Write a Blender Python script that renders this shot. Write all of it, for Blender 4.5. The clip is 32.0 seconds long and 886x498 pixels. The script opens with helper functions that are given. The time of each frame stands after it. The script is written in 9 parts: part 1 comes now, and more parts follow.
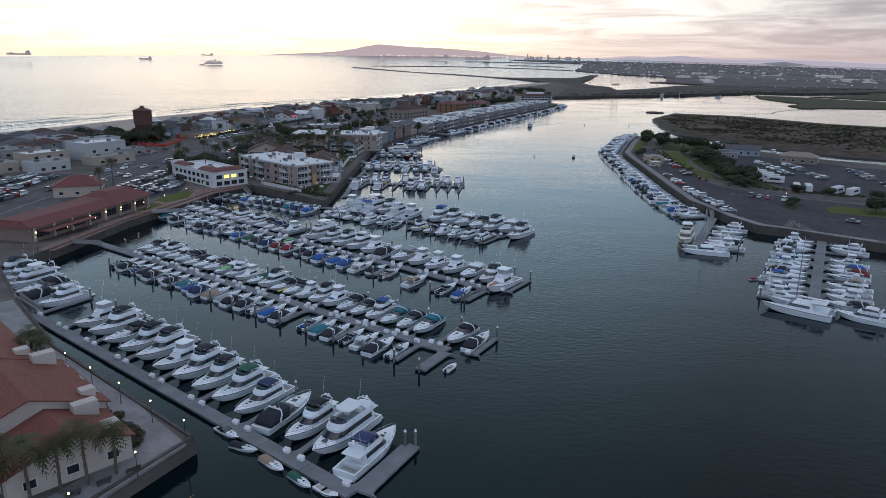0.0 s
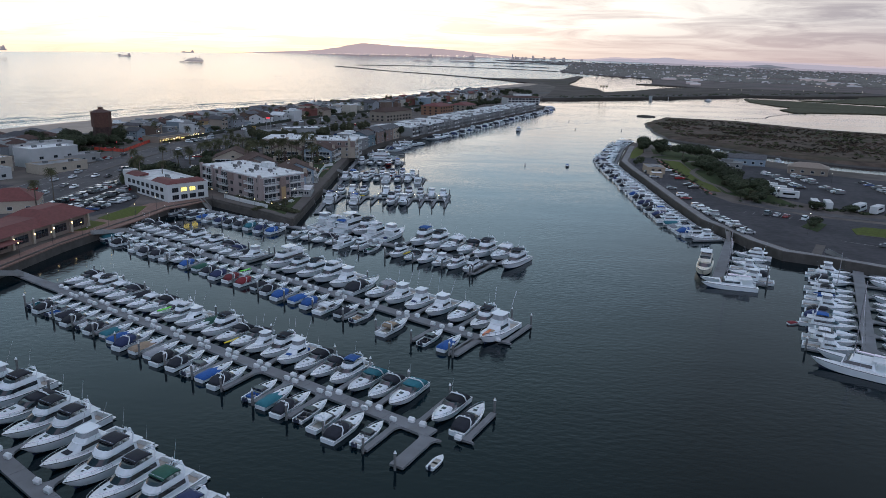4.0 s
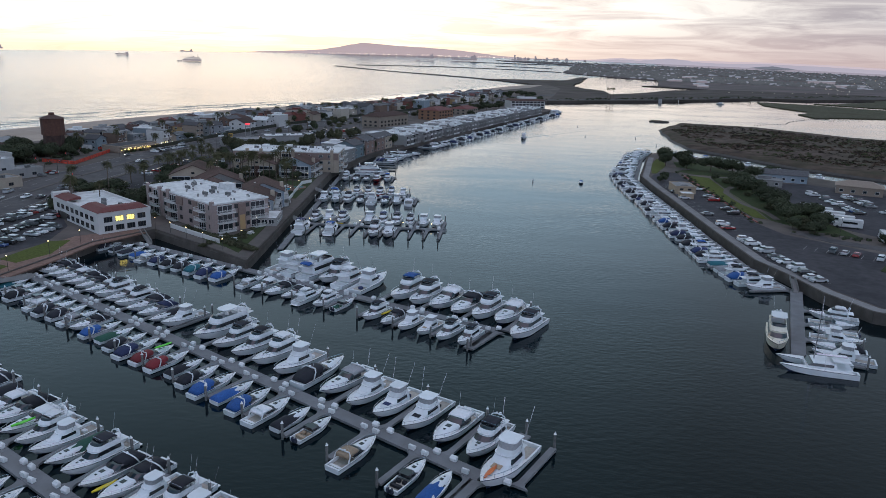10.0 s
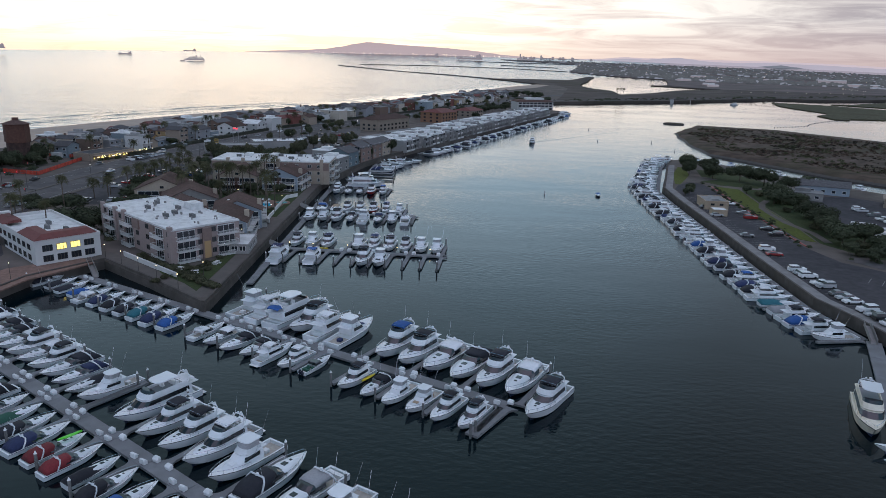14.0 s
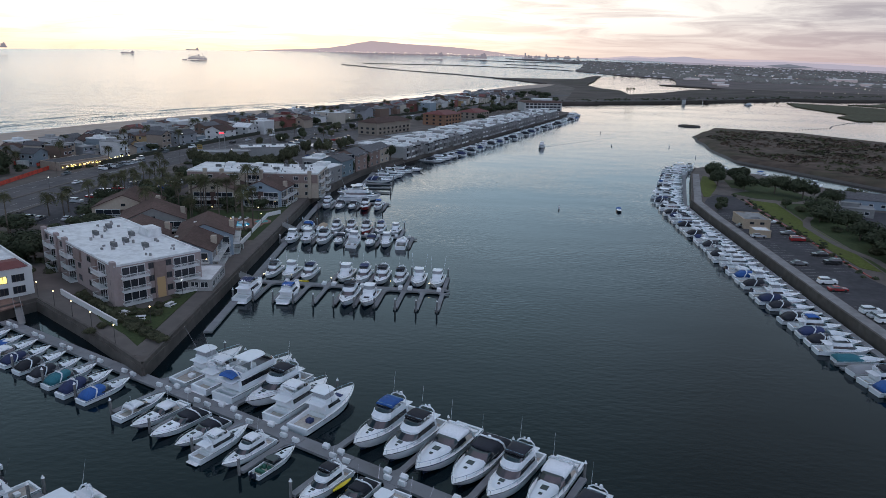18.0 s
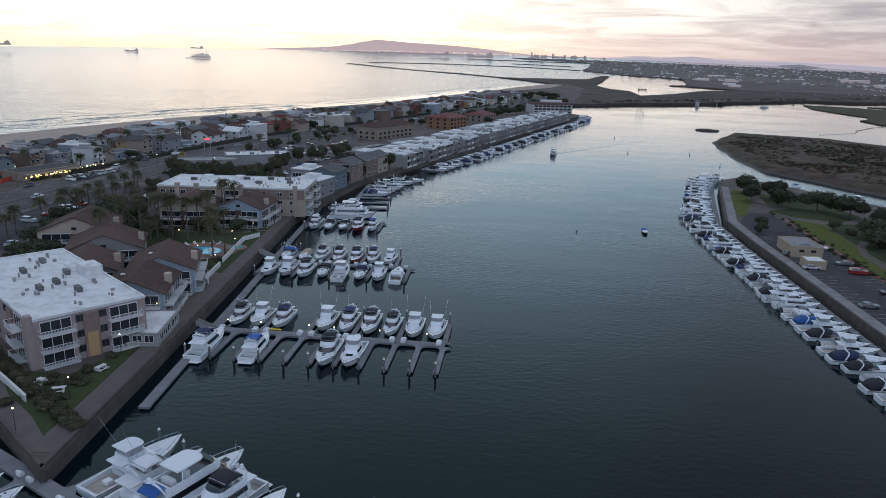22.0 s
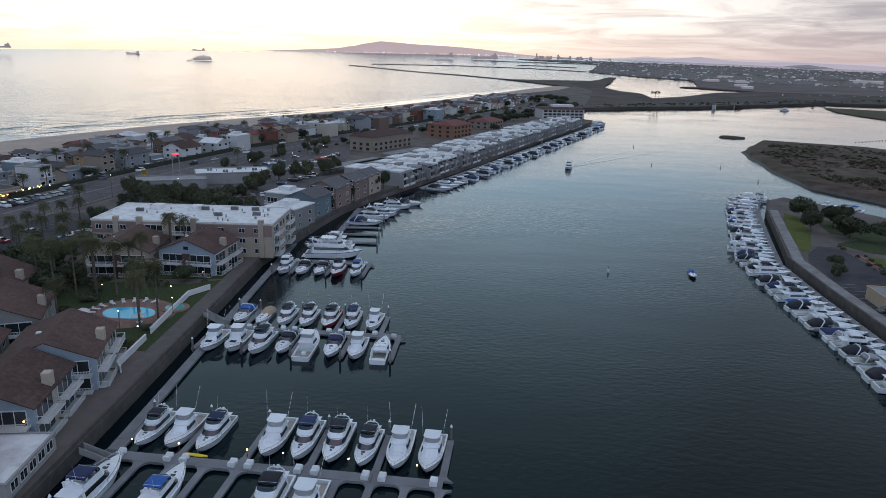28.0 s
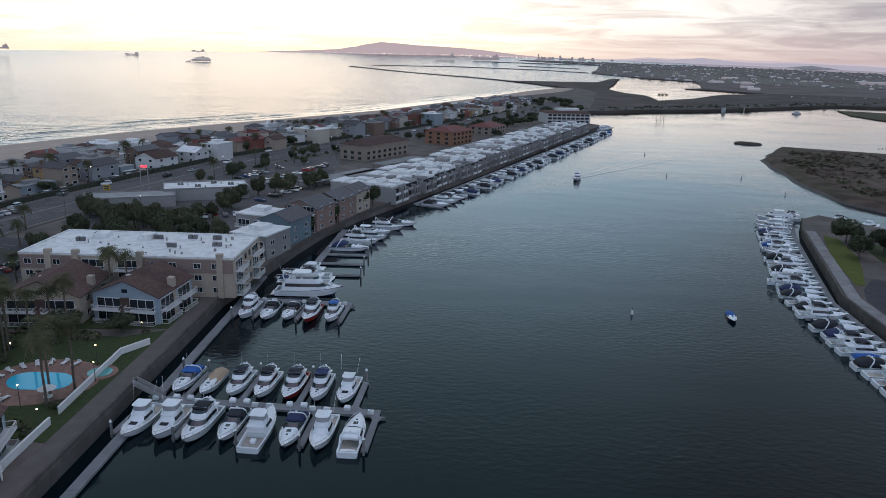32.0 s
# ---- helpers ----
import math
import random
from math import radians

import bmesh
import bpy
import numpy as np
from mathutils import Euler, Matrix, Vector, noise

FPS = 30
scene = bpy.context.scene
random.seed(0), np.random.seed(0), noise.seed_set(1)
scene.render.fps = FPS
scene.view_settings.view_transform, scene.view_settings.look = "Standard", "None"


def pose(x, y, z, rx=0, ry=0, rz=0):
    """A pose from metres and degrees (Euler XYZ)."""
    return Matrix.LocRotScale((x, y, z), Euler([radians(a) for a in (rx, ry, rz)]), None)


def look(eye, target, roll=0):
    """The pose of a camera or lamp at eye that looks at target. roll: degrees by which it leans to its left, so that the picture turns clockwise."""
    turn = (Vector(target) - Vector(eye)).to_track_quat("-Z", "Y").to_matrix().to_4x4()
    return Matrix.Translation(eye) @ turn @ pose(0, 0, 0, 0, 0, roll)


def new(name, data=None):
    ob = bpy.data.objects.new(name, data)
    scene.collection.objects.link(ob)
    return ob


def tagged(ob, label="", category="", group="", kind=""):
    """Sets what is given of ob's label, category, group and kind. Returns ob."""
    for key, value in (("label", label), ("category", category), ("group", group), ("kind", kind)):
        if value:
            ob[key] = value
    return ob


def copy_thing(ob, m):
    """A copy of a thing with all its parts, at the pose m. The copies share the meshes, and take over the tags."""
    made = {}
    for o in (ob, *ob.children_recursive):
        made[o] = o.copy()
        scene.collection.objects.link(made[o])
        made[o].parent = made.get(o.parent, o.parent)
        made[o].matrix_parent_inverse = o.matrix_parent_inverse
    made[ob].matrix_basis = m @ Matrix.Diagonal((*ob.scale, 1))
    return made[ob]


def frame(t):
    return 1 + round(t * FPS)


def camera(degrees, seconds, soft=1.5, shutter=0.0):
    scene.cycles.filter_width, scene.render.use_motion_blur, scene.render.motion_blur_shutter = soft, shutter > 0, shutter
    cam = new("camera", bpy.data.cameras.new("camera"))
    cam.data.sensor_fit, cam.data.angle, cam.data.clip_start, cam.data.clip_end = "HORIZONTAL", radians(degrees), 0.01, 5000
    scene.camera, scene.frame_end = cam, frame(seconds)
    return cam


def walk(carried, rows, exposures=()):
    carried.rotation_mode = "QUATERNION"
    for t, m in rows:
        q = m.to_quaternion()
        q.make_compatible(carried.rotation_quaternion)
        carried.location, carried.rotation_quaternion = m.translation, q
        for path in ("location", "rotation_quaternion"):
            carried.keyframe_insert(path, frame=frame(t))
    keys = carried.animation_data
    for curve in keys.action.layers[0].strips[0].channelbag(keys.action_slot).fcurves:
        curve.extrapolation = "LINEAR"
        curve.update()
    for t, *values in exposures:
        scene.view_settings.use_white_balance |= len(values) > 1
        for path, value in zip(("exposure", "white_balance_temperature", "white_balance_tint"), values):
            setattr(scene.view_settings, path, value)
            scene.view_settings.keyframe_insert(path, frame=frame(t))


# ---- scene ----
cam = camera(64.5, 32.0, soft=0.8)
PATH = [
    (0, (-2.852, -3.438, 54.102), (-2.873, -1.508, 53.577), 0.8),
    (1, (-3.275, 4.047, 54.202), (-3.273, 5.977, 53.677), 1.0),
    (2, (-3.509, 11.541, 54.29), (-3.493, 13.471, 53.764), 1.2),
    (3, (-3.501, 19.065, 54.399), (-3.479, 20.995, 53.873), 1.3),
    (6, (-2.376, 42.635, 54.574), (-2.349, 44.565, 54.05), 1.4),
    (7, (-1.893, 50.67, 54.646), (-1.867, 52.6, 54.122), 1.4),
    (8, (-1.361, 58.701, 54.69), (-1.336, 60.63, 54.166), 1.4),
    (9, (-0.85, 66.615, 54.709), (-0.826, 68.545, 54.184), 1.5),
    (10, (-0.617, 74.647, 54.801), (-0.595, 76.576, 54.276), 1.6),
    (11, (-0.374, 82.715, 54.871), (-0.354, 84.644, 54.345), 1.6),
    (12, (0.101, 90.856, 54.916), (0.118, 92.785, 54.389), 1.6),
    (13, (0.575, 99.087, 54.903), (0.587, 101.016, 54.376), 1.6),
    (16, (1.214, 124.282, 54.398), (1.216, 126.211, 53.87), 1.5),
    (17, (1.364, 132.105, 54.485), (1.363, 134.034, 53.956), 1.6),
    (18, (1.437, 139.739, 54.652), (1.433, 141.667, 54.122), 1.5),
    (19, (1.574, 147.398, 54.778), (1.565, 149.326, 54.248), 1.6),
    (20, (1.616, 155.105, 54.931), (1.605, 157.033, 54.4), 1.7),
    (21, (1.723, 162.996, 55.039), (1.708, 164.924, 54.506), 1.7),
    (22, (1.879, 171.001, 55.189), (1.861, 172.928, 54.656), 1.7),
    (23, (1.936, 178.65, 55.249), (1.914, 180.578, 54.717), 1.7),
    (24, (1.85, 186.247, 55.293), (1.827, 188.174, 54.76), 1.6),
    (27, (1.818, 208.967, 55.52), (1.788, 210.896, 54.989), 1.6),
    (28, (2.14, 216.48, 55.575), (2.109, 218.408, 55.045), 1.5),
    (29, (2.552, 224.039, 55.713), (2.519, 225.967, 55.183), 1.5),
    (30, (2.933, 231.594, 55.846), (2.899, 233.523, 55.317), 1.5),
    (31, (3.165, 239.3, 55.952), (3.13, 241.229, 55.423), 1.5),
    (32, (3.241, 247.091, 56.01), (3.206, 249.02, 55.482), 1.5),
]
walk(cam, [(t, look(eye, target, roll)) for t, eye, target, roll in PATH])

# ---- place ----
# ---- world, sun ----
SUN_AZ = 15.0      # degrees from +y towards -x
SUN_EL = 4.0


def node(nt, kind, **kw):
    n = nt.nodes.new(kind)
    for k, v in kw.items():
        if k in n.inputs:
            n.inputs[k].default_value = v
    return n


def math_node(nt, op, a, b=None, clamp=False):
    n = nt.nodes.new("ShaderNodeMath")
    n.operation, n.use_clamp = op, clamp
    for i, v in enumerate((a, b)):
        if v is None:
            continue
        if isinstance(v, (int, float)):
            n.inputs[i].default_value = v
        else:
            nt.links.new(v, n.inputs[i])
    return n.outputs[0]


def ramp(nt, fac, stops, interp="LINEAR"):
    n = nt.nodes.new("ShaderNodeValToRGB")
    n.color_ramp.interpolation = interp
    while len(n.color_ramp.elements) < len(stops):
        n.color_ramp.elements.new(0.5)
    for e, (p, c) in zip(n.color_ramp.elements, stops):
        e.position, e.color = p, (*c, 1) if len(c) == 3 else c
    nt.links.new(fac, n.inputs[0])
    return n.outputs[0]


def mix(nt, fac, a, b, blend="MIX"):
    n = nt.nodes.new("ShaderNodeMix")
    n.data_type, n.blend_type, n.clamp_factor = "RGBA", blend, True
    for s, v in ((0, fac), (6, a), (7, b)):
        if isinstance(v, (int, float)):
            n.inputs[s].default_value = v
        elif isinstance(v, tuple):
            n.inputs[s].default_value = (*v, 1) if len(v) == 3 else v
        else:
            nt.links.new(v, n.inputs[s])
    return n.outputs[2]


world = bpy.data.worlds.new("dusk_sky")
scene.world = world
world.use_nodes = True
wt = world.node_tree
wt.nodes.clear()
sky = wt.nodes.new("ShaderNodeTexSky")
sky.sky_type, sky.sun_disc = "NISHITA", False
sky.sun_elevation, sky.sun_rotation = radians(SUN_EL), radians(-SUN_AZ)
sky.air_density, sky.dust_density, sky.ozone_density = 1.3, 2.0, 1.5
tc = wt.nodes.new("ShaderNodeTexCoord")
sep = wt.nodes.new("ShaderNodeSeparateXYZ")
wt.links.new(tc.outputs["Generated"], sep.inputs[0])
wx, wy, wz = sep.outputs
# cloud sheet seen from below: divide the direction by its height, so streaks flatten towards the horizon
den = math_node(wt, "ADD", math_node(wt, "MAXIMUM", wz, 0.0), 0.09)
cu, cv = math_node(wt, "DIVIDE", wx, den), math_node(wt, "DIVIDE", wy, den)
comb = wt.nodes.new("ShaderNodeCombineXYZ")
wt.links.new(math_node(wt, "MULTIPLY", cu, 0.80), comb.inputs[0])
wt.links.new(cv, comb.inputs[1])
cn = node(wt, "ShaderNodeTexNoise", Scale=1.05, Detail=8.0, Roughness=0.60, Distortion=0.9)
wt.links.new(comb.outputs[0], cn.inputs["Vector"])
mask = ramp(wt, cn.outputs["Fac"], ((0.40, (0, 0, 0)), (0.60, (1, 1, 1))))
# nearness to the sun's side
sx, sy = -math.sin(radians(SUN_AZ)), math.cos(radians(SUN_AZ))
dot = math_node(wt, "ADD", math_node(wt, "MULTIPLY", wx, sx), math_node(wt, "MULTIPLY", wy, sy))
side = math_node(wt, "MULTIPLY", math_node(wt, "ADD", dot, 1.0), 0.5, True)
up = math_node(wt, "MAXIMUM", wz, 0.0)
# low band, lit through from behind by the hidden sun
lit = ramp(wt, side, ((0.0, (0.54, 0.54, 0.72)), (0.55, (0.48, 0.52, 0.64)), (0.86, (0.50, 0.47, 0.52)), (0.955, (0.90, 0.82, 0.80)), (1.0, (1.45, 1.36, 1.22))))
gap = ramp(wt, side, ((0.0, (0.54, 0.54, 0.72)), (0.55, (0.50, 0.54, 0.66)), (0.86, (0.88, 0.84, 0.84)), (0.955, (1.42, 1.36, 1.26)), (1.0, (2.2, 2.1, 1.95))))
clouds = mix(wt, mask, gap, lit)
low = ramp(wt, up, ((0.0, (1, 1, 1)), (0.055, (0, 0, 0))))
glow = ramp(wt, side, ((0.0, (0.34, 0.34, 0.40)), (0.6, (0.42, 0.38, 0.42)), (0.88, (0.70, 0.53, 0.52)), (0.95, (0.98, 0.78, 0.68)), (1.0, (1.25, 1.04, 0.72))))
band = mix(wt, math_node(wt, "MULTIPLY", low, 0.85), clouds, glow)
# the dome above it: blue-grey dusk cloud
mid = ramp(wt, cn.outputs["Fac"], ((0.35, (0.38, 0.77, 1.10)), (0.65, (0.53, 0.90, 1.22))))
top = ramp(wt, cn.outputs["Fac"], ((0.35, (0.07, 0.27, 0.40)), (0.65, (0.095, 0.31, 0.44))))
high = mix(wt, ramp(wt, up, ((0.24, (0, 0, 0)), (0.53, (1, 1, 1)))), mid, top)
# sky dims beside the sun; the unseen back and zenith are brightened as fill
flat = math_node(wt, "SQRT", math_node(wt, "MAXIMUM", math_node(wt, "SUBTRACT", 1.0, math_node(wt, "MULTIPLY", wz, wz)), 0.01))
bearing = math_node(wt, "MULTIPLY", math_node(wt, "ADD", math_node(wt, "DIVIDE", dot, flat), 1.0), 0.5, True)
away = ramp(wt, bearing, ((0.0, (3.2, 1.75, 1.7)), (0.45, (2.3, 1.4, 1.4)), (0.68, (0.50, 0.50, 0.53)), (0.76, (0.31, 0.37, 0.42)), (0.84, (0.31, 0.37, 0.42)), (0.89, (0.42, 0.45, 0.49)), (0.935, (0.80, 0.80, 0.82)), (0.97, (1, 1, 1))))
zen = ramp(wt, up, ((0.10, (1, 1, 1)), (0.22, (0, 0, 0)), (0.78, (0, 0, 0)), (0.95, (1, 1, 1))))
high = mix(wt, 1.0, high, mix(wt, zen, away, (1.0, 1.0, 1.0)), "MULTIPLY")
high = mix(wt, ramp(wt, up, ((0.78, (0, 0, 0)), (0.96, (1, 1, 1)))), high, (1.08, 1.02, 1.40))
# towards the sun the bright band reaches higher
lift = ramp(wt, bearing, ((0.975, (0, 0, 0)), (1.0, (0.07, 0.07, 0.07))))
both = mix(wt, ramp(wt, math_node(wt, "SUBTRACT", up, lift), ((0.08, (0, 0, 0)), (0.16, (1, 1, 1)))), band, high)
skyk = mix(wt, 1.0, sky.outputs[0], (0.10, 0.10, 0.10), "MULTIPLY")
full = mix(wt, 0.88, skyk, both)
bg = node(wt, "ShaderNodeBackground", Strength=1.0)
wo = wt.nodes.new("ShaderNodeOutputWorld")
wt.links.new(full, bg.inputs[0])
wt.links.new(bg.outputs[0], wo.inputs[0])

sun = new("sun", bpy.data.lights.new("sun", "SUN"))
sun.data.energy, sun.data.angle, sun.data.color = 0.5, radians(110), (1.0, 0.86, 0.74)
sun.matrix_world = look((0, 0, 60), (-60 * sx, -60 * sy, 60 - 60 * math.tan(radians(14))))

# ---- materials ----
MATS = {}


def material(name, base, rough=0.6, metal=0.0, vary=0.0, grain=None, bump=0.0, dirt=None, spec=0.5, coat=0.0):
    """base colour; vary: brightness change per object; grain: (scale, amount); dirt: (scale, colour, amount)."""
    if name in MATS:
        return MATS[name]
    m = bpy.data.materials.new(name)
    m.use_nodes = True
    nt = m.node_tree
    p = nt.nodes["Principled BSDF"]
    p.inputs["Roughness"].default_value, p.inputs["Metallic"].default_value = rough, metal
    p.inputs["Specular IOR Level"].default_value, p.inputs["Coat Weight"].default_value = spec, coat
    col = None
    geo = nt.nodes.new("ShaderNodeNewGeometry")
    if grain:
        nz = node(nt, "ShaderNodeTexNoise", Scale=grain[0], Detail=4.0)
        nt.links.new(geo.outputs["Position"], nz.inputs["Vector"])
        lo = tuple(c * (1 - grain[1]) for c in base)
        hi = tuple(min(1, c * (1 + grain[1])) for c in base)
        col = ramp(nt, nz.outputs["Fac"], ((0.3, lo), (0.7, hi)))
        if bump:
            b = node(nt, "ShaderNodeBump", Strength=bump, Distance=0.05)
            nt.links.new(nz.outputs["Fac"], b.inputs["Height"])
            nt.links.new(b.outputs[0], p.inputs["Normal"])
    if dirt:
        nz2 = node(nt, "ShaderNodeTexNoise", Scale=dirt[0], Detail=5.0, Roughness=0.65)
        nt.links.new(geo.outputs["Position"], nz2.inputs["Vector"])
        f = ramp(nt, nz2.outputs["Fac"], ((0.45, (0, 0, 0)), (0.72, (dirt[2],) * 3)))
        col = mix(nt, f, col if col is not None else base, dirt[1])
    if vary:
        oi = nt.nodes.new("ShaderNodeObjectInfo")
        k = math_node(nt, "ADD", math_node(nt, "MULTIPLY", oi.outputs["Random"], 2 * vary), 1 - vary)
        v = nt.nodes.new("ShaderNodeCombineXYZ")
        for i in range(3):
            nt.links.new(k, v.inputs[i])
        col = mix(nt, 1.0, col if col is not None else base, v.outputs[0], "MULTIPLY")
    if col is None:
        p.inputs["Base Color"].default_value = (*base, 1)
    else:
        nt.links.new(col, p.inputs["Base Color"])
    MATS[name] = m
    return m


def emitter(name, colour, strength):
    if name not in MATS:
        m = bpy.data.materials.new(name)
        m.use_nodes = True
        p = m.node_tree.nodes["Principled BSDF"]
        p.inputs["Base Color"].default_value = (*colour, 1)
        p.inputs["Emission Color"].default_value = (*colour, 1)
        p.inputs["Emission Strength"].default_value = strength
        MATS[name] = m
    return MATS[name]


GEL = material("white_gelcoat", (0.69, 0.71, 0.73), 0.28, vary=0.10, dirt=(0.5, (0.55, 0.54, 0.50), 0.35))
GELC = material("cream_gelcoat", (0.72, 0.66, 0.54), 0.3, vary=0.08, dirt=(0.5, (0.45, 0.40, 0.32), 0.35))
DECKM = material("boat_deck", (0.74, 0.74, 0.73), 0.6, vary=0.10, grain=(3.0, 0.08))
COCK = material("cockpit_floor", (0.40, 0.36, 0.31), 0.7, vary=0.2, grain=(2.0, 0.15))
NAVYH = material("dark_hull_paint", (0.03, 0.035, 0.06), 0.25, vary=0.3)
REDH = material("red_hull_paint", (0.28, 0.02, 0.02), 0.3)
BOOT = material("bottom_paint", (0.02, 0.03, 0.07), 0.6, vary=0.4)
GLASS = material("tinted_glass", (0.015, 0.018, 0.022), 0.06, spec=0.8)
STEEL = material("stainless_steel", (0.6, 0.6, 0.62), 0.25, 1.0)
CANV = {
    "k": material("black_canvas", (0.016, 0.017, 0.024), 0.85, vary=0.35, grain=(4.0, 0.2)),
    "n": material("navy_canvas", (0.02, 0.03, 0.085), 0.85, vary=0.35, grain=(4.0, 0.2)),
    "b": material("blue_canvas", (0.018, 0.085, 0.28), 0.8, vary=0.2, grain=(4.0, 0.2)),
    "t": material("teal_canvas", (0.02, 0.13, 0.16), 0.8, vary=0.2, grain=(4.0, 0.2)),
    "g": material("green_canvas", (0.02, 0.09, 0.06), 0.8, vary=0.2, grain=(4.0, 0.2)),
    "w": material("white_canvas", (0.70, 0.71, 0.72), 0.7, vary=0.1, grain=(4.0, 0.06)),
    "a": material("grey_canvas", (0.30, 0.30, 0.31), 0.8, vary=0.2, grain=(4.0, 0.12)),
    "r": material("maroon_canvas", (0.16, 0.015, 0.02), 0.8, vary=0.2, grain=(4.0, 0.2)),
    "o": material("tan_canvas", (0.34, 0.25, 0.17), 0.8, vary=0.2, grain=(4.0, 0.15)),
}
COLNAME = {"k": "black", "n": "navy", "b": "bright blue", "t": "teal", "g": "dark green", "w": "white", "a": "grey", "r": "maroon", "o": "tan"}
DOCKM = material("dock_concrete", (0.205, 0.207, 0.213), 0.85, vary=0.06, grain=(0.7, 0.16), dirt=(0.35, (0.13, 0.127, 0.122), 0.8), bump=0.2, spec=0.12)
PILEM = material("concrete_pile", (0.16, 0.155, 0.15), 0.9, vary=0.15, grain=(3.0, 0.3))
PILECAP = material("white_pile_cap", (0.75, 0.75, 0.74), 0.5)
BOXM = material("white_dock_box", (0.66, 0.66, 0.66), 0.4, vary=0.1)
CONC = material("seawall_concrete", (0.105, 0.092, 0.082), 0.9, grain=(0.5, 0.2), dirt=(0.15, (0.07, 0.062, 0.055), 0.8), bump=0.3, spec=0.12)
WALKM = material("promenade_concrete", (0.125, 0.108, 0.098), 0.9, grain=(0.4, 0.12), dirt=(0.12, (0.11, 0.10, 0.09), 0.7), spec=0.12)
BRICKP = material("brick_paving", (0.24, 0.15, 0.12), 0.9, grain=(1.2, 0.2), dirt=(0.2, (0.15, 0.10, 0.085), 0.6), spec=0.12)
ASPH = material("asphalt", (0.112, 0.103, 0.102), 0.9, grain=(0.5, 0.16), dirt=(0.06, (0.045, 0.045, 0.048), 0.7), spec=0.12)
ASPHD = material("dark_asphalt", (0.068, 0.064, 0.068), 0.9, grain=(0.5, 0.18), dirt=(0.07, (0.03, 0.03, 0.034), 0.7), spec=0.12)
PAINTW = material("road_paint", (0.32, 0.32, 0.30), 1.0, dirt=(0.8, (0.2, 0.2, 0.2), 0.6), spec=0.12)
SAND = material("beach_sand", (0.40, 0.325, 0.265), 0.95, grain=(0.15, 0.10), dirt=(0.02, (0.30, 0.24, 0.20), 0.7), bump=0.2, spec=0.12)
SOIL = material("bare_ground", (0.135, 0.114, 0.102), 0.95, grain=(0.12, 0.25), dirt=(0.02, (0.06, 0.055, 0.045), 0.8), spec=0.12)
MARSH = material("marsh_ground", (0.088, 0.064, 0.050), 0.95, grain=(0.12, 0.45), dirt=(0.022, (0.060, 0.062, 0.036), 0.9), bump=0.1, spec=0.12)
MARSHG = material("green_marsh", (0.078, 0.074, 0.045), 0.95, grain=(0.25, 0.35), dirt=(0.02, (0.06, 0.05, 0.03), 0.8), bump=0.5, spec=0.12)
MUD = material("tidal_mud", (0.045, 0.038, 0.034), 0.7, grain=(0.3, 0.25))
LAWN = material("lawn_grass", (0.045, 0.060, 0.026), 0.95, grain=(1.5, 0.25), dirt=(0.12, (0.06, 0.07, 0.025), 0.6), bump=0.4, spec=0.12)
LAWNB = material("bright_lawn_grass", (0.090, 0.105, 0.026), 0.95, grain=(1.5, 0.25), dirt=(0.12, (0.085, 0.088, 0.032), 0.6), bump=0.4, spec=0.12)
LEAF = material("dark_foliage", (0.050, 0.058, 0.033), 0.8, vary=0.25, grain=(1.2, 0.45), spec=0.12)
LEAFG = material("green_foliage", (0.072, 0.073, 0.042), 0.8, vary=0.25, grain=(1.2, 0.45), spec=0.12)
PALML = material("palm_frond", (0.078, 0.076, 0.038), 0.8, vary=0.25, grain=(1.0, 0.3), spec=0.1)
BARK = material("palm_bark", (0.11, 0.085, 0.065), 0.95, vary=0.2, grain=(2.0, 0.3))
ROCK = material("jetty_rock", (0.09, 0.085, 0.08), 0.95, grain=(0.1, 0.3), spec=0.12)
WHITEP = material("white_paint", (0.58, 0.57, 0.555), 0.6, vary=0.04, grain=(0.4, 0.05))
WHITER = material("white_roof_membrane", (0.66, 0.66, 0.65), 0.7, grain=(0.9, 0.08), dirt=(0.35, (0.40, 0.39, 0.38), 0.8))
TARR = material("grey_roof_membrane", (0.26, 0.255, 0.25), 0.85, vary=0.25, grain=(0.3, 0.15), dirt=(0.12, (0.14, 0.14, 0.14), 0.6), spec=0.12)
SHING = material("brown_shingle", (0.100, 0.064, 0.055), 0.9, vary=0.12, grain=(1.6, 0.25), dirt=(0.15, (0.05, 0.036, 0.03), 0.6), bump=0.3, spec=0.12)
SHINGG = material("grey_shingle", (0.105, 0.101, 0.103), 0.9, vary=0.25, grain=(1.6, 0.25), spec=0.12)
TILER = material("red_clay_tile", (0.165, 0.05, 0.034), 0.85, vary=0.08, grain=(2.2, 0.3), dirt=(0.2, (0.15, 0.05, 0.035), 0.6), bump=0.5)
REDR = material("dull_red_roof", (0.15, 0.044, 0.038), 0.8, grain=(1.0, 0.18), dirt=(0.1, (0.12, 0.04, 0.035), 0.6))
PINKS = material("pink_stucco", (0.31, 0.245, 0.23), 0.9, grain=(1.5, 0.07), dirt=(0.1, (0.30, 0.21, 0.18), 0.5))
TANS = material("tan_stucco", (0.40, 0.33, 0.26), 0.9, vary=0.1, grain=(1.5, 0.07), dirt=(0.1, (0.28, 0.23, 0.19), 0.5))
GREYS = material("grey_stucco", (0.26, 0.25, 0.24), 0.9, vary=0.15, grain=(1.5, 0.07), dirt=(0.1, (0.18, 0.17, 0.165), 0.5))
MAUVE = material("mauve_siding", (0.22, 0.155, 0.135), 0.9, grain=(1.5, 0.1))
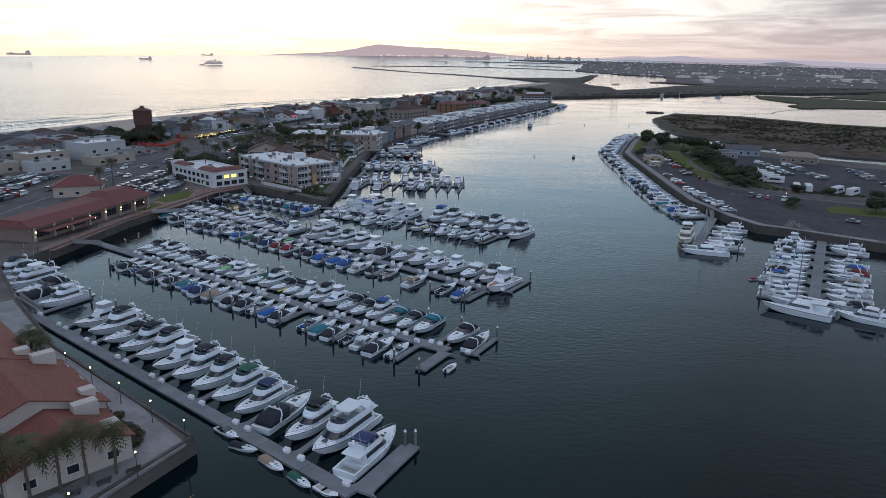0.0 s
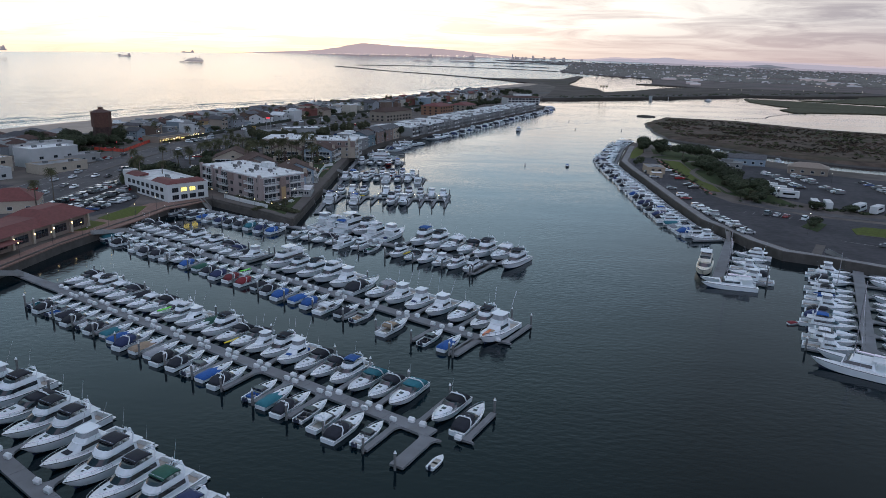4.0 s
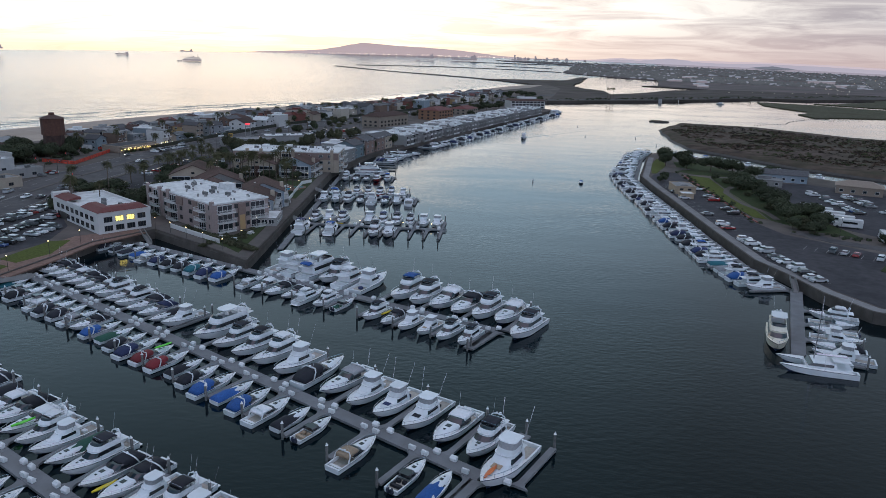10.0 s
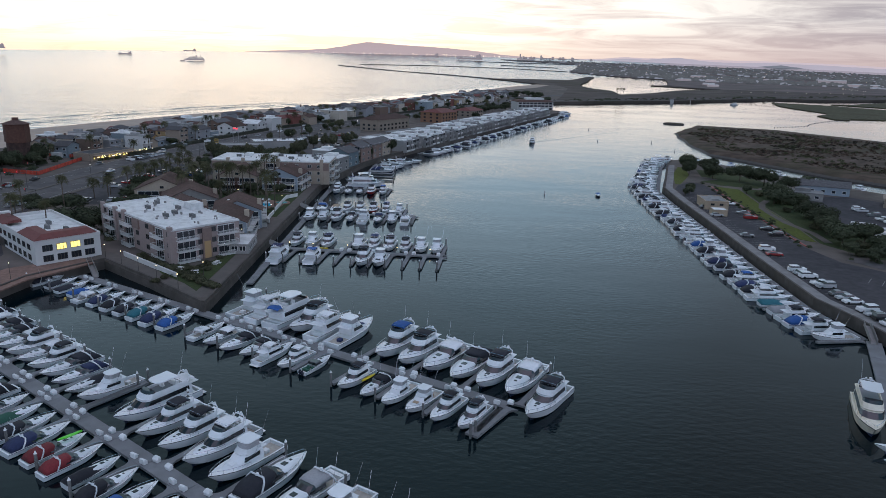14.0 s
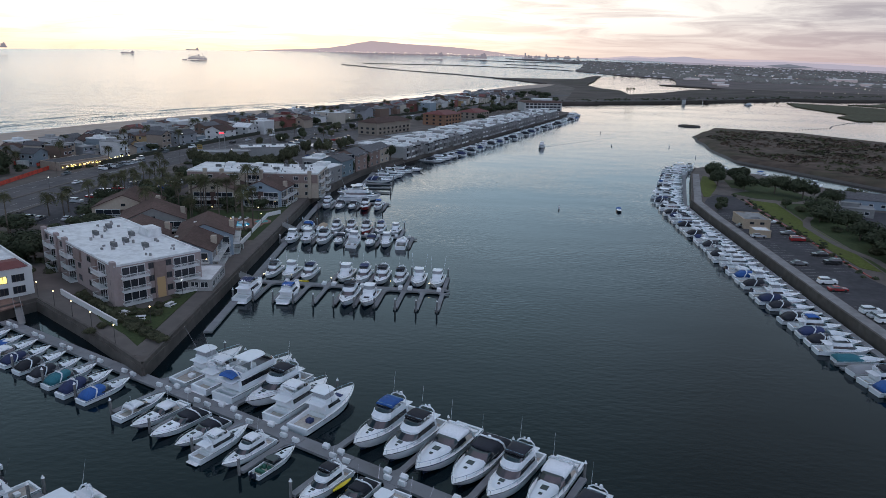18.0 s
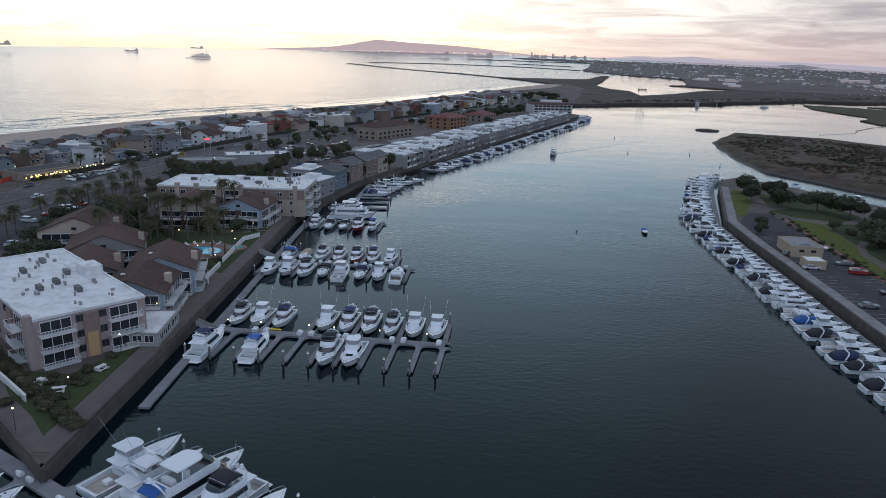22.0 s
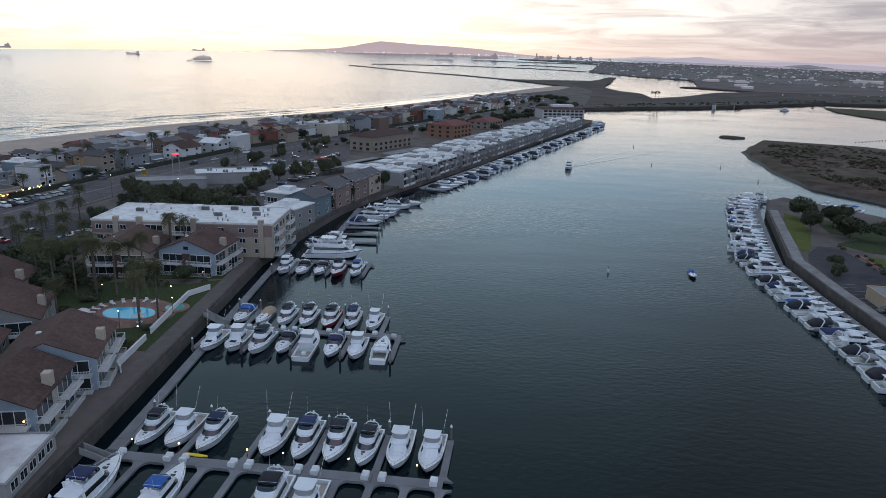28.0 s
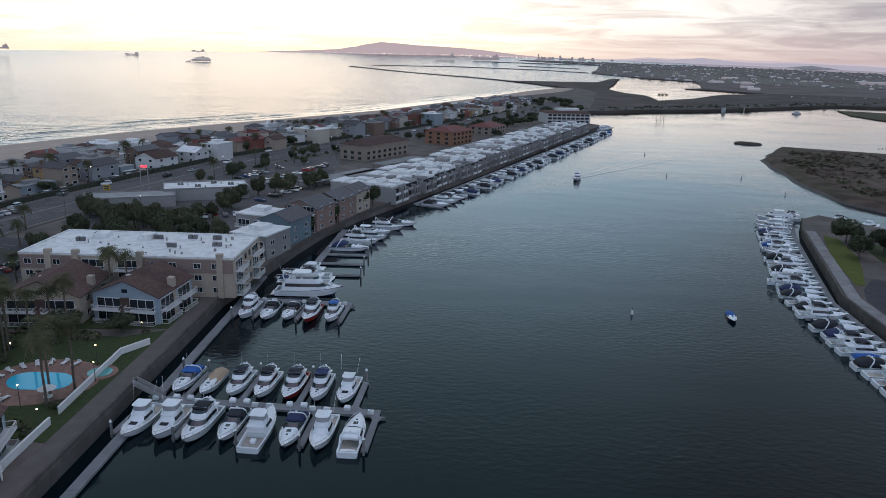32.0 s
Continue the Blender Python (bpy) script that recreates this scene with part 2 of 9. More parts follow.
BLUES = material("pale_blue_siding", (0.27, 0.32, 0.37), 0.85, vary=0.08, grain=(1.5, 0.06))
WINDOW = material("window_glass", (0.02, 0.024, 0.03), 0.06, spec=0.8)
BRONZE = material("dark_window_frame", (0.05, 0.045, 0.04), 0.5)
LAMPW = emitter("warm_lamp_glow", (1.0, 0.74, 0.36), 5.0)
LITWIN = emitter("lit_window", (1.0, 0.80, 0.22), 1.4)
BULB = emitter("white_lamp_glow", (1.0, 0.93, 0.8), 4.0)
REDL = emitter("red_sign_glow", (1.0, 0.04, 0.06), 2.0)
POOLW = material("pool_water", (0.03, 0.40, 0.56), 0.08)
RUBBER = material("tyre_rubber", (0.02, 0.02, 0.02), 0.9)


def water_material():
    """Harbour water with fine ripples in patches; seaward of the beach the longer swell of the open sea."""
    m = bpy.data.materials.new("harbour_and_sea_water")
    m.use_nodes = True
    nt = m.node_tree
    p = nt.nodes["Principled BSDF"]
    p.inputs["Base Color"].default_value = (0.0004, 0.0058, 0.0088, 1)
    p.inputs["Roughness"].default_value, p.inputs["IOR"].default_value = 0.05, 1.29
    geo = nt.nodes.new("ShaderNodeNewGeometry")
    sp = nt.nodes.new("ShaderNodeSeparateXYZ")
    nt.links.new(geo.outputs["Position"], sp.inputs[0])
    mp = nt.nodes.new("ShaderNodeMapping")
    mp.inputs["Scale"].default_value = (1.0, 1.7, 1.0)
    mp.inputs["Rotation"].default_value = (0, 0, 0.5)
    nt.links.new(geo.outputs["Position"], mp.inputs[0])
    ms = nt.nodes.new("ShaderNodeMapping")
    ms.inputs["Rotation"].default_value = (0, 0, 0.0)
    ms.inputs["Scale"].default_value = (0.22, 1.0, 1.0)
    nt.links.new(geo.outputs["Position"], ms.inputs[0])
    a = node(nt, "ShaderNodeTexNoise", Scale=0.55, Detail=3.0)
    b = node(nt, "ShaderNodeTexNoise", Scale=0.035, Detail=2.0)
    c = node(nt, "ShaderNodeTexNoise", Scale=0.012, Detail=2.0)
    for n in (a, b, c):
        nt.links.new(mp.outputs[0], n.inputs["Vector"])
    e = node(nt, "ShaderNodeTexNoise", Scale=0.075, Detail=5.0, Roughness=0.62)
    f = node(nt, "ShaderNodeTexNoise", Scale=0.008, Detail=3.0)
    for n in (e, f):
        nt.links.new(ms.outputs[0], n.inputs["Vector"])
    amt = ramp(nt, c.outputs["Fac"], ((0.38, (0.25,) * 3), (0.62, (1,) * 3)))
    h1 = math_node(nt, "ADD", math_node(nt, "MULTIPLY", a.outputs["Fac"], math_node(nt, "MULTIPLY", amt, 0.068)), math_node(nt, "MULTIPLY", b.outputs["Fac"], 0.09))
    h2 = math_node(nt, "ADD", math_node(nt, "MULTIPLY", e.outputs["Fac"], 1.5), math_node(nt, "MULTIPLY", f.outputs["Fac"], 2.6))
    # seaward side of the shore line
    k = math_node(nt, "SUBTRACT", math_node(nt, "MULTIPLY", math_node(nt, "SUBTRACT", sp.outputs[1], 491.0), 0.417), math_node(nt, "ADD", sp.outputs[0], 322.0))
    sea = math_node(nt, "DIVIDE", math_node(nt, "ADD", k, 20.0), 60.0, True)
    h = nt.nodes.new("ShaderNodeMix")
    nt.links.new(sea, h.inputs[0])
    nt.links.new(h1, h.inputs[2])
    nt.links.new(h2, h.inputs[3])
    bp = node(nt, "ShaderNodeBump", Strength=1.0, Distance=1.0)
    nt.links.new(h.outputs[0], bp.inputs["Height"])
    nt.links.new(bp.outputs[0], p.inputs["Normal"])
    nt.links.new(math_node(nt, "ADD", math_node(nt, "MULTIPLY", sea, 0.10), 0.05), p.inputs["Roughness"])
    return m


WATER = water_material()

# ---- mesh helpers ----
from mathutils import geometry

def to_mesh(name, bm, mat, smooth=False):
    me = bpy.data.meshes.new(name)
    bm.normal_update()
    bm.to_mesh(me)
    bm.free()
    for m in mat if isinstance(mat, (list, tuple)) else (mat,):
        me.materials.append(m)
    if smooth:
        me.shade_smooth()
    return me


def part(name, bm, mat, parent=None, label="", smooth=False, m=None):
    """One mesh object from a bmesh (or a shared mesh), under a thing or a part."""
    me = bm if isinstance(bm, bpy.types.Mesh) else to_mesh(name, bm, mat, smooth)
    ob = new(name, me)
    ob.parent = parent
    if m is not None:
        ob.matrix_basis = m
    if label:
        ob["label"] = label
    return ob


def thing(name, m, label, category, group="", kind=""):
    ob = new(name)
    ob.empty_display_size = 0.5
    ob.matrix_basis = m
    return tagged(ob, label, category, group, kind)


def quad(bm, pts, mi=0):
    f = bm.faces.new([bm.verts.new(p) for p in pts])
    f.material_index = mi
    return f


def tbox(bm, x0, x1, y0, y1, z0, z1, l=0.0, r=0.0, b=0.0, f=0.0, mi=0):
    """A box whose top is drawn in by l, r (left, right), b, f (back -y, front +y)."""
    lo = [(x0, y0, z0), (x1, y0, z0), (x1, y1, z0), (x0, y1, z0)]
    hi = [(x0 + l, y0 + b, z1), (x1 - r, y0 + b, z1), (x1 - r, y1 - f, z1), (x0 + l, y1 - f, z1)]
    v = [bm.verts.new(p) for p in lo + hi]
    for idx in ((3, 2, 1, 0), (4, 5, 6, 7), (0, 1, 5, 4), (1, 2, 6, 5), (2, 3, 7, 6), (3, 0, 4, 7)):
        bm.faces.new([v[i] for i in idx]).material_index = mi


def box_bm(*a, **k):
    bm = bmesh.new()
    tbox(bm, *a, **k)
    return bm


def soft_box(x0, x1, y0, y1, z0, z1, w=0.04, **k):
    bm = box_bm(x0, x1, y0, y1, z0, z1, **k)
    bmesh.ops.bevel(bm, geom=bm.edges[:], offset=w, segments=1, affect="EDGES")
    return bm


def tube(bm, pts, r0, r1=None, n=6, mi=0):
    """A tapered tube along points, capped."""
    r1 = r0 if r1 is None else r1
    rings = []
    for i, p in enumerate(pts):
        p = Vector(p)
        d = (Vector(pts[min(i + 1, len(pts) - 1)]) - Vector(pts[max(i - 1, 0)])).normalized()
        a = d.cross(Vector((0.31, 0.17, 0.93)))
        a = a.normalized() if a.length > 1e-3 else Vector((1, 0, 0))
        c = d.cross(a)
        r = r0 + (r1 - r0) * i / max(1, len(pts) - 1)
        rings.append([bm.verts.new(p + r * (math.cos(2 * math.pi * k / n) * a + math.sin(2 * math.pi * k / n) * c)) for k in range(n)])
    for q, s in zip(rings, rings[1:]):
        for k in range(n):
            bm.faces.new((q[k], q[(k + 1) % n], s[(k + 1) % n], s[k])).material_index = mi
    bm.faces.new(rings[0][::-1]).material_index = mi
    bm.faces.new(rings[-1]).material_index = mi


def prism(bm, outline, z0, z1, mi=0, side=None):
    """A flat outline (counter-clockwise) made solid from z0 to z1."""
    lo, hi = [bm.verts.new((x, y, z0)) for x, y in outline], [bm.verts.new((x, y, z1)) for x, y in outline]
    bm.faces.new(hi).material_index = mi
    bm.faces.new(lo[::-1]).material_index = mi
    n = len(outline)
    for i in range(n):
        bm.faces.new((lo[i], lo[(i + 1) % n], hi[(i + 1) % n], hi[i])).material_index = mi if side is None else side


def ccw(pts):
    a = sum(p[0] * q[1] - q[0] * p[1] for p, q in zip(pts, pts[1:] + pts[:1]))
    return pts if a > 0 else pts[::-1]


def slab(name, pts, z0, z1, mat, label, category="ground", kind="structure"):
    """A flat-topped solid on any outline, filled by constrained triangulation."""
    pts = ccw(list(pts))
    bm = bmesh.new()
    co, _, tris, _, _, _ = geometry.delaunay_2d_cdt([Vector(p) for p in pts], [], [list(range(len(pts)))], 1, 1e-4)
    hi = [bm.verts.new((*p, z1)) for p in co]
    for t in tris:
        bm.faces.new([hi[i] for i in t])
    lo = [bm.verts.new((*p, z0)) for p in pts]
    up = [bm.verts.new((*p, z1)) for p in pts]
    n = len(pts)
    for i in range(n):
        bm.faces.new((lo[i], lo[(i + 1) % n], up[(i + 1) % n], up[i]))
    bm.normal_update()
    for f in bm.faces:
        if abs(f.normal.z) > 0.5 and f.normal.z < 0:
            f.normal_flip()
    return tagged(part(name, bm, mat), label, category, kind=kind)


def ribbon(name, line, width, z0, z1, mat, label, category, kind="structure"):
    """A strip of even width along a line of points."""
    a, b = [], []
    for i, p in enumerate(line):
        p = Vector((*p, 0))
        d = (Vector((*line[min(i + 1, len(line) - 1)], 0)) - Vector((*line[max(i - 1, 0)], 0))).normalized()
        s = Vector((-d.y, d.x, 0)) * width / 2
        a.append(((p + s).x, (p + s).y))
        b.append(((p - s).x, (p - s).y))
    return slab(name, a + b[::-1], z0, z1, mat, label, category, kind)


def heading(d):
    """Turn about z, in degrees, that brings +y onto the way d."""
    return math.degrees(math.atan2(-d[0], d[1]))


def lerp(a, b, t):
    return tuple(p + (q - p) * t for p, q in zip(a, b))


def inside(x, y, poly):
    hit = False
    for (x0, y0), (x1, y1) in zip(poly, poly[1:] + poly[:1]):
        if (y0 > y) != (y1 > y) and x < (x1 - x0) * (y - y0) / (y1 - y0) + x0:
            hit = not hit
    return hit

# ---- water, land ----
GL, GR = 2.6, 2.3      # ground level on the west bank and on the east bank


# Beyond 2.5 km the distance is drawn together, so that the horizon lies within the lens's reach: the sheet rises there as the eye sees it rise.
FARC, EYE = Vector((1.0, 130.0)), 54.5


def LIFT(az):
    """Elevation of the sea horizon, in degrees, at a bearing."""
    return 0.11 - 0.37 * min(1.6, (az / 31) ** 2)


def far(X, Y, up=0.0):
    """The drawn-together place of a true place on the sea or the plain."""
    d = Vector((X - FARC.x, Y - FARC.y))
    rho = d.length
    r = rho if rho < 2500 else 2500 + 2180 * (1 - 2500 / rho)
    p = d * (r / max(1e-6, rho))
    az = math.degrees(math.atan2(p.x, p.y))
    u = min(1, max(0, (r - 1100) / 3500))
    z = EYE * (1 - r / rho) + r * math.tan(radians(LIFT(az))) * u * u * (3 - 2 * u) if rho > 1 else 0.0
    return Vector((FARC.x + p.x, FARC.y + p.y, z + up))


def sheet_water():
    bm = bmesh.new()
    n, loops = 120, []
    for rho in (700, 1100, 1500, 1900, 2300, 2700, 3200, 4000, 5200, 7500, 12000, 30000, 1e6):
        loops.append([bm.verts.new(far(FARC.x + rho * math.sin(2 * math.pi * k / n), FARC.y + rho * math.cos(2 * math.pi * k / n))) for k in range(n)])
    bm.faces.new(loops[0][::-1])
    for a, b in zip(loops, loops[1:]):
        for k in range(n):
            bm.faces.new((a[(k + 1) % n], b[(k + 1) % n], b[k], a[k]))
    return tagged(part("water", bm, WATER, smooth=True), "dark calm blue-grey harbour water with small ripples", "water", kind="structure")


def far_slab(name, pts, top, mat, label, step=110):
    """Far land on any outline, laid on the rising sheet, with a low bank at its edge."""
    fine = []
    pts = ccw([tuple(p) for p in pts])
    for p, q in zip(pts, pts[1:] + pts[:1]):
        k = max(1, int(math.dist(far(*p).xy, far(*q).xy) / 70))
        for j in range(k):
            X, Y = lerp(p, q, j / k)
            w = 9 if k > 1 and j else 0
            fine.append((X + w * noise.noise((X * 0.02, Y * 0.02, 1)), Y + w * noise.noise((X * 0.02, Y * 0.02, 8))))
    edge = [far(*p) for p in fine]
    flat = [(p.x, p.y) for p in edge]
    x0, x1, y0, y1 = min(p[0] for p in flat), max(p[0] for p in flat), min(p[1] for p in flat), max(p[1] for p in flat)
    extra = []
    for i in range(1, int((x1 - x0) / step) + 1):
        for j in range(1, int((y1 - y0) / step) + 1):
            q = (x0 + i * step, y0 + j * step + (step / 2 if i % 2 else 0))
            if inside(*q, flat) and min(math.dist(q, e) for e in flat) > 30:
                extra.append(q)

    def height(x, y):
        d = Vector((x, y)) - FARC
        r = d.length
        rho = r if r < 2500 else 2500 / max(0.002, 1 - (r - 2500) / 2180)
        return far(FARC.x + d.x * rho / r, FARC.y + d.y * rho / r).z
    co, _, tris, _, _, _ = geometry.delaunay_2d_cdt([Vector(p) for p in flat + extra], [], [list(range(len(flat)))], 1, 1e-4)
    bm = bmesh.new()
    hi = [bm.verts.new((p.x, p.y, height(p.x, p.y) + top)) for p in co]
    for t in tris:
        f = bm.faces.new([hi[i] for i in t])
        f.normal_update()
        if f.normal.z < 0:
            f.normal_flip()
    n = len(edge)
    up, lo = [bm.verts.new(p + Vector((0, 0, top))) for p in edge], [bm.verts.new(p - Vector((0, 0, 1.5))) for p in edge]
    for i in range(n):
        bm.faces.new((lo[i], lo[(i + 1) % n], up[(i + 1) % n], up[i]))
    return tagged(part(name, bm, mat, smooth=False), label, "ground", kind="structure")


sheet_water()
COAST = [(-420, -300), (-390, 100), (-362, 330), (-322, 491), (-299, 565), (-270, 650), (-232, 745), (-158, 865), (-84, 1000), (30, 1300), (120, 1560), (206, 1757)]
DUNE = [(-360, -300), (-330, 100), (-300, 330), (-262, 412), (-212, 520), (-190, 600), (-161, 680), (-112, 850), (-40, 985), (80, 1290), (180, 1500), (240, 1700)]

# sloping beach
bm = bmesh.new()
for i in range(len(COAST) - 1):
    a0, a1 = Vector((*COAST[i], -0.4)), Vector((*COAST[i + 1], -0.4))
    b0, b1 = Vector((*DUNE[i], GL - 0.1)), Vector((*DUNE[i + 1], GL - 0.1))
    for k in range(6):
        s, t = k / 6, (k + 1) / 6
        h = lambda p, q, u: p.lerp(q, u) + Vector((0, 0, 0.5 * math.sin(u * math.pi)))
        quad(bm, (h(a0, b0, s), h(a1, b1, s), h(a1, b1, t), h(a0, b0, t)))
bmesh.ops.remove_doubles(bm, verts=bm.verts[:], dist=0.01)
bmesh.ops.recalc_face_normals(bm, faces=bm.faces[:])
if sum(f.normal.z for f in bm.faces) < 0:
    bmesh.ops.reverse_faces(bm, faces=bm.faces[:])
tagged(part("beach", bm, SAND, smooth=True), "wide pale tan sand beach sloping to the sea", "beach", kind="structure")

# surf: low breaking swells that run along the beach, of the same water,
for k, (off, high, wide) in enumerate(((9, 0.30, 3.0), (24, 0.55, 4.5), (31, 0.40, 4.0), (52, 0.55, 6.0))):
    bm = bmesh.new()
    rows = []
    for i in range(1, len(COAST) - 2):
        p, q = Vector(COAST[i]), Vector(COAST[i + 1])
        m = max(8, int((q - p).length / 9))
        d = (q - p).normalized()
        for j in range(m):
            c = p.lerp(q, j / m) + Vector((-d.y, d.x)) * (off + 5.0 * noise.noise((i * 1.7 + j / m * 2.2, k * 5.0, 0)) + 1.2 * noise.noise((i * 5.7 + j * 0.4, k * 5.0, 6)))
            h = max(0.0, high * (0.35 + 1.6 * noise.noise((i * 2.3 + j / m * 3.1, k * 9.1, 3))))
            n = Vector((-d.y, d.x))
            rows.append([bm.verts.new((*(c + n * o * wide), z)) for o, z in ((-0.55, -0.05), (-0.12, h), (0.25, h * 0.85), (1.2, -0.05))])
    for a, b in zip(rows, rows[1:]):
        for j in range(3):
            bm.faces.new((a[j], b[j], b[j + 1], a[j + 1]))
    bmesh.ops.recalc_face_normals(bm, faces=bm.faces[:])
    if sum(f.normal.z for f in bm.faces) < 0:
        bmesh.ops.reverse_faces(bm, faces=bm.faces[:])
    tagged(part("surf", bm, WATER, smooth=True), "low swell breaking along the beach", "surf", kind="structure")

# west bank
QUAY = [(-47.2, 64), (-38.1, 83.5), (-50, 93.4), (-74, 113.6), (-97, 140), (-113, 160), (-109.7, 179), (-105.5, 214), (-98, 247), (-95, 263), (-84, 279), (-66.5, 264.5), (-48.4, 248), (-48.3, 330), (-48.3, 395), (-44.5, 418), (-41, 440), (-37, 460), (-30, 482), (-14.7, 517), (15, 587), (62, 706), (118, 836), (125, 860), (95, 905)]
QUAY = [(x - 1.0, y + 1.2) if y > 150 else (x, y) for x, y in QUAY]
WEST = [(-60, -300), (-60, 40)] + QUAY + [(110, 960), (120, 1010), (143, 1030), (180, 1200), (240, 1400), (240, 1700)] + DUNE[::-1][1:]
slab("ground", WEST, -1.5, GL, SOIL, "bare grey-brown ground of the built-up west bank")
# east bank: the park peninsula
EAST = [(300, 130), (180, 165), (150, 180), (124, 201), (106, 216.5), (97.5, 221.5), (93, 235), (91.3, 250), (88.6, 263), (90, 295), (93, 345), (95, 382), (97.5, 411), (104, 430), (110.5, 450), (121, 482), (129, 500), (139, 508), (150, 492), (163, 466), (182, 426), (205, 390), (260, 350), (420, 250)]
slab("ground_east", EAST, -1.5, GR, SOIL, "dry earth ground of the park peninsula")


def mound(name, pts, top, mat, label, fringe=3.0, seed=0):
    """A low island with a muddy edge that slopes into the water and a bumpy top."""
    pts = ccw(list(pts))
    c = Vector((sum(p[0] for p in pts) / len(pts), sum(p[1] for p in pts) / len(pts)))
    fine = []
    for p, q in zip(pts, pts[1:] + pts[:1]):
        n = max(2, int((Vector(q) - Vector(p)).length / 14))
        fine += [Vector(lerp(p, q, k / n)) + 3.0 * Vector((noise.noise((p[0] + k * 3.1, p[1], seed)), noise.noise((p[0], p[1] + k * 2.7, seed + 5)))) for k in range(n)]
    bm = bmesh.new()
    rings = []
    for inset, z in ((-fringe, -0.6), (0, 0.25), (fringe, 0.9), (fringe * 3, top)):
        rings.append([bm.verts.new((*(p + (c - p).normalized() * inset), z)) for p in fine])
    for f in (0.75, 0.5, 0.25):
        rings.append([bm.verts.new((*(c + (p - c) * f * (1 - 3 * fringe / max(20, (p - c).length))), top + 0.5 * noise.noise((p.x * f * 0.05, p.y * f * 0.05, seed)))) for p in fine])
    n = len(fine)
    for i, (a, b) in enumerate(zip(rings, rings[1:])):
        for k in range(n):
            bm.faces.new((a[k], a[(k + 1) % n], b[(k + 1) % n], b[k])).material_index = 1 if i < 2 else 0
    bm.faces.new(rings[-1])
    return tagged(part(name, bm, [mat, MUD], smooth=True), label, "island", kind="structure")


mound("marsh_island", [(187, 678), (171, 600), (166, 546), (185, 500), (200, 464), (228, 425), (300, 380), (430, 300), (560, 420), (480, 540), (330, 640), (285, 715), (225, 742)], 2.2, MARSH, "low brown marsh island with muddy edges", 1.4, 1)
slab("far_marsh_island", [(498, 1195), (470, 1110), (466, 1045), (470, 985), (456, 955), (431, 929), (424, 878), (436, 872), (446, 886), (523, 888), (700, 800), (1000, 820), (1000, 960), (760, 985), (640, 1038), (600, 1085), (556, 1160), (524, 1182)], -1, 0.9, MARSHG, "low green marsh island in the lagoon", "island")
slab("far_marsh_flat", [(585, 1190), (600, 1166), (640, 1120), (690, 1085), (1000, 1030), (1500, 1160), (1000, 1300), (905, 1415), (790, 1370), (740, 1290), (668, 1240), (622, 1196)], -1, 0.9, MARSHG, "green marsh flat behind the island", "island")
mound("islet", [(206, 772), (209, 766), (216, 763), (224, 766), (219, 774), (211, 777)], 1.2, MARSHG, "tiny green islet beside the channel", 0.5, 3)
SOILD = material("dark_brown_earth", (0.085, 0.070, 0.062), 0.95, grain=(0.02, 0.3), dirt=(0.008, (0.05, 0.05, 0.032), 0.8), spec=0.12)
# far bank with the causeway, the lagoon behind it and the plain
# brown earth, its base colour lightened to include distant haze
FIELD = material("hazed_brown_field_earth", (0.135, 0.108, 0.103), 0.95, grain=(0.012, 0.30), dirt=(0.004, (0.10, 0.094, 0.082), 0.8), spec=0.12)
slab("far_bank", [(143, 1030), (230, 1080), (300, 1112), (343, 1140), (543, 1285), (620, 1280), (700, 1310), (900, 1420), (900, 1560), (760, 1600), (640, 1640), (610, 1655), (490, 1562), (455, 1520), (370, 1380), (290, 1288), (310, 1436), (296, 1500), (240, 1500), (180, 1200)], -1, 3.0, SOILD, "dark brown causeway bank across the lagoon")
PLAIN = [(612, 1664), (760, 1600), (900, 1560), (1000, 1350), (1500, 1150), (2600, 1350), (6000, 2600), (14000, 9000), (9000, 16000), (3600, 16500), (1300, 17000), (1150, 12500), (1480, 9500), (1420, 7800), (1000, 5600), (720, 4100), (590, 3520), (560, 3300), (640, 2700), (728, 2490), (640, 2180), (550, 1890), (570, 1765)]
far_slab("far_plain", PLAIN, 2.2, FIELD, "dark brown plain stretching to the horizon")
far_slab("far_spit", [(240, 1480), (230, 1620), (206, 1757), (170, 1900), (118, 2060), (345, 2105), (400, 2260), (478, 2545), (500, 2520), (296, 1680), (296, 1480)], 2.4, SOILD, "sandy spit behind the beach")
far_slab("far_lagoon_point", [(500, 1850), (560, 1900), (572, 1790), (700, 1690), (690, 1675), (560, 1740)], 1.8, SOILD, "low dark point in the lagoon")


def jetty(name, line, w, label):
    """A rock breakwater along a line of places."""
    rnd = random.Random(4)
    bm = bmesh.new()
    rows = []
    for a, b in zip(line, line[1:]):
        n = max(2, int(math.dist(a, b) / 12))
        for i in range(n + (b == line[-1])):
            c = far(*lerp(a, b, i / n))
            d = far(*b) - far(*a)
            s = Vector((-d.y, d.x, 0)).normalized()
            rows.append([bm.verts.new(c + s * o * (1 + rnd.uniform(-0.2, 0.2)) + Vector((0, 0, z + (rnd.uniform(-0.5, 0.5) if z > 0 else 0)))) for o, z in ((-w, -1), (-w * 0.45, 2.4), (w * 0.45, 2.6), (w, -1))])
    for p, q in zip(rows, rows[1:]):
        for k in range(3):
            bm.faces.new((p[k], q[k], q[k + 1], p[k + 1]))
    for r in (rows[0], rows[-1]):
        bm.faces.new(r)
    bmesh.ops.recalc_face_normals(bm, faces=bm.faces[:])
    return tagged(part(name, bm, ROCK), label, "breakwater", kind="structure")


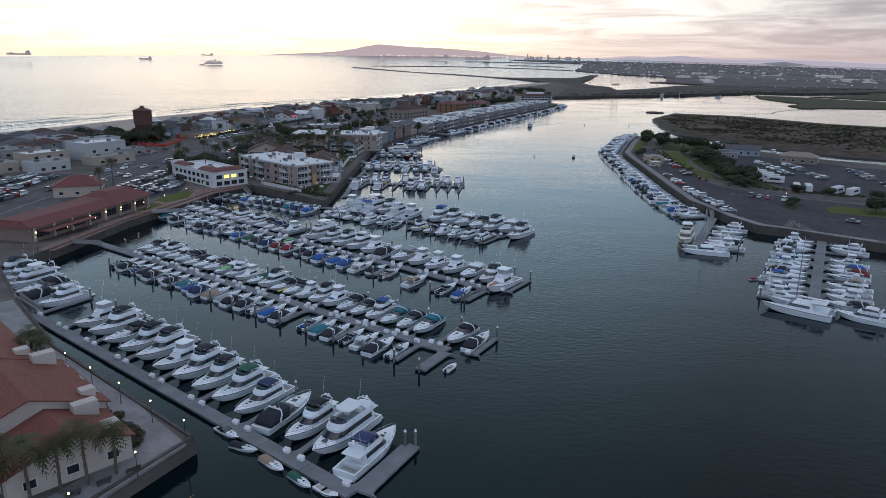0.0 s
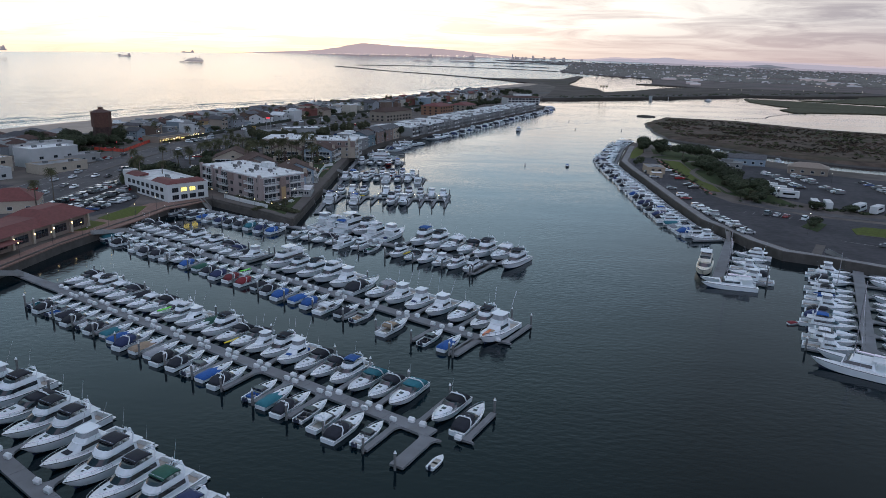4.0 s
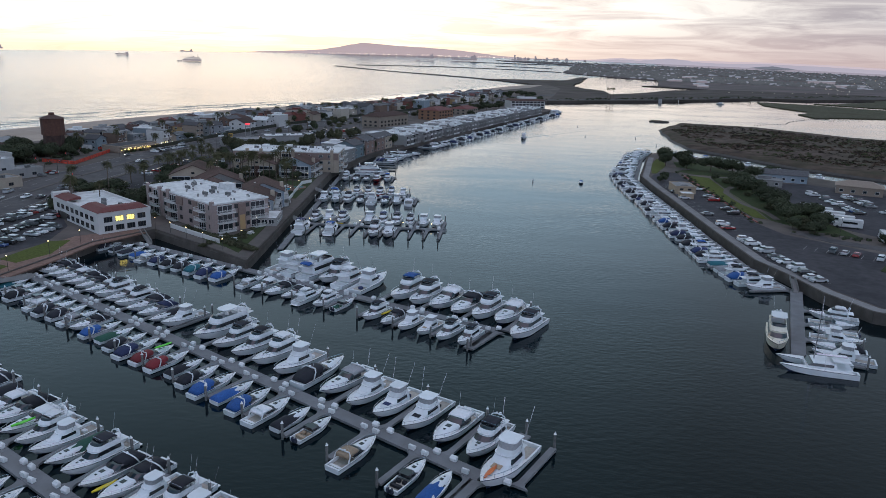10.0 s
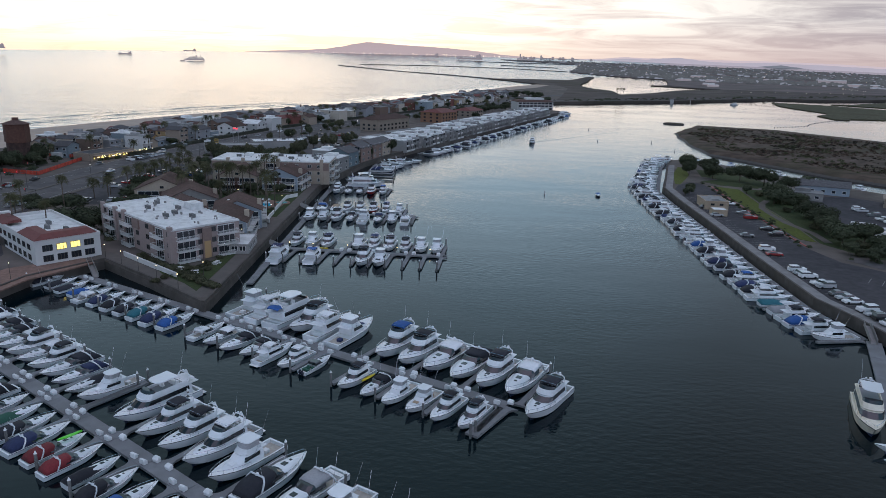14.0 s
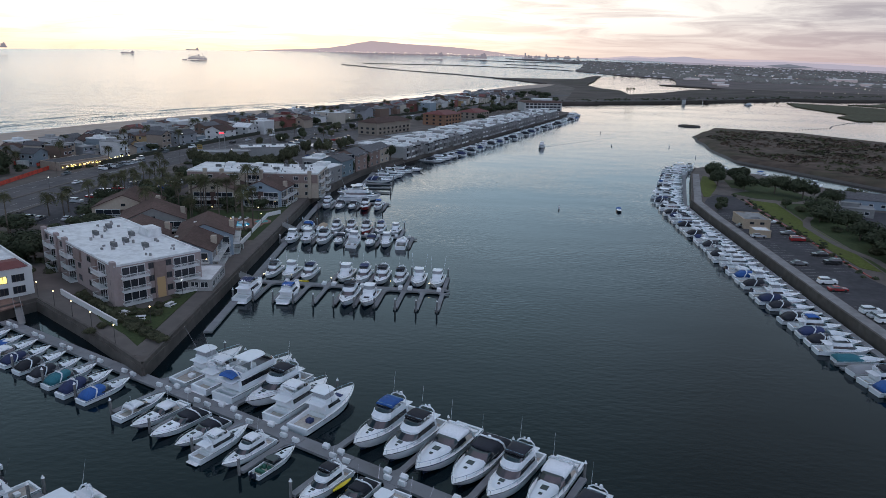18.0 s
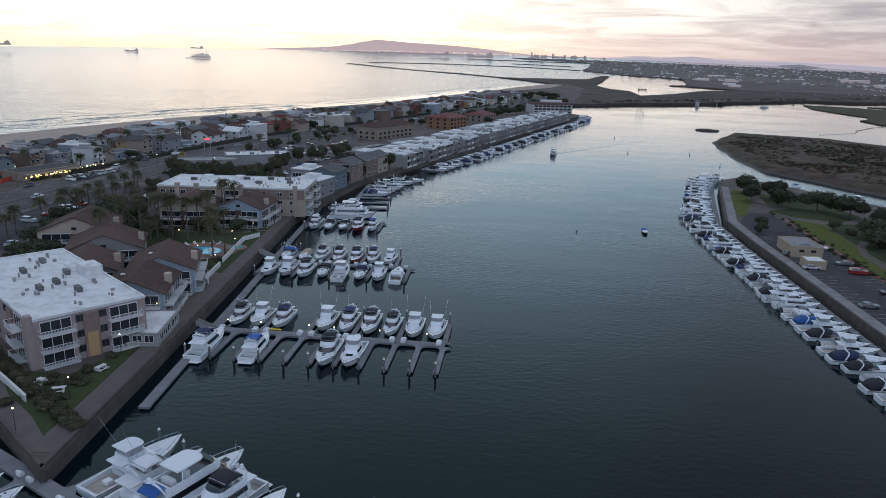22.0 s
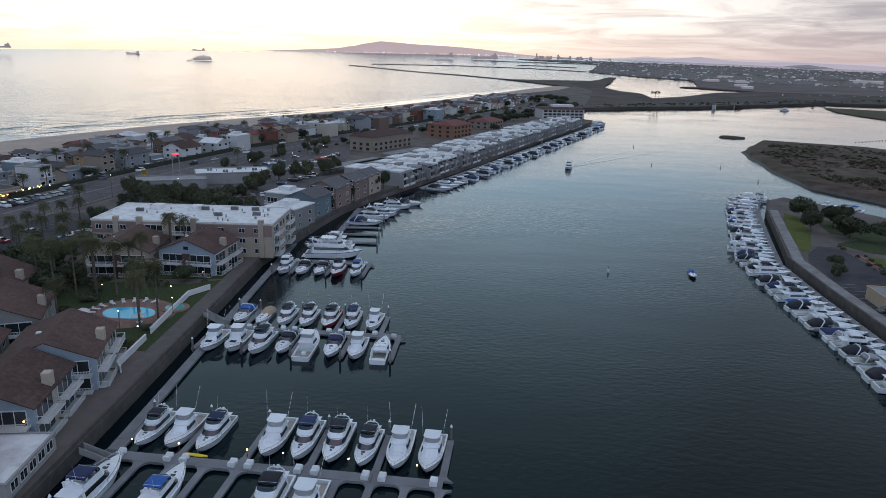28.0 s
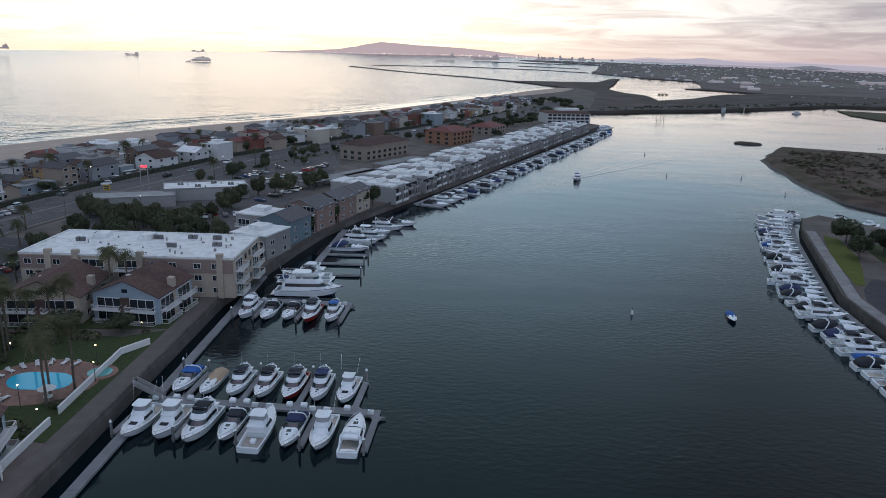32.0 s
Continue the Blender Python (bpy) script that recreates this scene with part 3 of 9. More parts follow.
jetty("breakwater", [(-497, 3530), (-165, 2650), (-20, 2390), (60, 2220), (125, 2062)], 9, "long dark rock breakwater in the bay")
jetty("breakwater", [(-457, 4010), (0, 4150), (372, 3850), (565, 3450)], 9, "thin far rock breakwater in the bay")
jetty("breakwater", [(330, 8200), (750, 8000), (1450, 7900)], 9, "thin far rock breakwater off the port")
jetty("breakwater", [(395, 5200), (560, 5000), (720, 4700)], 7, "thin far rock breakwater off the port")

# ---- boats ----
def hull_mesh(L, B, H, cock=0.36, sheer=0.55, flare=1.0):
    """Lofted hull with a raised bow, gunwales and a sunk cockpit at the stern. Bow towards +y, waterline at 0."""
    bm = bmesh.new()
    n, rows = 13, []
    for i in range(n):
        t = i / (n - 1)
        y = -L / 2 + L * t
        k = max(0.0, (t - 0.5) / 0.5)
        hb = B / 2 * (0.93 + 0.07 * min(1, t / 0.35)) * (1 - k ** 2.3 * 0.985)
        cb = B / 2 * 0.88 * (1 - k ** 1.7 * 0.99)
        z = H + sheer * t * t
        yk = y - (0.10 * L * k ** 3)
        rows.append(((0, yk - 0.02 * L * k, -0.45 + 0.5 * k ** 3), (cb, yk, 0.12 + 0.55 * k * k), (hb * flare, y, z - 0.13), (hb + 0.03, y, z), max(0.02, hb - 0.28), z, y, t))
    def vert(p, sgn):
        return bm.verts.new((p[0] * sgn, p[1], p[2]))
    L1 = [[vert(r[j], 1) for j in range(4)] for r in rows]
    L2 = [[vert(r[j], -1) for j in range(4)] for r in rows]
    for s, S in ((1, L1), (-1, L2)):
        for a, b in zip(S, S[1:]):
            for j in range(3):
                f = (a[j], a[j + 1], b[j + 1], b[j])
                bm.faces.new(f if s < 0 else f[::-1]).material_index = (1, 0, 4)[j]
    bm.faces.new([L1[0][j] for j in range(4)] + [L2[0][j] for j in (3, 2, 1, 0)])
    # deck forward, cockpit aft
    ic = max(1, int(cock * (n - 1)))
    for i in range(ic, n - 1):
        bm.faces.new((L1[i][3], L1[i + 1][3], L2[i + 1][3], L2[i][3])).material_index = 2
    inner = {}
    for i in range(0, ic + 1):
        w, z, y = rows[i][4], rows[i][5], rows[i][6]
        y = y + 0.35 if i == 0 else y
        inner[i] = [bm.verts.new((w, y, z)), bm.verts.new((-w, y, z)), bm.verts.new((w - 0.05, y, 0.5)), bm.verts.new((-w + 0.05, y, 0.5))]
    for i in range(ic):
        a, b = inner[i], inner[i + 1]
        bm.faces.new((L1[i][3], L1[i + 1][3], b[0], a[0]))
        bm.faces.new((a[1], b[1], L2[i + 1][3], L2[i][3]))
        bm.faces.new((a[0], b[0], b[2], a[2])).material_index = 0
        bm.faces.new((a[3], b[3], b[1], a[1])).material_index = 0
        bm.faces.new((a[2], b[2], b[3], a[3])).material_index = 3
    a, b = inner[0], inner[ic]
    bm.faces.new((L2[0][3], L1[0][3], a[0], a[1]))
    bm.faces.new((a[1], a[0], a[2], a[3]))
    bm.faces.new((b[0], b[1], b[3], b[2]))
    bm.faces.new((b[1], b[0], L1[ic][3], L2[ic][3])).material_index = 2
    return bm


STRAKE = [material("strake_" + n, c, 0.5) for n, c in (("grey", (0.16, 0.165, 0.18)), ("navy", (0.03, 0.04, 0.09)), ("black", (0.03, 0.03, 0.032)))]
HULLM = {"w": GEL, "n": NAVYH, "c": GELC, "r": REDH}


def rail_bm(L, B, H, sheer, y0=0.05):
    """Bow rail: a thin bent tube on posts round the foredeck."""
    bm = bmesh.new()
    pts = []
    for i in range(9):
        t = 0.5 + y0 + (0.47 - y0) * i / 8
        k = (t - 0.5) / 0.5
        hb = B / 2 * (1 - k ** 2.3 * 0.985) - 0.1
        pts.append((max(0.0, hb), -L / 2 + L * t, H + sheer * t * t + 0.55))
    path = pts + [(-x, y, z) for x, y, z in pts[::-1]]
    tube(bm, path, 0.035, n=4)
    for x, y, z in pts[::2]:
        for s in (1, -1):
            tube(bm, [(x * s, y, z - 0.55), (x * s, y, z)], 0.025, n=4)
    return bm


def canopy_bm(x, y0, y1, z, h=0.25, crown=0.12):
    """A canvas top, crowned across and rounded at the ends."""
    bm = bmesh.new()
    rows = []
    for j in range(5):
        v = j / 4
        e = 0.16 if j in (0, 4) else 0.0
        rows.append([bm.verts.new((x * u * (1 - 0.08 * e), y0 + (y1 - y0) * v, z - e * 1.2 + crown * (1 - u * u))) for u in (-1, -0.6, 0, 0.6, 1)])
    low = [[bm.verts.new((p.co.x, p.co.y, p.co.z - h * 0.35)) for p in r] for r in rows]
    for a, b in zip(rows, rows[1:]):
        for k in range(4):
            bm.faces.new((a[k], a[k + 1], b[k + 1], b[k]))
    for a, b in zip(low, low[1:]):
        for k in range(4):
            bm.faces.new((b[k], b[k + 1], a[k + 1], a[k]))
    for j in range(4):
        bm.faces.new((rows[j][0], rows[j + 1][0], low[j + 1][0], low[j][0]))
        bm.faces.new((rows[j + 1][4], rows[j][4], low[j][4], low[j + 1][4]))
    for k in range(4):
        bm.faces.new((rows[0][k + 1], rows[0][k], low[0][k], low[0][k + 1]))
        bm.faces.new((rows[4][k], rows[4][k + 1], low[4][k + 1], low[4][k]))
    return bm


def poles_bm(pts, r=0.03):
    bm = bmesh.new()
    for a, b in pts:
        tube(bm, [a, b], r, n=4)
    return bm


def vloft(levels, sole=None):
    """A solid of stacked outlines (z, half width, back y, front y, front rounding), narrow and round at the front."""
    bm = bmesh.new()
    rings = []
    for z, w, y0, yf, r in levels:
        rings.append([bm.verts.new((x, y, z)) for x, y in ((-w, y0), (-w, yf - r), (-w * 0.84, yf - r * 0.45), (-w * 0.45, yf - r * 0.08), (0, yf), (w * 0.45, yf - r * 0.08), (w * 0.84, yf - r * 0.45), (w, yf - r), (w, y0))])
    n = 9
    for a, b in zip(rings, rings[1:]):
        for k in range(n):
            bm.faces.new((a[(k + 1) % n], a[k], b[k], b[(k + 1) % n]))
    bm.faces.new(rings[0])
    f = bm.faces.new(rings[-1][::-1])
    if sole is not None:
        f.material_index = sole
    return bm


def hoop_bm(x, y, z0, z1, r=0.04):
    bm = bmesh.new()
    tube(bm, [(-x, y, z0), (-x, y, z1), (x, y, z1), (x, y, z0)], r, n=4)
    return bm


PROTO = {}


def boat_parts(kind, can, hullc):
    """Builds the meshes of one kind of boat: a list of (name, mesh, label)."""
    key = (kind, can, hullc)
    if key in PROTO:
        return PROTO[key]
    out = []
    cm = CANV[can]
    hm = [HULLM[hullc], BOOT, GELC if hullc == "c" else DECKM, COCK, STRAKE[(len(PROTO) * 7) % 3]]

    def add(name, bm, mat, label="", smooth=False):
        out.append((name, to_mesh(name, bm, mat, smooth), label))

    gm = GELC if hullc == "c" else GEL
    if kind in "ekc":      # express cruiser, cuddy, covered runabout
        L, B, H = 12.0, 3.75, 1.05
        add("hull", hull_mesh(L, B, H, 0.42, 0.55), hm)
        add("foredeck_cabin", vloft(((1.25, 1.5, -0.9, 5.0, 3.6), (1.62, 1.32, -0.9, 4.3, 3.2), (1.86, 1.0, -0.9, 3.5, 2.8), (1.93, 0.6, -0.9, 2.7, 2.0))), gm, smooth=True)
        bm = soft_box(-0.42, 0.42, 1.5, 2.3, 1.84, 1.99, 0.03)
        tbox(bm, -0.2, 0.2, 2.85, 3.2, 1.75, 1.95)
        add("deck_hatch", bm, GLASS, "dark tinted deck hatches")
        if kind == "c":
            bm = bmesh.new()
            rows = []
            for j in range(8):
                t = j / 7
                y = -5.9 + t * 7.8
                w = 1.85 - 0.35 * max(0, t - 0.6) * 2
                hgt = 1.25 + 0.9 * math.sin(math.pi * min(1, t * 0.72 + 0.2)) + 0.10 * math.sin(j * 2.1)
                rows.append([bm.verts.new(q) for q in ((-w, y, 1.0), (-w * 0.75, y, hgt * 0.8 + 0.2), (0, y, hgt + 0.25), (w * 0.75, y, hgt * 0.8 + 0.2), (w, y, 1.0))])
            for a, b in zip(rows, rows[1:]):
                for k in range(4):
                    bm.faces.new((a[k], b[k], b[k + 1], a[k + 1]))
            bm.faces.new(rows[0])
            bm.faces.new(rows[-1][::-1])
            bmesh.ops.recalc_face_normals(bm, faces=bm.faces[:])
            add("cover", bm, cm, COLNAME[can] + " canvas cover pulled over the cockpit", True)
        else:
            add("windshield", vloft(((1.5, 1.68, -1.9, 1.5, 1.5), (2.0, 1.52, -1.9, 0.75, 1.1), (2.32, 1.36, -1.9, 0.15, 0.8))), GLASS, "raked tinted windshield")
            if kind == "e":
                y0 = -4.4 if can in "kn" else -3.4
                if can in "wao":
                    add("canvas_top", canopy_bm(1.5, y0, -0.35, 2.5, 1.8), cm, COLNAME[can] + " canvas top over the cockpit", True)
                else:
                    add("canvas_top", vloft(((1.12, 1.66, -5.5, -1.0, 0.3), (1.75, 1.6, -5.0, -0.9, 0.3), (2.38, 1.48, -4.1, -0.5, 0.35), (2.62, 1.05, -3.7, -0.6, 0.3))), cm, COLNAME[can] + " canvas enclosure over the cockpit", True)
                bm = bmesh.new()
                tube(bm, [(-1.78, -3.6, 1.1), (-1.66, -3.0, 2.3), (-1.2, -2.7, 2.8), (1.2, -2.7, 2.8), (1.66, -3.0, 2.3), (1.78, -3.6, 1.1)], 0.13, n=6)
                tube(bm, [(1.0, -2.7, 2.8), (1.2, -3.3, 5.4)], 0.02, 0.010, n=4)
                tube(bm, [(0, -2.7, 2.8), (0, -2.7, 3.05), (0, -2.7, 3.12)], 0.26, 0.16, n=8)
                add("radar_arch", bm, GEL)
                add("seat", vloft(((0.5, 1.35, -5.4, -4.7, 0.1), (1.0, 1.3, -5.4, -4.8, 0.1))), DECKM)
            else:
                bm = bmesh.new()
                tbox(bm, -1.3, 1.3, -4.6, -3.9, 0.5, 1.15)
                tbox(bm, -1.3, -0.2, -2.9, -2.2, 0.5, 1.2, 0, 0, 0.2, 0)
                tbox(bm, 0.4, 1.3, -2.8, -2.2, 0.5, 1.2)
                tbox(bm, -1.3, -1.0, -4.0, -2.4, 0.5, 1.0)
                add("seat", bm, cm, COLNAME[can] + " cockpit seats")
                bm = bmesh.new()
                tbox(bm, -0.75, 0.75, -6.35, -6.0, 0.3, 0.75)
                tbox(bm, -0.75, -0.25, -6.7, -6.05, 0.7, 1.6, 0.05, 0.05, 0.15, 0.05)
                tbox(bm, 0.25, 0.75, -6.7, -6.05, 0.7, 1.6, 0.05, 0.05, 0.15, 0.05)
                add("outboard_motor", bm, NAVYH)
        add("port_window", vloft(((1.36, 1.468, -0.7, 1.3, 0.06), (1.56, 1.375, -0.7, 1.1, 0.06))), GLASS, "narrow dark cabin windows")
        add("bow_rail", rail_bm(L, B, H, 0.55), STEEL)
    elif kind in "fy":     # flybridge cruiser, long motor yacht
        L, B, H = 13.5, 4.15, 1.3
        add("hull", hull_mesh(L, B, H, 0.20 if kind == "f" else 0.08, 0.75), hm)
        e = 0.0 if kind == "f" else 1.2
        y0 = -3.9 - e
        add("foredeck_cabin", vloft(((1.45, 1.75, 0.0, 5.5, 4.0), (1.85, 1.5, 0.0, 4.7, 3.6), (2.08, 1.1, 0.0, 3.9, 3.0))), gm, smooth=True)
        add("deckhouse", vloft(((1.45, 1.78, y0, 3.2 + e, 1.5), (2.15, 1.68, y0, 2.5 + e, 1.3), (2.95, 1.5, y0, 1.3 + e, 0.9))), gm)
        add("house_window", vloft(((2.12, 1.71, y0 + 0.5, 2.56 + e, 1.3), (2.76, 1.57, y0 + 0.5, 1.62 + e, 1.0))), GLASS, "dark wraparound deckhouse windows")
        add("flybridge", vloft(((2.92, 1.55, y0 - 1.2, 1.5 + e, 1.0), (3.06, 1.62, y0 - 1.2, 1.55 + e, 1.0), (3.12, 1.58, y0 + 0.6, 1.45 + e, 1.0), (3.72, 1.48, y0 + 0.6, 0.95 + e, 0.8), (3.72, 1.34, y0 + 0.75, 0.8 + e, 0.7), (3.3, 1.34, y0 + 0.8, 0.6 + e, 0.6)), 1), [gm, material("flybridge_sole", (0.30, 0.30, 0.31), 0.8, vary=0.2)])
        bm = vloft(((3.3, 0.95, y0 + 1.7, y0 + 2.4, 0.1), (3.85, 0.9, y0 + 1.75, y0 + 2.3, 0.1)))
        tbox(bm, -1.25, 1.25, y0 + 0.85, y0 + 1.25, 3.3, 3.62)
        tbox(bm, 0.2, 0.9, y0 + 3.4, y0 + 3.9, 3.3, 4.05, 0, 0, 0.2, 0)
        add("helm_seat", bm, DECKM)
        add("flybridge_screen", vloft(((3.7, 1.42, -0.2 + e, 0.9 + e, 0.75), (4.12, 1.3, -0.2 + e, 0.55 + e, 0.7))), GLASS)
        if kind == "f":
            add("bimini", canopy_bm(1.42, y0 + 0.9, -0.1, 4.55, 0.6), cm, COLNAME[can] + " canvas bimini over the flybridge", True)
            bm = hoop_bm(1.38, y0 + 1.1, 3.7, 4.52, 0.035)
            tube(bm, [(-1.40, -0.3, 3.8), (-1.38, -0.3, 4.5), (1.38, -0.3, 4.5), (1.40, -0.3, 3.8)], 0.035, n=4)
            tube(bm, [(-1.42, y0 + 2.3, 3.72), (-1.38, y0 + 2.3, 4.5)], 0.03, n=4)
            tube(bm, [(1.42, y0 + 2.3, 3.72), (1.38, y0 + 2.3, 4.5)], 0.03, n=4)
            add("bimini_frame", bm, STEEL)
        else:
            add("hardtop", vloft(((4.95, 1.5, y0 + 2.0, 0.6, 0.8), (5.08, 1.4, y0 + 2.1, 0.5, 0.8))), GEL, "white hardtop over the upper deck")
            add("hardtop_post", hoop_bm(1.4, y0 + 2.6, 3.7, 5.0, 0.07), GEL)
            add("deck_cover", canopy_bm(1.25, y0 - 0.8, y0 + 1.0, 3.75, 0.4), cm, COLNAME[can] + " canvas cover on the upper deck")
        add("swim_platform", soft_box(-1.6, 1.6, -L / 2 - 0.9, -L / 2, 0.25, 0.4, 0.04), DECKM)
        bm = bmesh.new()
        tube(bm, [(-1.45, y0 + 0.6, 3.1), (-1.2, y0 + 0.1, 4.2), (-0.7, y0, 4.45), (0.7, y0, 4.45), (1.2, y0 + 0.1, 4.2), (1.45, y0 + 0.6, 3.1)], 0.11, n=5)
        tube(bm, [(0.95, y0 + 0.1, 4.3), (1.2, y0 - 0.7, 7.4)], 0.02, 0.010, n=4)
        tube(bm, [(-0.3, y0, 4.45), (-0.3, y0, 4.6), (-0.3, y0, 4.85)], 0.32, 0.2, n=8)
        tube(bm, [(0.35, y0, 4.45), (0.35, y0, 4.75)], 0.16, n=6)
        add("radar_mast", bm, GEL)
        bm = soft_box(-0.4, 0.4, 2.65 + e, 3.3 + e, 2.0, 2.13, 0.03)
        tbox(bm, -0.18, 0.18, 3.6, 3.95, 1.95, 2.13)
        add("deck_hatch", bm, GLASS)
        add("bow_rail", rail_bm(L, B, H, 0.75), STEEL)
    elif kind == "s":      # sportfisher
        L, B, H = 13.5, 4.4, 1.1
        add("hull", hull_mesh(L, B, H, 0.34, 1.05), hm)
        add("foredeck_cabin", vloft(((1.35, 1.8, -0.5, 5.2, 4.2), (1.8, 1.5, -0.5, 4.2, 3.4), (2.0, 1.1, -0.5, 3.3, 2.6))), gm, smooth=True)
        add("deckhouse", vloft(((1.35, 1.78, -2.2, 2.9, 1.4), (2.1, 1.68, -2.2, 2.3, 1.2), (2.85, 1.52, -2.2, 1.3, 0.9))), gm)
        add("house_window", vloft(((2.1, 1.71, -1.5, 1.6, 0.2), (2.65, 1.59, -1.5, 1.2, 0.2))), GLASS, "dark side windows")
        add("flybridge", vloft(((2.82, 1.55, -3.0, 1.4, 0.9), (2.96, 1.6, -3.0, 1.4, 0.9), (3.0, 1.5, -1.9, 1.2, 0.9), (3.6, 1.4, -1.9, 0.8, 0.7))), gm)
        add("bridge_enclosure", vloft(((3.58, 1.36, -1.7, 0.75, 0.7), (4.62, 1.26, -1.7, 0.45, 0.6))), CANV["a"], "clear panels round the flybridge")
        add("hardtop", vloft(((4.62, 1.5, -2.2, 0.8, 0.7), (4.74, 1.4, -2.1, 0.7, 0.7))), GEL, "white fibreglass hardtop")
        bm = bmesh.new()
        tube(bm, [(2.4, -2.9, 9.0), (1.6, -0.6, 2.6), (-1.6, -0.6, 2.6), (-2.4, -2.9, 9.0)], 0.026, n=4)
        add("outrigger", bm, STEEL)
        add("fighting_chair", soft_box(-0.5, 0.5, -4.4, -3.5, 0.5, 1.1, 0.06), cm)
        add("deck_cushion", soft_box(-0.75, 0.75, 1.9, 3.2, 1.98, 2.14, 0.08), cm, COLNAME[can] + " cushion on the foredeck")
        add("bow_rail", rail_bm(L, B, H, 1.05), STEEL)
    elif kind == "v":      # sailing boat
        L, B, H = 11.0, 3.5, 1.0
        add("hull", hull_mesh(L, B, H, 0.36, 0.35), hm)
        bm = soft_box(-1.05, 1.05, -1.2, 2.8, 1.1, 1.65, 0.1, l=0.2, r=0.2, b=0.1, f=0.5)
        add("coachroof", bm, GEL)
        add("coach_window", box_bm(-1.02, 1.02, -0.7, 2.0, 1.25, 1.5, 0.1, 0.1, 0, 0), GLASS)
        bm = bmesh.new()
        tube(bm, [(0, 1.2, 1.2), (0, 1.2, 14.0)], 0.11, 0.07, n=6)
        for s in (-1, 1):
            tube(bm, [(0, 1.2, 9), (s * 0.9, 1.15, 9.05)], 0.04, n=4)
            tube(bm, [(s * 1.6, 1.0, 1.2), (s * 0.9, 1.15, 9.05), (0, 1.2, 13.8)], 0.012, n=3)
        tube(bm, [(0, 5.3, 1.4), (0, 1.2, 13.8)], 0.02, n=3)
        add("mast", bm, STEEL, "tall aluminium mast with stays")
        bm = bmesh.new()
        tube(bm, [(0, 1.1, 2.5), (0, -0.8, 2.62), (0, -3.6, 2.5)], 0.26, 0.16, n=7)
        add("sail_cover", bm, cm, COLNAME[can] + " cover over the furled sail")
        add("dodger", canopy_bm(1.2, -2.6, -1.0, 2.3, 0.8), cm)
    elif kind == "q":      # catamaran
        L, B, H = 14.0, 7.0, 1.4
        bm = bmesh.new()
        for s in (-1, 1):
            h = hull_mesh(L, 1.9, H, 0.1, 0.4)
            me = to_mesh("tmp", h, GEL)
            k = len(bm.verts)
            bm.from_mesh(me)
            bm.verts.ensure_lookup_table()
            for v in bm.verts[k:]:
                v.co.x += s * 2.5
            bpy.data.meshes.remove(me)
        add("hull", bm, hm)
        bm = bmesh.new()
        tbox(bm, -2.6, 2.6, -6.0, 2.2, 0.9, 1.7)
        tbox(bm, -2.4, 2.4, -3.2, 2.0, 1.65, 2.7, 0.4, 0.4, 0.2, 1.3)
        add("bridge_deck", bm, GEL)
        add("house_window", box_bm(-2.44, 2.44, -2.6, 1.95, 1.95, 2.45, 0.2, 0.2, 0, 0.6), GLASS)
        add("hardtop", soft_box(-2.2, 2.2, -5.6, -2.4, 3.2, 3.35, 0.05), GEL)
        bm = bmesh.new()
        tube(bm, [(0, 0.6, 2.4), (0, 0.6, 17.0)], 0.14, 0.08, n=6)
        for s in (-1, 1):
            tube(bm, [(s * 3.2, -1.0, 1.6), (0, 0.6, 15.5)], 0.02, n=3)
        tube(bm, [(0, 0.3, 3.8), (0, -5.2, 3.7)], 0.24, 0.18, n=6)
        add("mast", bm, STEEL, "tall mast with boom and stays")
    elif kind == "d":      # dinghy or small open boat
        L, B, H = 4.2, 1.8, 0.5
        add("hull", hull_mesh(L, B, H, 0.72, 0.2), hm)
        add("seat", box_bm(-0.75, 0.75, -0.7, -0.3, 0.35, 0.5), cm)
        add("outboard_motor", box_bm(-0.2, 0.2, -2.4, -2.05, 0.1, 0.95, 0.05, 0.05, 0, 0), NAVYH)
    PROTO[key] = out
    return out


BOATNAME = {"e": ("cabin_cruiser", "express cruiser with %s canvas over the cockpit"), "k": ("motorboat", "open motorboat with %s seats and outboards"), "c": ("covered_motorboat", "motorboat under a %s canvas cover"),
            "f": ("flybridge_cruiser", "flybridge cruiser with a %s bimini top"), "y": ("motor_yacht", "long motor yacht with two decks and %s deck canvas"), "s": ("sportfishing_boat", "sportfishing boat with hardtop, outriggers and %s cushions"),
            "v": ("sailboat", "sailing boat with a %s sail cover"), "q": ("catamaran", "large sailing catamaran with %s trim"), "d": ("dinghy", "small dinghy with %s seats")}
BASEL = {"e": 12.0, "k": 12.0, "c": 12.0, "f": 13.5, "y": 13.5, "s": 13.5, "v": 11.0, "q": 14.0, "d": 4.2}
HULLW = {"w": "white", "n": "dark blue-black", "c": "cream", "r": "red-bottomed white"}
FIRST = {}
brnd = random.Random(11)
FAR_GROUPS = ("boats at the terrace", "boats behind the park")
MID_GROUPS = ("boats along the park", "boats on the east dock")
SMALL = ("deck_hatch", "helm_seat", "seat", "radar_mast", "flybridge_screen", "swim_platform", "deck_cushion", "fighting_chair", "bimini_frame", "hardtop_post", "port_window", "bow_rail", "radar_arch")

TINY = ("deck_hatch", "helm_seat", "seat", "deck_cushion", "fighting_chair", "bimini_frame", "port_window", "swim_platform")


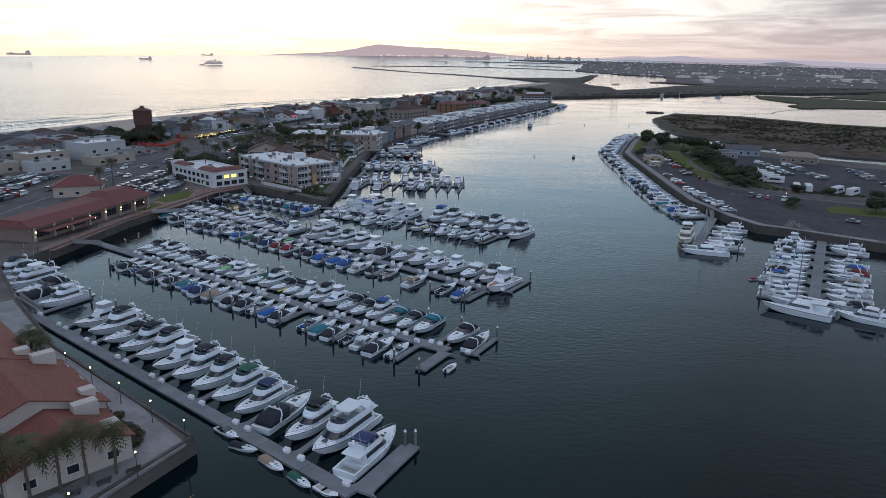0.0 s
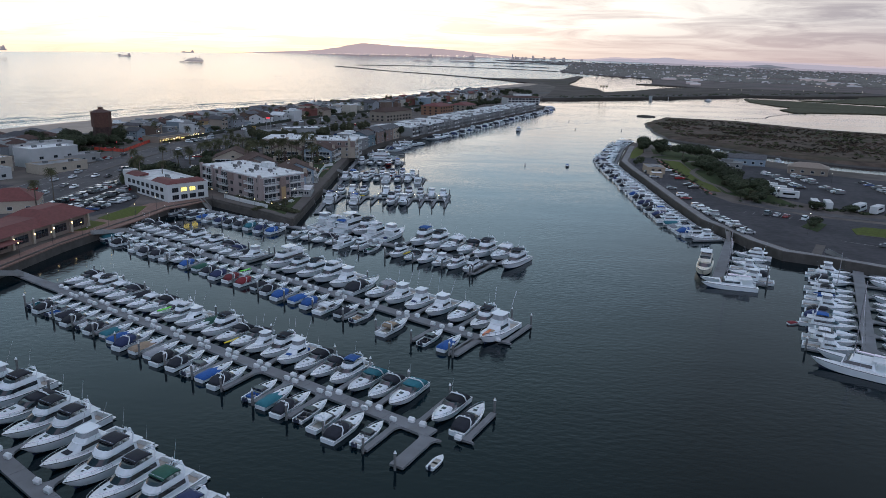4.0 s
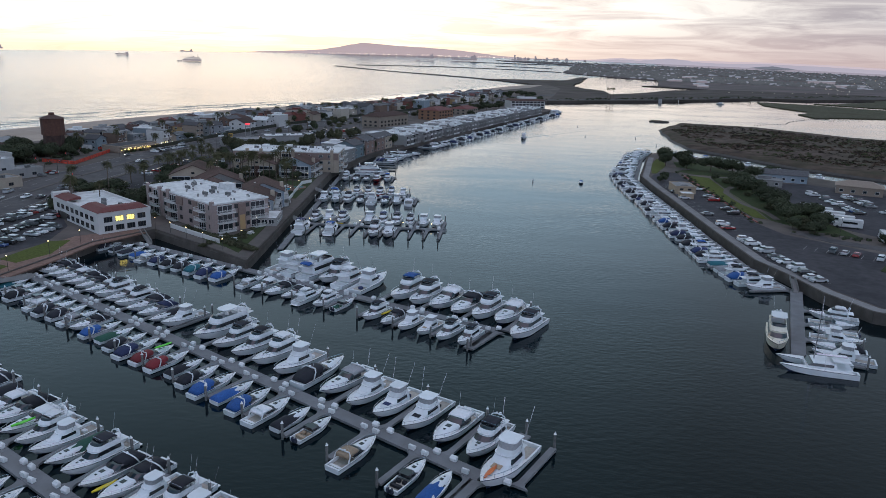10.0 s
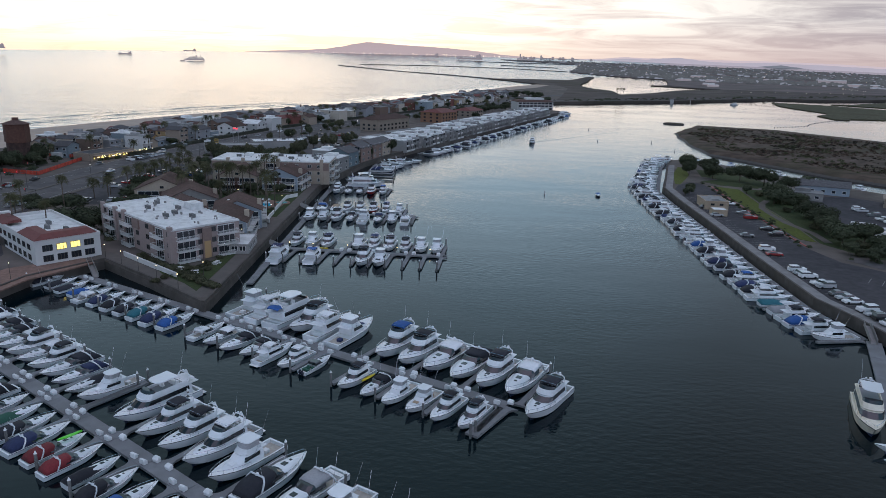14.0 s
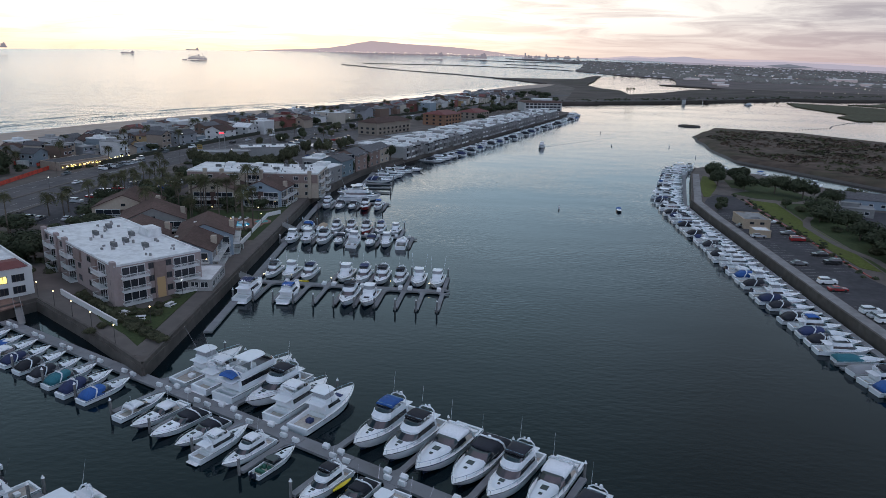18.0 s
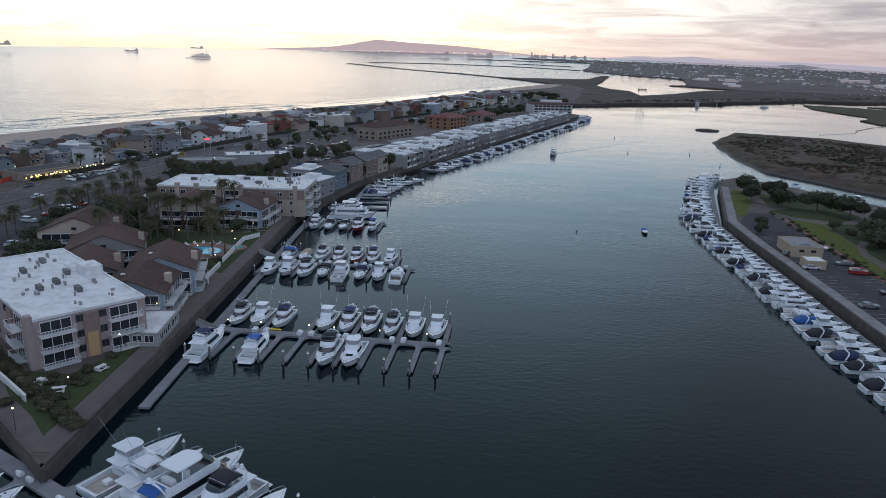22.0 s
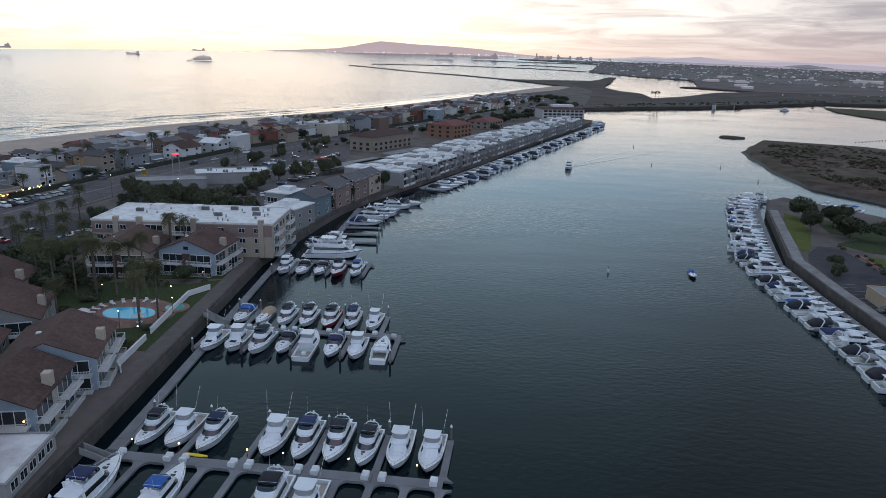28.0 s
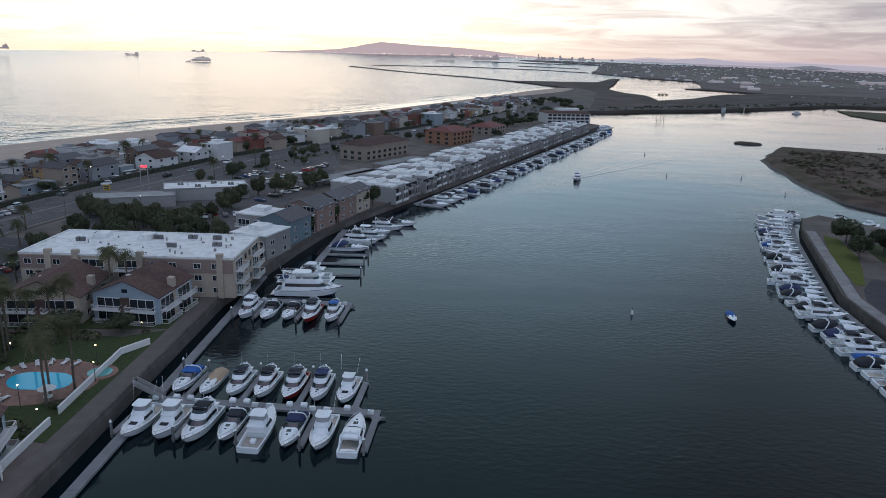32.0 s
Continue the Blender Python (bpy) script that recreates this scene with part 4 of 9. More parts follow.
def boat(code, x, y, turn, length, group):
    """code: kind, canvas colour and hull colour, such as 'fk' or 'enn'."""
    kind, can, hullc = code[0], code[1] if len(code) > 1 else "k", code[2] if len(code) > 2 else "w"
    far = group in FAR_GROUPS
    if kind in "ek" and can == "w" and brnd.random() < 0.5:
        can = brnd.choice("knkbna")
    if kind == "k" and not far and brnd.random() < 0.4:
        kind, can = "c", brnd.choice("nnkkbta")
    mid = group in MID_GROUPS
    key = (kind, can, hullc, far, mid)
    m = pose(x, y, brnd.uniform(-0.06, 0.03), 0, 0, turn + brnd.uniform(-1.6, 1.6))
    s = length / BASEL[kind]
    if key not in FIRST:
        name, label = BOATNAME[kind]
        ob = thing(name, m, HULLW[hullc] + " " + label % COLNAME[can], "boat", group)
        for n, me, lab in boat_parts(kind, can, hullc):
            if not (far and n in SMALL) and not (mid and n in TINY):
                part(n, me, None, ob, lab)
        FIRST[key] = ob
    else:
        ob = copy_thing(FIRST[key], m)
        ob["group"] = group
    ob.scale = (s * brnd.uniform(0.88, 0.98), s, s * brnd.uniform(0.86, 1.0))
    return ob


# ---- docks ----
PLANK = {}


def pile(x, y, parent, h=2.6):
    if "p" not in PLANK:
        bm = bmesh.new()
        tube(bm, [(0, 0, -1.5), (0, 0, 2.6)], 0.2, n=8)
        tube(bm, [(0, 0, 2.6), (0, 0, 2.75), (0, 0, 3.0)], 0.24, 0.05, n=8, mi=1)
        PLANK["p"] = to_mesh("mooring_post", bm, [PILEM, PILECAP])
    return part("mooring_post", PLANK["p"], None, parent, m=Matrix.Translation((x, y, h - 2.6)))


def finger(parent, p, n, length, width=1.0):
    key = ("f", round(length, 1), width)
    if key not in PLANK:
        bm = bmesh.new()
        tbox(bm, -width / 2, width / 2, 0, length, 0.18, 0.55)
        prism(bm, [(-width / 2, 0), (-width / 2, 1.3), (-width / 2 - 0.2, 0.7), (-width / 2 - 0.45, 0.35), (-width / 2 - 1.0, 0)][::-1], 0.2, 0.54)
        prism(bm, [(width / 2 + 1.0, 0), (width / 2 + 0.45, 0.35), (width / 2 + 0.2, 0.7), (width / 2, 1.3), (width / 2, 0)], 0.2, 0.54)
        PLANK[key] = to_mesh("finger_pier", bm, DOCKM)
    part("finger_pier", PLANK[key], None, parent, m=pose(p[0], p[1], 0, 0, 0, heading(n)))
    if p[0] < 80 and p[1] < 505:
        pile(p[0] + n[0] * (length + 0.3), p[1] + n[1] * (length + 0.3), parent)


def dock_box(x, y, turn):
    if "b" not in FIRST:
        bm = soft_box(-0.50, 0.50, -0.30, 0.30, 0, 0.42, 0.03)
        tbox(bm, -0.54, 0.54, -0.34, 0.34, 0.43, 0.72, 0.10, 0.10, 0.30, 0.06)
        ob = part("dock_box", bm, BOXM, m=pose(x, y, 0.6, 0, 0, turn))
        FIRST["b"] = tagged(ob, "white fibreglass dock box on the walkway", "dock box", "dock boxes")
    else:
        copy_thing(FIRST["b"], pose(x, y, 0.6, 0, 0, turn + brnd.uniform(-4, 4)))


def dock(a, b, width, label):
    """A floating walkway in slabs from a to b. Returns the thing."""
    ob = thing("dock", Matrix.Identity(4), label, "dock")
    L = math.dist(a, b)
    n = max(1, round(L / 9))
    d = ((b[0] - a[0]) / L, (b[1] - a[1]) / L)
    me = to_mesh("walkway_slab", soft_box(-width / 2, width / 2, 0.03, L / n - 0.03, 0.15, 0.6, 0.03), DOCKM)
    for i in range(n):
        p = lerp(a, b, i / n)
        part("walkway_slab", me, None, ob, m=pose(p[0], p[1], 0, 0, 0, heading(d)))
    return ob


def slips(ob, a, b, n, length, codes, group, gap=0.75, boxes=True, per=2, first=0, lean=0.0):
    """Boats between a and b (points on the walkway's edge), berthed along n; a capital first letter lies bow out; '.' is an empty slip."""
    codes = codes.split()
    N = len(codes)
    c, w = math.cos(radians(lean)), math.sin(radians(lean))
    n = (n[0] * c - n[1] * w, n[0] * w + n[1] * c)
    step = math.dist(a, b) / N
    d = ((b[0] - a[0]) / math.dist(a, b), (b[1] - a[1]) / math.dist(a, b))
    rnd = random.Random(N * 7 + int(abs(a[0])))
    for i, c in enumerate(codes):
        p = lerp(a, b, (i + 0.5) / N)
        if (i + first) % per == 0:
            q = lerp(a, b, i / N)
            finger(ob, q, n, length * 0.92)
        if boxes:
            q = lerp(a, b, (i + 0.22 + 0.5 * (i % 2)) / N)
            dock_box(q[0] - n[0] * 0.55, q[1] - n[1] * 0.55, heading(n))
        if c == ".":
            continue
        kind = c[0].lower()
        if "A" <= c[0] <= "Z":
            turn = heading(n)
        else:
            turn = heading((-n[0], -n[1]))
        fit = {"d": 0.32, "k": 0.86, "c": 0.88, "y": 1.12, "q": 1.0}.get(kind, 1.0)
        bl = length * fit * rnd.uniform(0.93, 1.04)
        off = gap + bl / 2
        boat(kind + c[1:], p[0] + n[0] * off, p[1] + n[1] * off, turn, bl, group)
    q = b
    finger(ob, q, n, length * 0.92)

# ---- the marina, dock by dock ----
def unit(a, b):
    L = math.dist(a, b)
    return ((b[0] - a[0]) / L, (b[1] - a[1]) / L)


def along(p, d, s, n=(0, 0), o=0.0):
    return (p[0] + d[0] * s + n[0] * o, p[1] + d[1] * s + n[1] * o)


def pier(east, west, width, label, sides, lean=0.0):
    """A walkway from its east end to its west end, with rows (side, start, slip width, length, codes)."""
    ob = dock(east, west, width, label)
    d = unit(east, west)
    nn = (d[1], -d[0]) if d[1] * 1 - d[0] * 0 > 0 or d[1] > 0 else (-d[1], d[0])
    nn = nn if nn[1] > 0 else (-nn[0], -nn[1])
    for sgn, start, step, length, codes, *per in sides:
        n = (nn[0] * sgn, nn[1] * sgn)
        cnt = len(codes.split())
        a = along(east, d, start, n, width / 2 - 0.05)
        b = along(east, d, start + step * cnt, n, width / 2 - 0.05)
        slips(ob, a, b, n, length, codes, "boats in the marina", per=per[0] if per else 2, lean=lean)
    return ob


d1 = pier((-14.8, 74.4), (-122, 160), 2.4, "long grey floating concrete dock with white dock boxes", [
    (1, 0.5, 6.05, 12.8, "Fn yw fk Ek fn fg fk fk sk fk fk ek fk sk . . fw Ek ew yk fk fk")], 11)
finger(d1, (-13.4, 74.6), (0.45, 0.893), 13, 1.8)
d2 = pier((-3.0, 120.4), (-109.5, 196.3), 2.6, "long grey floating concrete dock lined with cruisers", [
    (1, -5.0, 4.3, 10.6, "Ek ek . et ew et fb ek ew sb fk sw ek ek fk cg sw fw ew ek ew kg ek ew fk ew ek"),
    (-1, 6.0, 3.9, 9.0, "kw ek ew kw ek ct kb . ek cb kw ek ek kw co en kb kw ek kw ek kw kb ek kt")], 6)
finger(d2, (-3.5, 119.5), (-0.49, -0.87), 9, 2.2)
d3 = pier((6.3, 157.8), (-104, 243), 2.6, "long grey floating concrete dock lined with boats", [
    (1, -5.0, 5.9, 12.6, ". fk ew sk sn sw ea Ek sw fw fk fk yw ."),
    (1, 77.8, 4.5, 10.6, "sw kn en ek fk ew fk ew ew ek ew ew ek ew"),
    (-1, 1.0, 4.7, 9.4, "kk kk . eo . ko kw ew eb cb eb ew kn er er en ek cg ew Ek ew ek ew ew kw ek kw kt ek")], 5)
d4 = pier((12.4, 210.8), (-87.6, 272.6), 2.4, "long grey floating concrete dock lined with large yachts", [
    (1, -1.5, 5.4, 14.6, "ew fk ek ew fk fb . Sn Fw fk Yb Fw Sw"),
    (-1, 0.5, 4.7, 9.6, "Fk Fk So Sw Ek Fk . kg Fw fw Ek Ek Ew ew . eb ew et ek ek en ew cb kw kb ek")], 2)
boat("so", 9.9, 160.2, heading((-0.54, -0.84)), 14.2, "boats in the marina")
boat("fk", 18.8, 211.6, heading((-0.53, -0.85)), 14.6, "boats in the marina")
finger(d3, (6.6, 158.2), (0.54, 0.842), 13, 1.8)
finger(d3, (5.6, 157.0), (-0.54, -0.842), 9, 1.8)
finger(d4, (12.3, 210.5), (-0.551, -0.834), 11, 2.2)
pier((1.6, 298.2), (-46.5, 303.0), 2.0, "grey floating dock with lamps and empty slips", [
    (1, 0.2, 4.65, 11.4, "sw sw fk fk fn sw . fn sw fk"),
    (-1, 0.2, 4.65, 12.8, ". . . Sk Fk . . fb . fn", 1)])
pier((-8.0, 348.6), (-46.5, 351.0), 2.0, "short grey floating dock between two rows of yachts", [
    (1, 4.4, 4.75, 10.8, "sk fn fkr fk fk co ew"),
    (-1, 0.4, 4.75, 11.2, "ew Sw En sw Ek Fk Sk Sk")])
pier((-20, 399.0), (-46.5, 400.5), 2.4, "short grey floating dock near the seawall", [
    (-1, 0.6, 4.7, 11.0, "Fb Fkr Ek Ek Fw")])
boat("yn", -31.5, 406.5, heading((1, 0)), 16, "boats in the marina")
boat("fk", -34.5, 412.8, heading((-1, 0)), 14, "boats in the marina")
boat("fw", -35.0, 419.0, heading((-1, 0)), 13, "boats in the marina")
d8 = dock((-35.5, 414), (-33.0, 470), 2.0, "grey floating dock with long empty finger piers")
for fy, fl in ((421.5, 13), (431.5, 12.5), (440.5, 12.5), (452, 12), (464, 11)):
    finger(d8, (-34.5, fy), (1, 0), fl, 1.6)
for i, (c, x, y) in enumerate((("en", -28, 447), ("fk", -26, 455), ("yw", -24, 460.5), ("ek", -23.5, 467.5), ("fk", -20, 474), ("ek", -16, 481))):
    boat(c, x, y, heading((1, -0.12)), 12, "boats in the marina")
# narrow float along the seawall
tagged(dock((-45.3, 269.8), (-45.6, 418), 1.7, "narrow float along the foot of the seawall"), group="")
# slips in front of the terraced houses
QD = unit((-15, 515), (112, 822))
QN = (QD[1], -QD[0])
qd = dock(along((-15, 515), QD, 0, QN, 2.2), along((112, 822), QD, 0, QN, 2.2), 1.8, "float along the terrace quay")
slips(qd, along((-15, 515), QD, 0, QN, 3), along((112, 822), QD, 0, QN, 3), QN, 12.0, "Ek Fk Ek kn ew kw ek fk ew kb sk ek fk en fw ek kw ek fw ew kk ek sw en fk ek fw kw ek kt ew fk ek kw ek fk ew fk fw ek kw ek fk ew", "boats at the terrace", boxes=False, per=1)
boat("fw", 124, 845, heading((1, 0.3)), 13, "boats at the terrace")
boat("yw", 128, 852, heading((1, 0.3)), 14, "boats at the terrace")

# east side: the long dock below the park
R1 = [(89.3, 243), (86.7, 262), (88.0, 295), (91.0, 345), (93.0, 382), (95.5, 411), (102, 432), (108.3, 452), (118, 482)]
rtext = "Sw fk eb fk kb fw ek en fb ek kr ek fk en sw kb ek sw ew ew kt fw fw ek sk ew ek fw ew kb ek ew sw ek kn fk ew ew kw fk ek ew cb ek ew fk yw ek ew fk sw ew kw fk"
for i, (p, q) in enumerate(zip(R1, R1[1:])):
    ob = dock(p, q, 1.6, "long pale floating dock under the park seawall")
    d = unit(p, q)
    n = (-d[1], d[0])
    cnt = max(1, round(math.dist(p, q) / 3.9))
    k = int(sum(math.dist(*s) for s in list(zip(R1, R1[1:]))[:i]) / 3.9)
    slips(ob, along(p, d, 0, n, 0.6), along(q, d, 0, n, 0.6), n, 11.2, " ".join(rtext.split()[(k + j) % 54] for j in range(cnt)), "boats along the park", gap=0.1, boxes=False)
ob = dock((118, 482), (126, 503), 2.2, "outer end of the pale floating dock")
for j, (c, x, y, L) in enumerate((("fw", 113.5, 487, 11), ("yk", 115.5, 492, 12), ("fw", 118.0, 498, 12), ("yw", 121.5, 505, 13), ("fk", 127.5, 508, 11))):
    boat(c, x, y, heading((-0.95, 0.3)), L, "boats along the park")
for j, (c, x, y) in enumerate((("fk", 146, 505), ("fw", 152, 496), ("fb", 158, 487), ("sk", 171, 460), ("fw", 181, 444), ("sk", 192, 425))):
    boat(c, x, y, heading((0.85, 0.5)), 11, "boats behind the park")
ob = dock((90.5, 242), (70.5, 200.5), 2.8, "south end of the pale floating dock")
d = unit((90.5, 242), (70.5, 200.5))
n = (-d[1], d[0])
slips(ob, along((90.5, 242), d, 15, n, 1.35), along((90.5, 242), d, 45, n, 1.35), n, 11, "fw Kb kw Sb ew sb", "boats along the park", boxes=False)
boat("ykc", 70.3, 209.5, heading(d), 15, "boats along the park")
boat("qw", 71.5, 196.0, heading((-0.95, 0.3)), 13.5, "boats along the park")
ob = dock((114, 212), (78.5, 146), 2.6, "wide pale floating dock with sailing boats")
d = unit((114, 212), (78.5, 146))
n = (d[1], -d[0])
slips(ob, along((114, 212), d, 6, n, 1.25), along((114, 212), d, 70, n, 1.25), n, 10.6, "sw ew ek . fw fk vb sb ek ew fb kb fw sw", "boats on the east dock", boxes=False)
n = (-n[0], -n[1])
slips(ob, along((114, 212), d, 6, n, 1.25), along((114, 212), d, 70, n, 1.25), n, 10.2, "ew fw . . sw eb er vw . fo ew sw ek", "boats on the east dock", boxes=False)
boat("qw", 75.4, 146.4, heading((-0.8, 0.6)), 14.5, "boats on the east dock")
boat("fw", 87.2, 141.2, heading((-0.8, 0.6)), 11.5, "boats on the east dock")
boat("cr", 76.3, 170.5, heading((1, 0.2)), 4, "boats on the east dock")
boat("dw", 92.6, 139.6, heading((0.3, 1)), 3.5, "boats on the east dock")
# dinghies on the outer side of the nearest dock
for c, x, y, L, w in (("kk", -35.2, 89.0, 5.4, (0.79, -0.61)), ("ck", -31.6, 85.0, 4.8, (0.9, -0.4)), ("co", -26.6, 81.0, 5.2, (0.7, -0.7)), ("cg", -22.0, 77.2, 4.8, (0.7, -0.7)), ("dw", -18.1, 75.0, 4.2, (0.75, -0.65))):
    boat(c, x, y, heading(w), L, "dinghies")
boat("db", -2.4, 113.0, heading((0.5, 0.8)), 3.6, "dinghies")
boat("cbn", 66.7, 399, heading((-0.2, -1)), 6.5, "afloat")
boat("fw", 61.3, 587, heading((-0.25, -1)), 12, "afloat")
boat("fk", 410, 1120, heading((-1, -0.1)), 12, "afloat")

# paddle boats laid on the floats and foredecks
def kayak(x, y, z, turn, colour, name, length=3.4):
    bm = bmesh.new()
    rows = []
    for i in range(9):
        t = i / 8
        w = 0.38 * math.sin(math.pi * (0.04 + 0.92 * t)) ** 0.7
        rows.append([bm.verts.new(q) for q in ((-w, (t - 0.5) * length, 0.16), (-w * 0.6, (t - 0.5) * length, 0.0), (w * 0.6, (t - 0.5) * length, 0.0), (w, (t - 0.5) * length, 0.16), (w * 0.5, (t - 0.5) * length, 0.27 - 0.14 * (3 <= i <= 5)), (-w * 0.5, (t - 0.5) * length, 0.27 - 0.14 * (3 <= i <= 5)))])
    for a, b in zip(rows, rows[1:]):
        for k in range(6):
            bm.faces.new((a[k], a[(k + 1) % 6], b[(k + 1) % 6], b[k]))
    bm.faces.new(rows[0])
    bm.faces.new(rows[-1][::-1])
    bmesh.ops.recalc_face_normals(bm, faces=bm.faces[:])
    tagged(part("kayak", bm, material("kayak_" + name, colour, 0.4), m=pose(x, y, z, 0, 0, turn), smooth=True), name + " plastic kayak laid beside a berth", "kayak", "kayaks")


for x, y, z, t, c, nm in ((-60.2, 167.3, 1.7, -36, (0.10, 0.62, 0.03), "bright green"), (-50.7, 196.1, 1.75, -38, (0.10, 0.62, 0.03), "bright green"), (-42.2, 153.6, 0.6, -36, (0.75, 0.55, 0.02), "yellow"), (-11.0, 219.3, 0.6, -34, (0.75, 0.60, 0.03), "yellow"), (-8.4, 217.6, 0.6, -34, (0.60, 0.14, 0.03), "orange"), (-12.9, 220.6, 1.2, -34, (0.20, 0.70, 0.03), "lime green"), (-33.1, 303.0, 0.62, 80, (0.75, 0.55, 0.02), "yellow"), (7.4, 156.4, 2.15, -32, (0.62, 0.16, 0.03), "orange")):
    kayak(x, y, z, t, c, nm)

# long faint wake behind the cruiser under way in the channel
bm = bmesh.new()
for sgn in (-1, 1):
    rows = []
    for i in range(40):
        t = i / 39
        c = Vector((62.0 + 88 * t, 592 + 116 * t))
        d = Vector((0.604, 0.797))
        n = Vector((-d.y, d.x)) * sgn
        c += n * (1.5 + 9.5 * t) + n * 0.8 * noise.noise((t * 9, sgn, 0))
        h = 0.20 * (1 - t) ** 0.7 * (0.8 + 0.5 * noise.noise((t * 14, sgn * 3.0, 2)))
        rows.append([bm.verts.new((*(c + n * o), z)) for o, z in ((-1.6, -0.03), (0.0, h), (0.9, -0.03))])
    for a, b in zip(rows, rows[1:]):
        for j in range(2):
            bm.faces.new((a[j], a[j + 1], b[j + 1], b[j]))
bmesh.ops.recalc_face_normals(bm, faces=bm.faces[:])
if sum(f.normal.z for f in bm.faces) < 0:
    bmesh.ops.reverse_faces(bm, faces=bm.faces[:])
tagged(part("wake", bm, WATER, smooth=True), "long faint wake on the calm channel", "wake", kind="structure")

# ---- buildings ----
def win_meshes(w, h, fr=BRONZE, pane=WINDOW, div=1):
    key = ("w", round(w, 2), round(h, 2), fr.name, pane.name, div)
    if key not in PLANK:
        bm = bmesh.new()
        t = 0.09
        tbox(bm, -w / 2, w / 2, -0.06, 0.04, 0, t)
        tbox(bm, -w / 2, w / 2, -0.06, 0.04, h - t, h)
        for x in [-w / 2] + [-w / 2 + (w - t) * k / (div + 1) for k in range(1, div + 1)] + [w / 2 - t]:
            tbox(bm, x, x + t, -0.06, 0.04, t, h - t)
        PLANK[key] = (to_mesh("window_frame", bm, fr), to_mesh("pane", box_bm(-w / 2 + 0.03, w / 2 - 0.03, -0.02, 0.03, 0.03, h - 0.03), pane))
    return PLANK[key]


def window(parent, x, y, z, turn, w, h, fr=BRONZE, pane=WINDOW, div=1):
    """A framed window with its pane; its face looks along -y before the turn."""
    f, p = win_meshes(w, h, fr, pane, div)
    a = part("window", f, None, parent, m=pose(x, y, z, 0, 0, turn))
    part("pane", p, None, a)
    return a


def face_windows(parent, w, d, side, z, n, ww, wh, inset=1.5, fr=BRONZE, pane=WINDOW, div=1, lit=()):
    """n windows evenly on a side ('s','n','e','w') of a box w x d centred on the thing."""
    span = (w if side in "sn" else d) - 2 * inset
    for k in range(n):
        u = -span / 2 + span * (k + 0.5) / n
        x, y, t = {"s": (u, -d / 2, 0), "n": (-u, d / 2, 180), "e": (w / 2, u, 90), "w": (-w / 2, -u, -90)}[side]
        window(parent, x, y, z, t, ww, wh, fr, LITWIN if k in lit else pane, div)


def gable_roof(bm, w, d, z, h, over=0.5, axis="y", t=0.18):
    """Gable roof with its ridge along axis, as two thick slopes."""
    a, b = (w / 2 + over, d / 2 + over) if axis == "y" else (d / 2 + over, w / 2 + over)
    drop = h * over / (a - over)
    for s in (-1, 1):
        lo = [(s * a, -b, z - drop), (s * a, b, z - drop), (0, b, z + h), (0, -b, z + h)]
        if axis == "x":
            lo = [(y, x, zz) for x, y, zz in lo]
        v = [bm.verts.new(p) for p in lo] + [bm.verts.new((p[0], p[1], p[2] + t)) for p in lo]
        for idx in ((0, 1, 2, 3), (7, 6, 5, 4), (0, 4, 5, 1), (1, 5, 6, 2), (2, 6, 7, 3), (3, 7, 4, 0)):
            bm.faces.new([v[i] for i in idx])
    bmesh.ops.recalc_face_normals(bm, faces=bm.faces[:])


def gable_walls(bm, w, d, z0, z1, h, axis="y"):
    tbox(bm, -w / 2, w / 2, -d / 2, d / 2, z0, z1)
    for s in (-1, 1):
        if axis == "y":
            pts = [(-w / 2, s * d / 2, z1), (w / 2, s * d / 2, z1), (0, s * d / 2, z1 + h)]
        else:
            pts = [(s * w / 2, -d / 2, z1), (s * w / 2, d / 2, z1), (s * w / 2, 0, z1 + h)]
        bm.faces.new([bm.verts.new(p) for p in (pts if (s < 0) == (axis == "y") else pts[::-1])])


def flat_block(name, m, w, d, h, wall, roof, label, category="building", group="", parapet=0.5):
    ob = thing(name, m, label, category, group)
    part("wall", box_bm(-w / 2, w / 2, -d / 2, d / 2, 0, h), wall, ob)
    bm = bmesh.new()
    tbox(bm, -w / 2 + 0.25, w / 2 - 0.25, -d / 2 + 0.25, d / 2 - 0.25, h, h + 0.06)
    part("roof", bm, roof, ob)
    if parapet:
        bm = bmesh.new()
        for x0, x1, y0, y1 in ((-w / 2 - 0.1, w / 2 + 0.1, -d / 2 - 0.1, -d / 2 + 0.25), (-w / 2 - 0.1, w / 2 + 0.1, d / 2 - 0.25, d / 2 + 0.1), (-w / 2 - 0.1, -w / 2 + 0.25, -d / 2 + 0.25, d / 2 - 0.25), (w / 2 - 0.25, w / 2 + 0.1, -d / 2 + 0.25, d / 2 - 0.25)):
            tbox(bm, x0, x1, y0, y1, h - 0.1, h + parapet)
        part("parapet", bm, roof if roof is WHITER and w > 40 else wall, ob)
    return ob


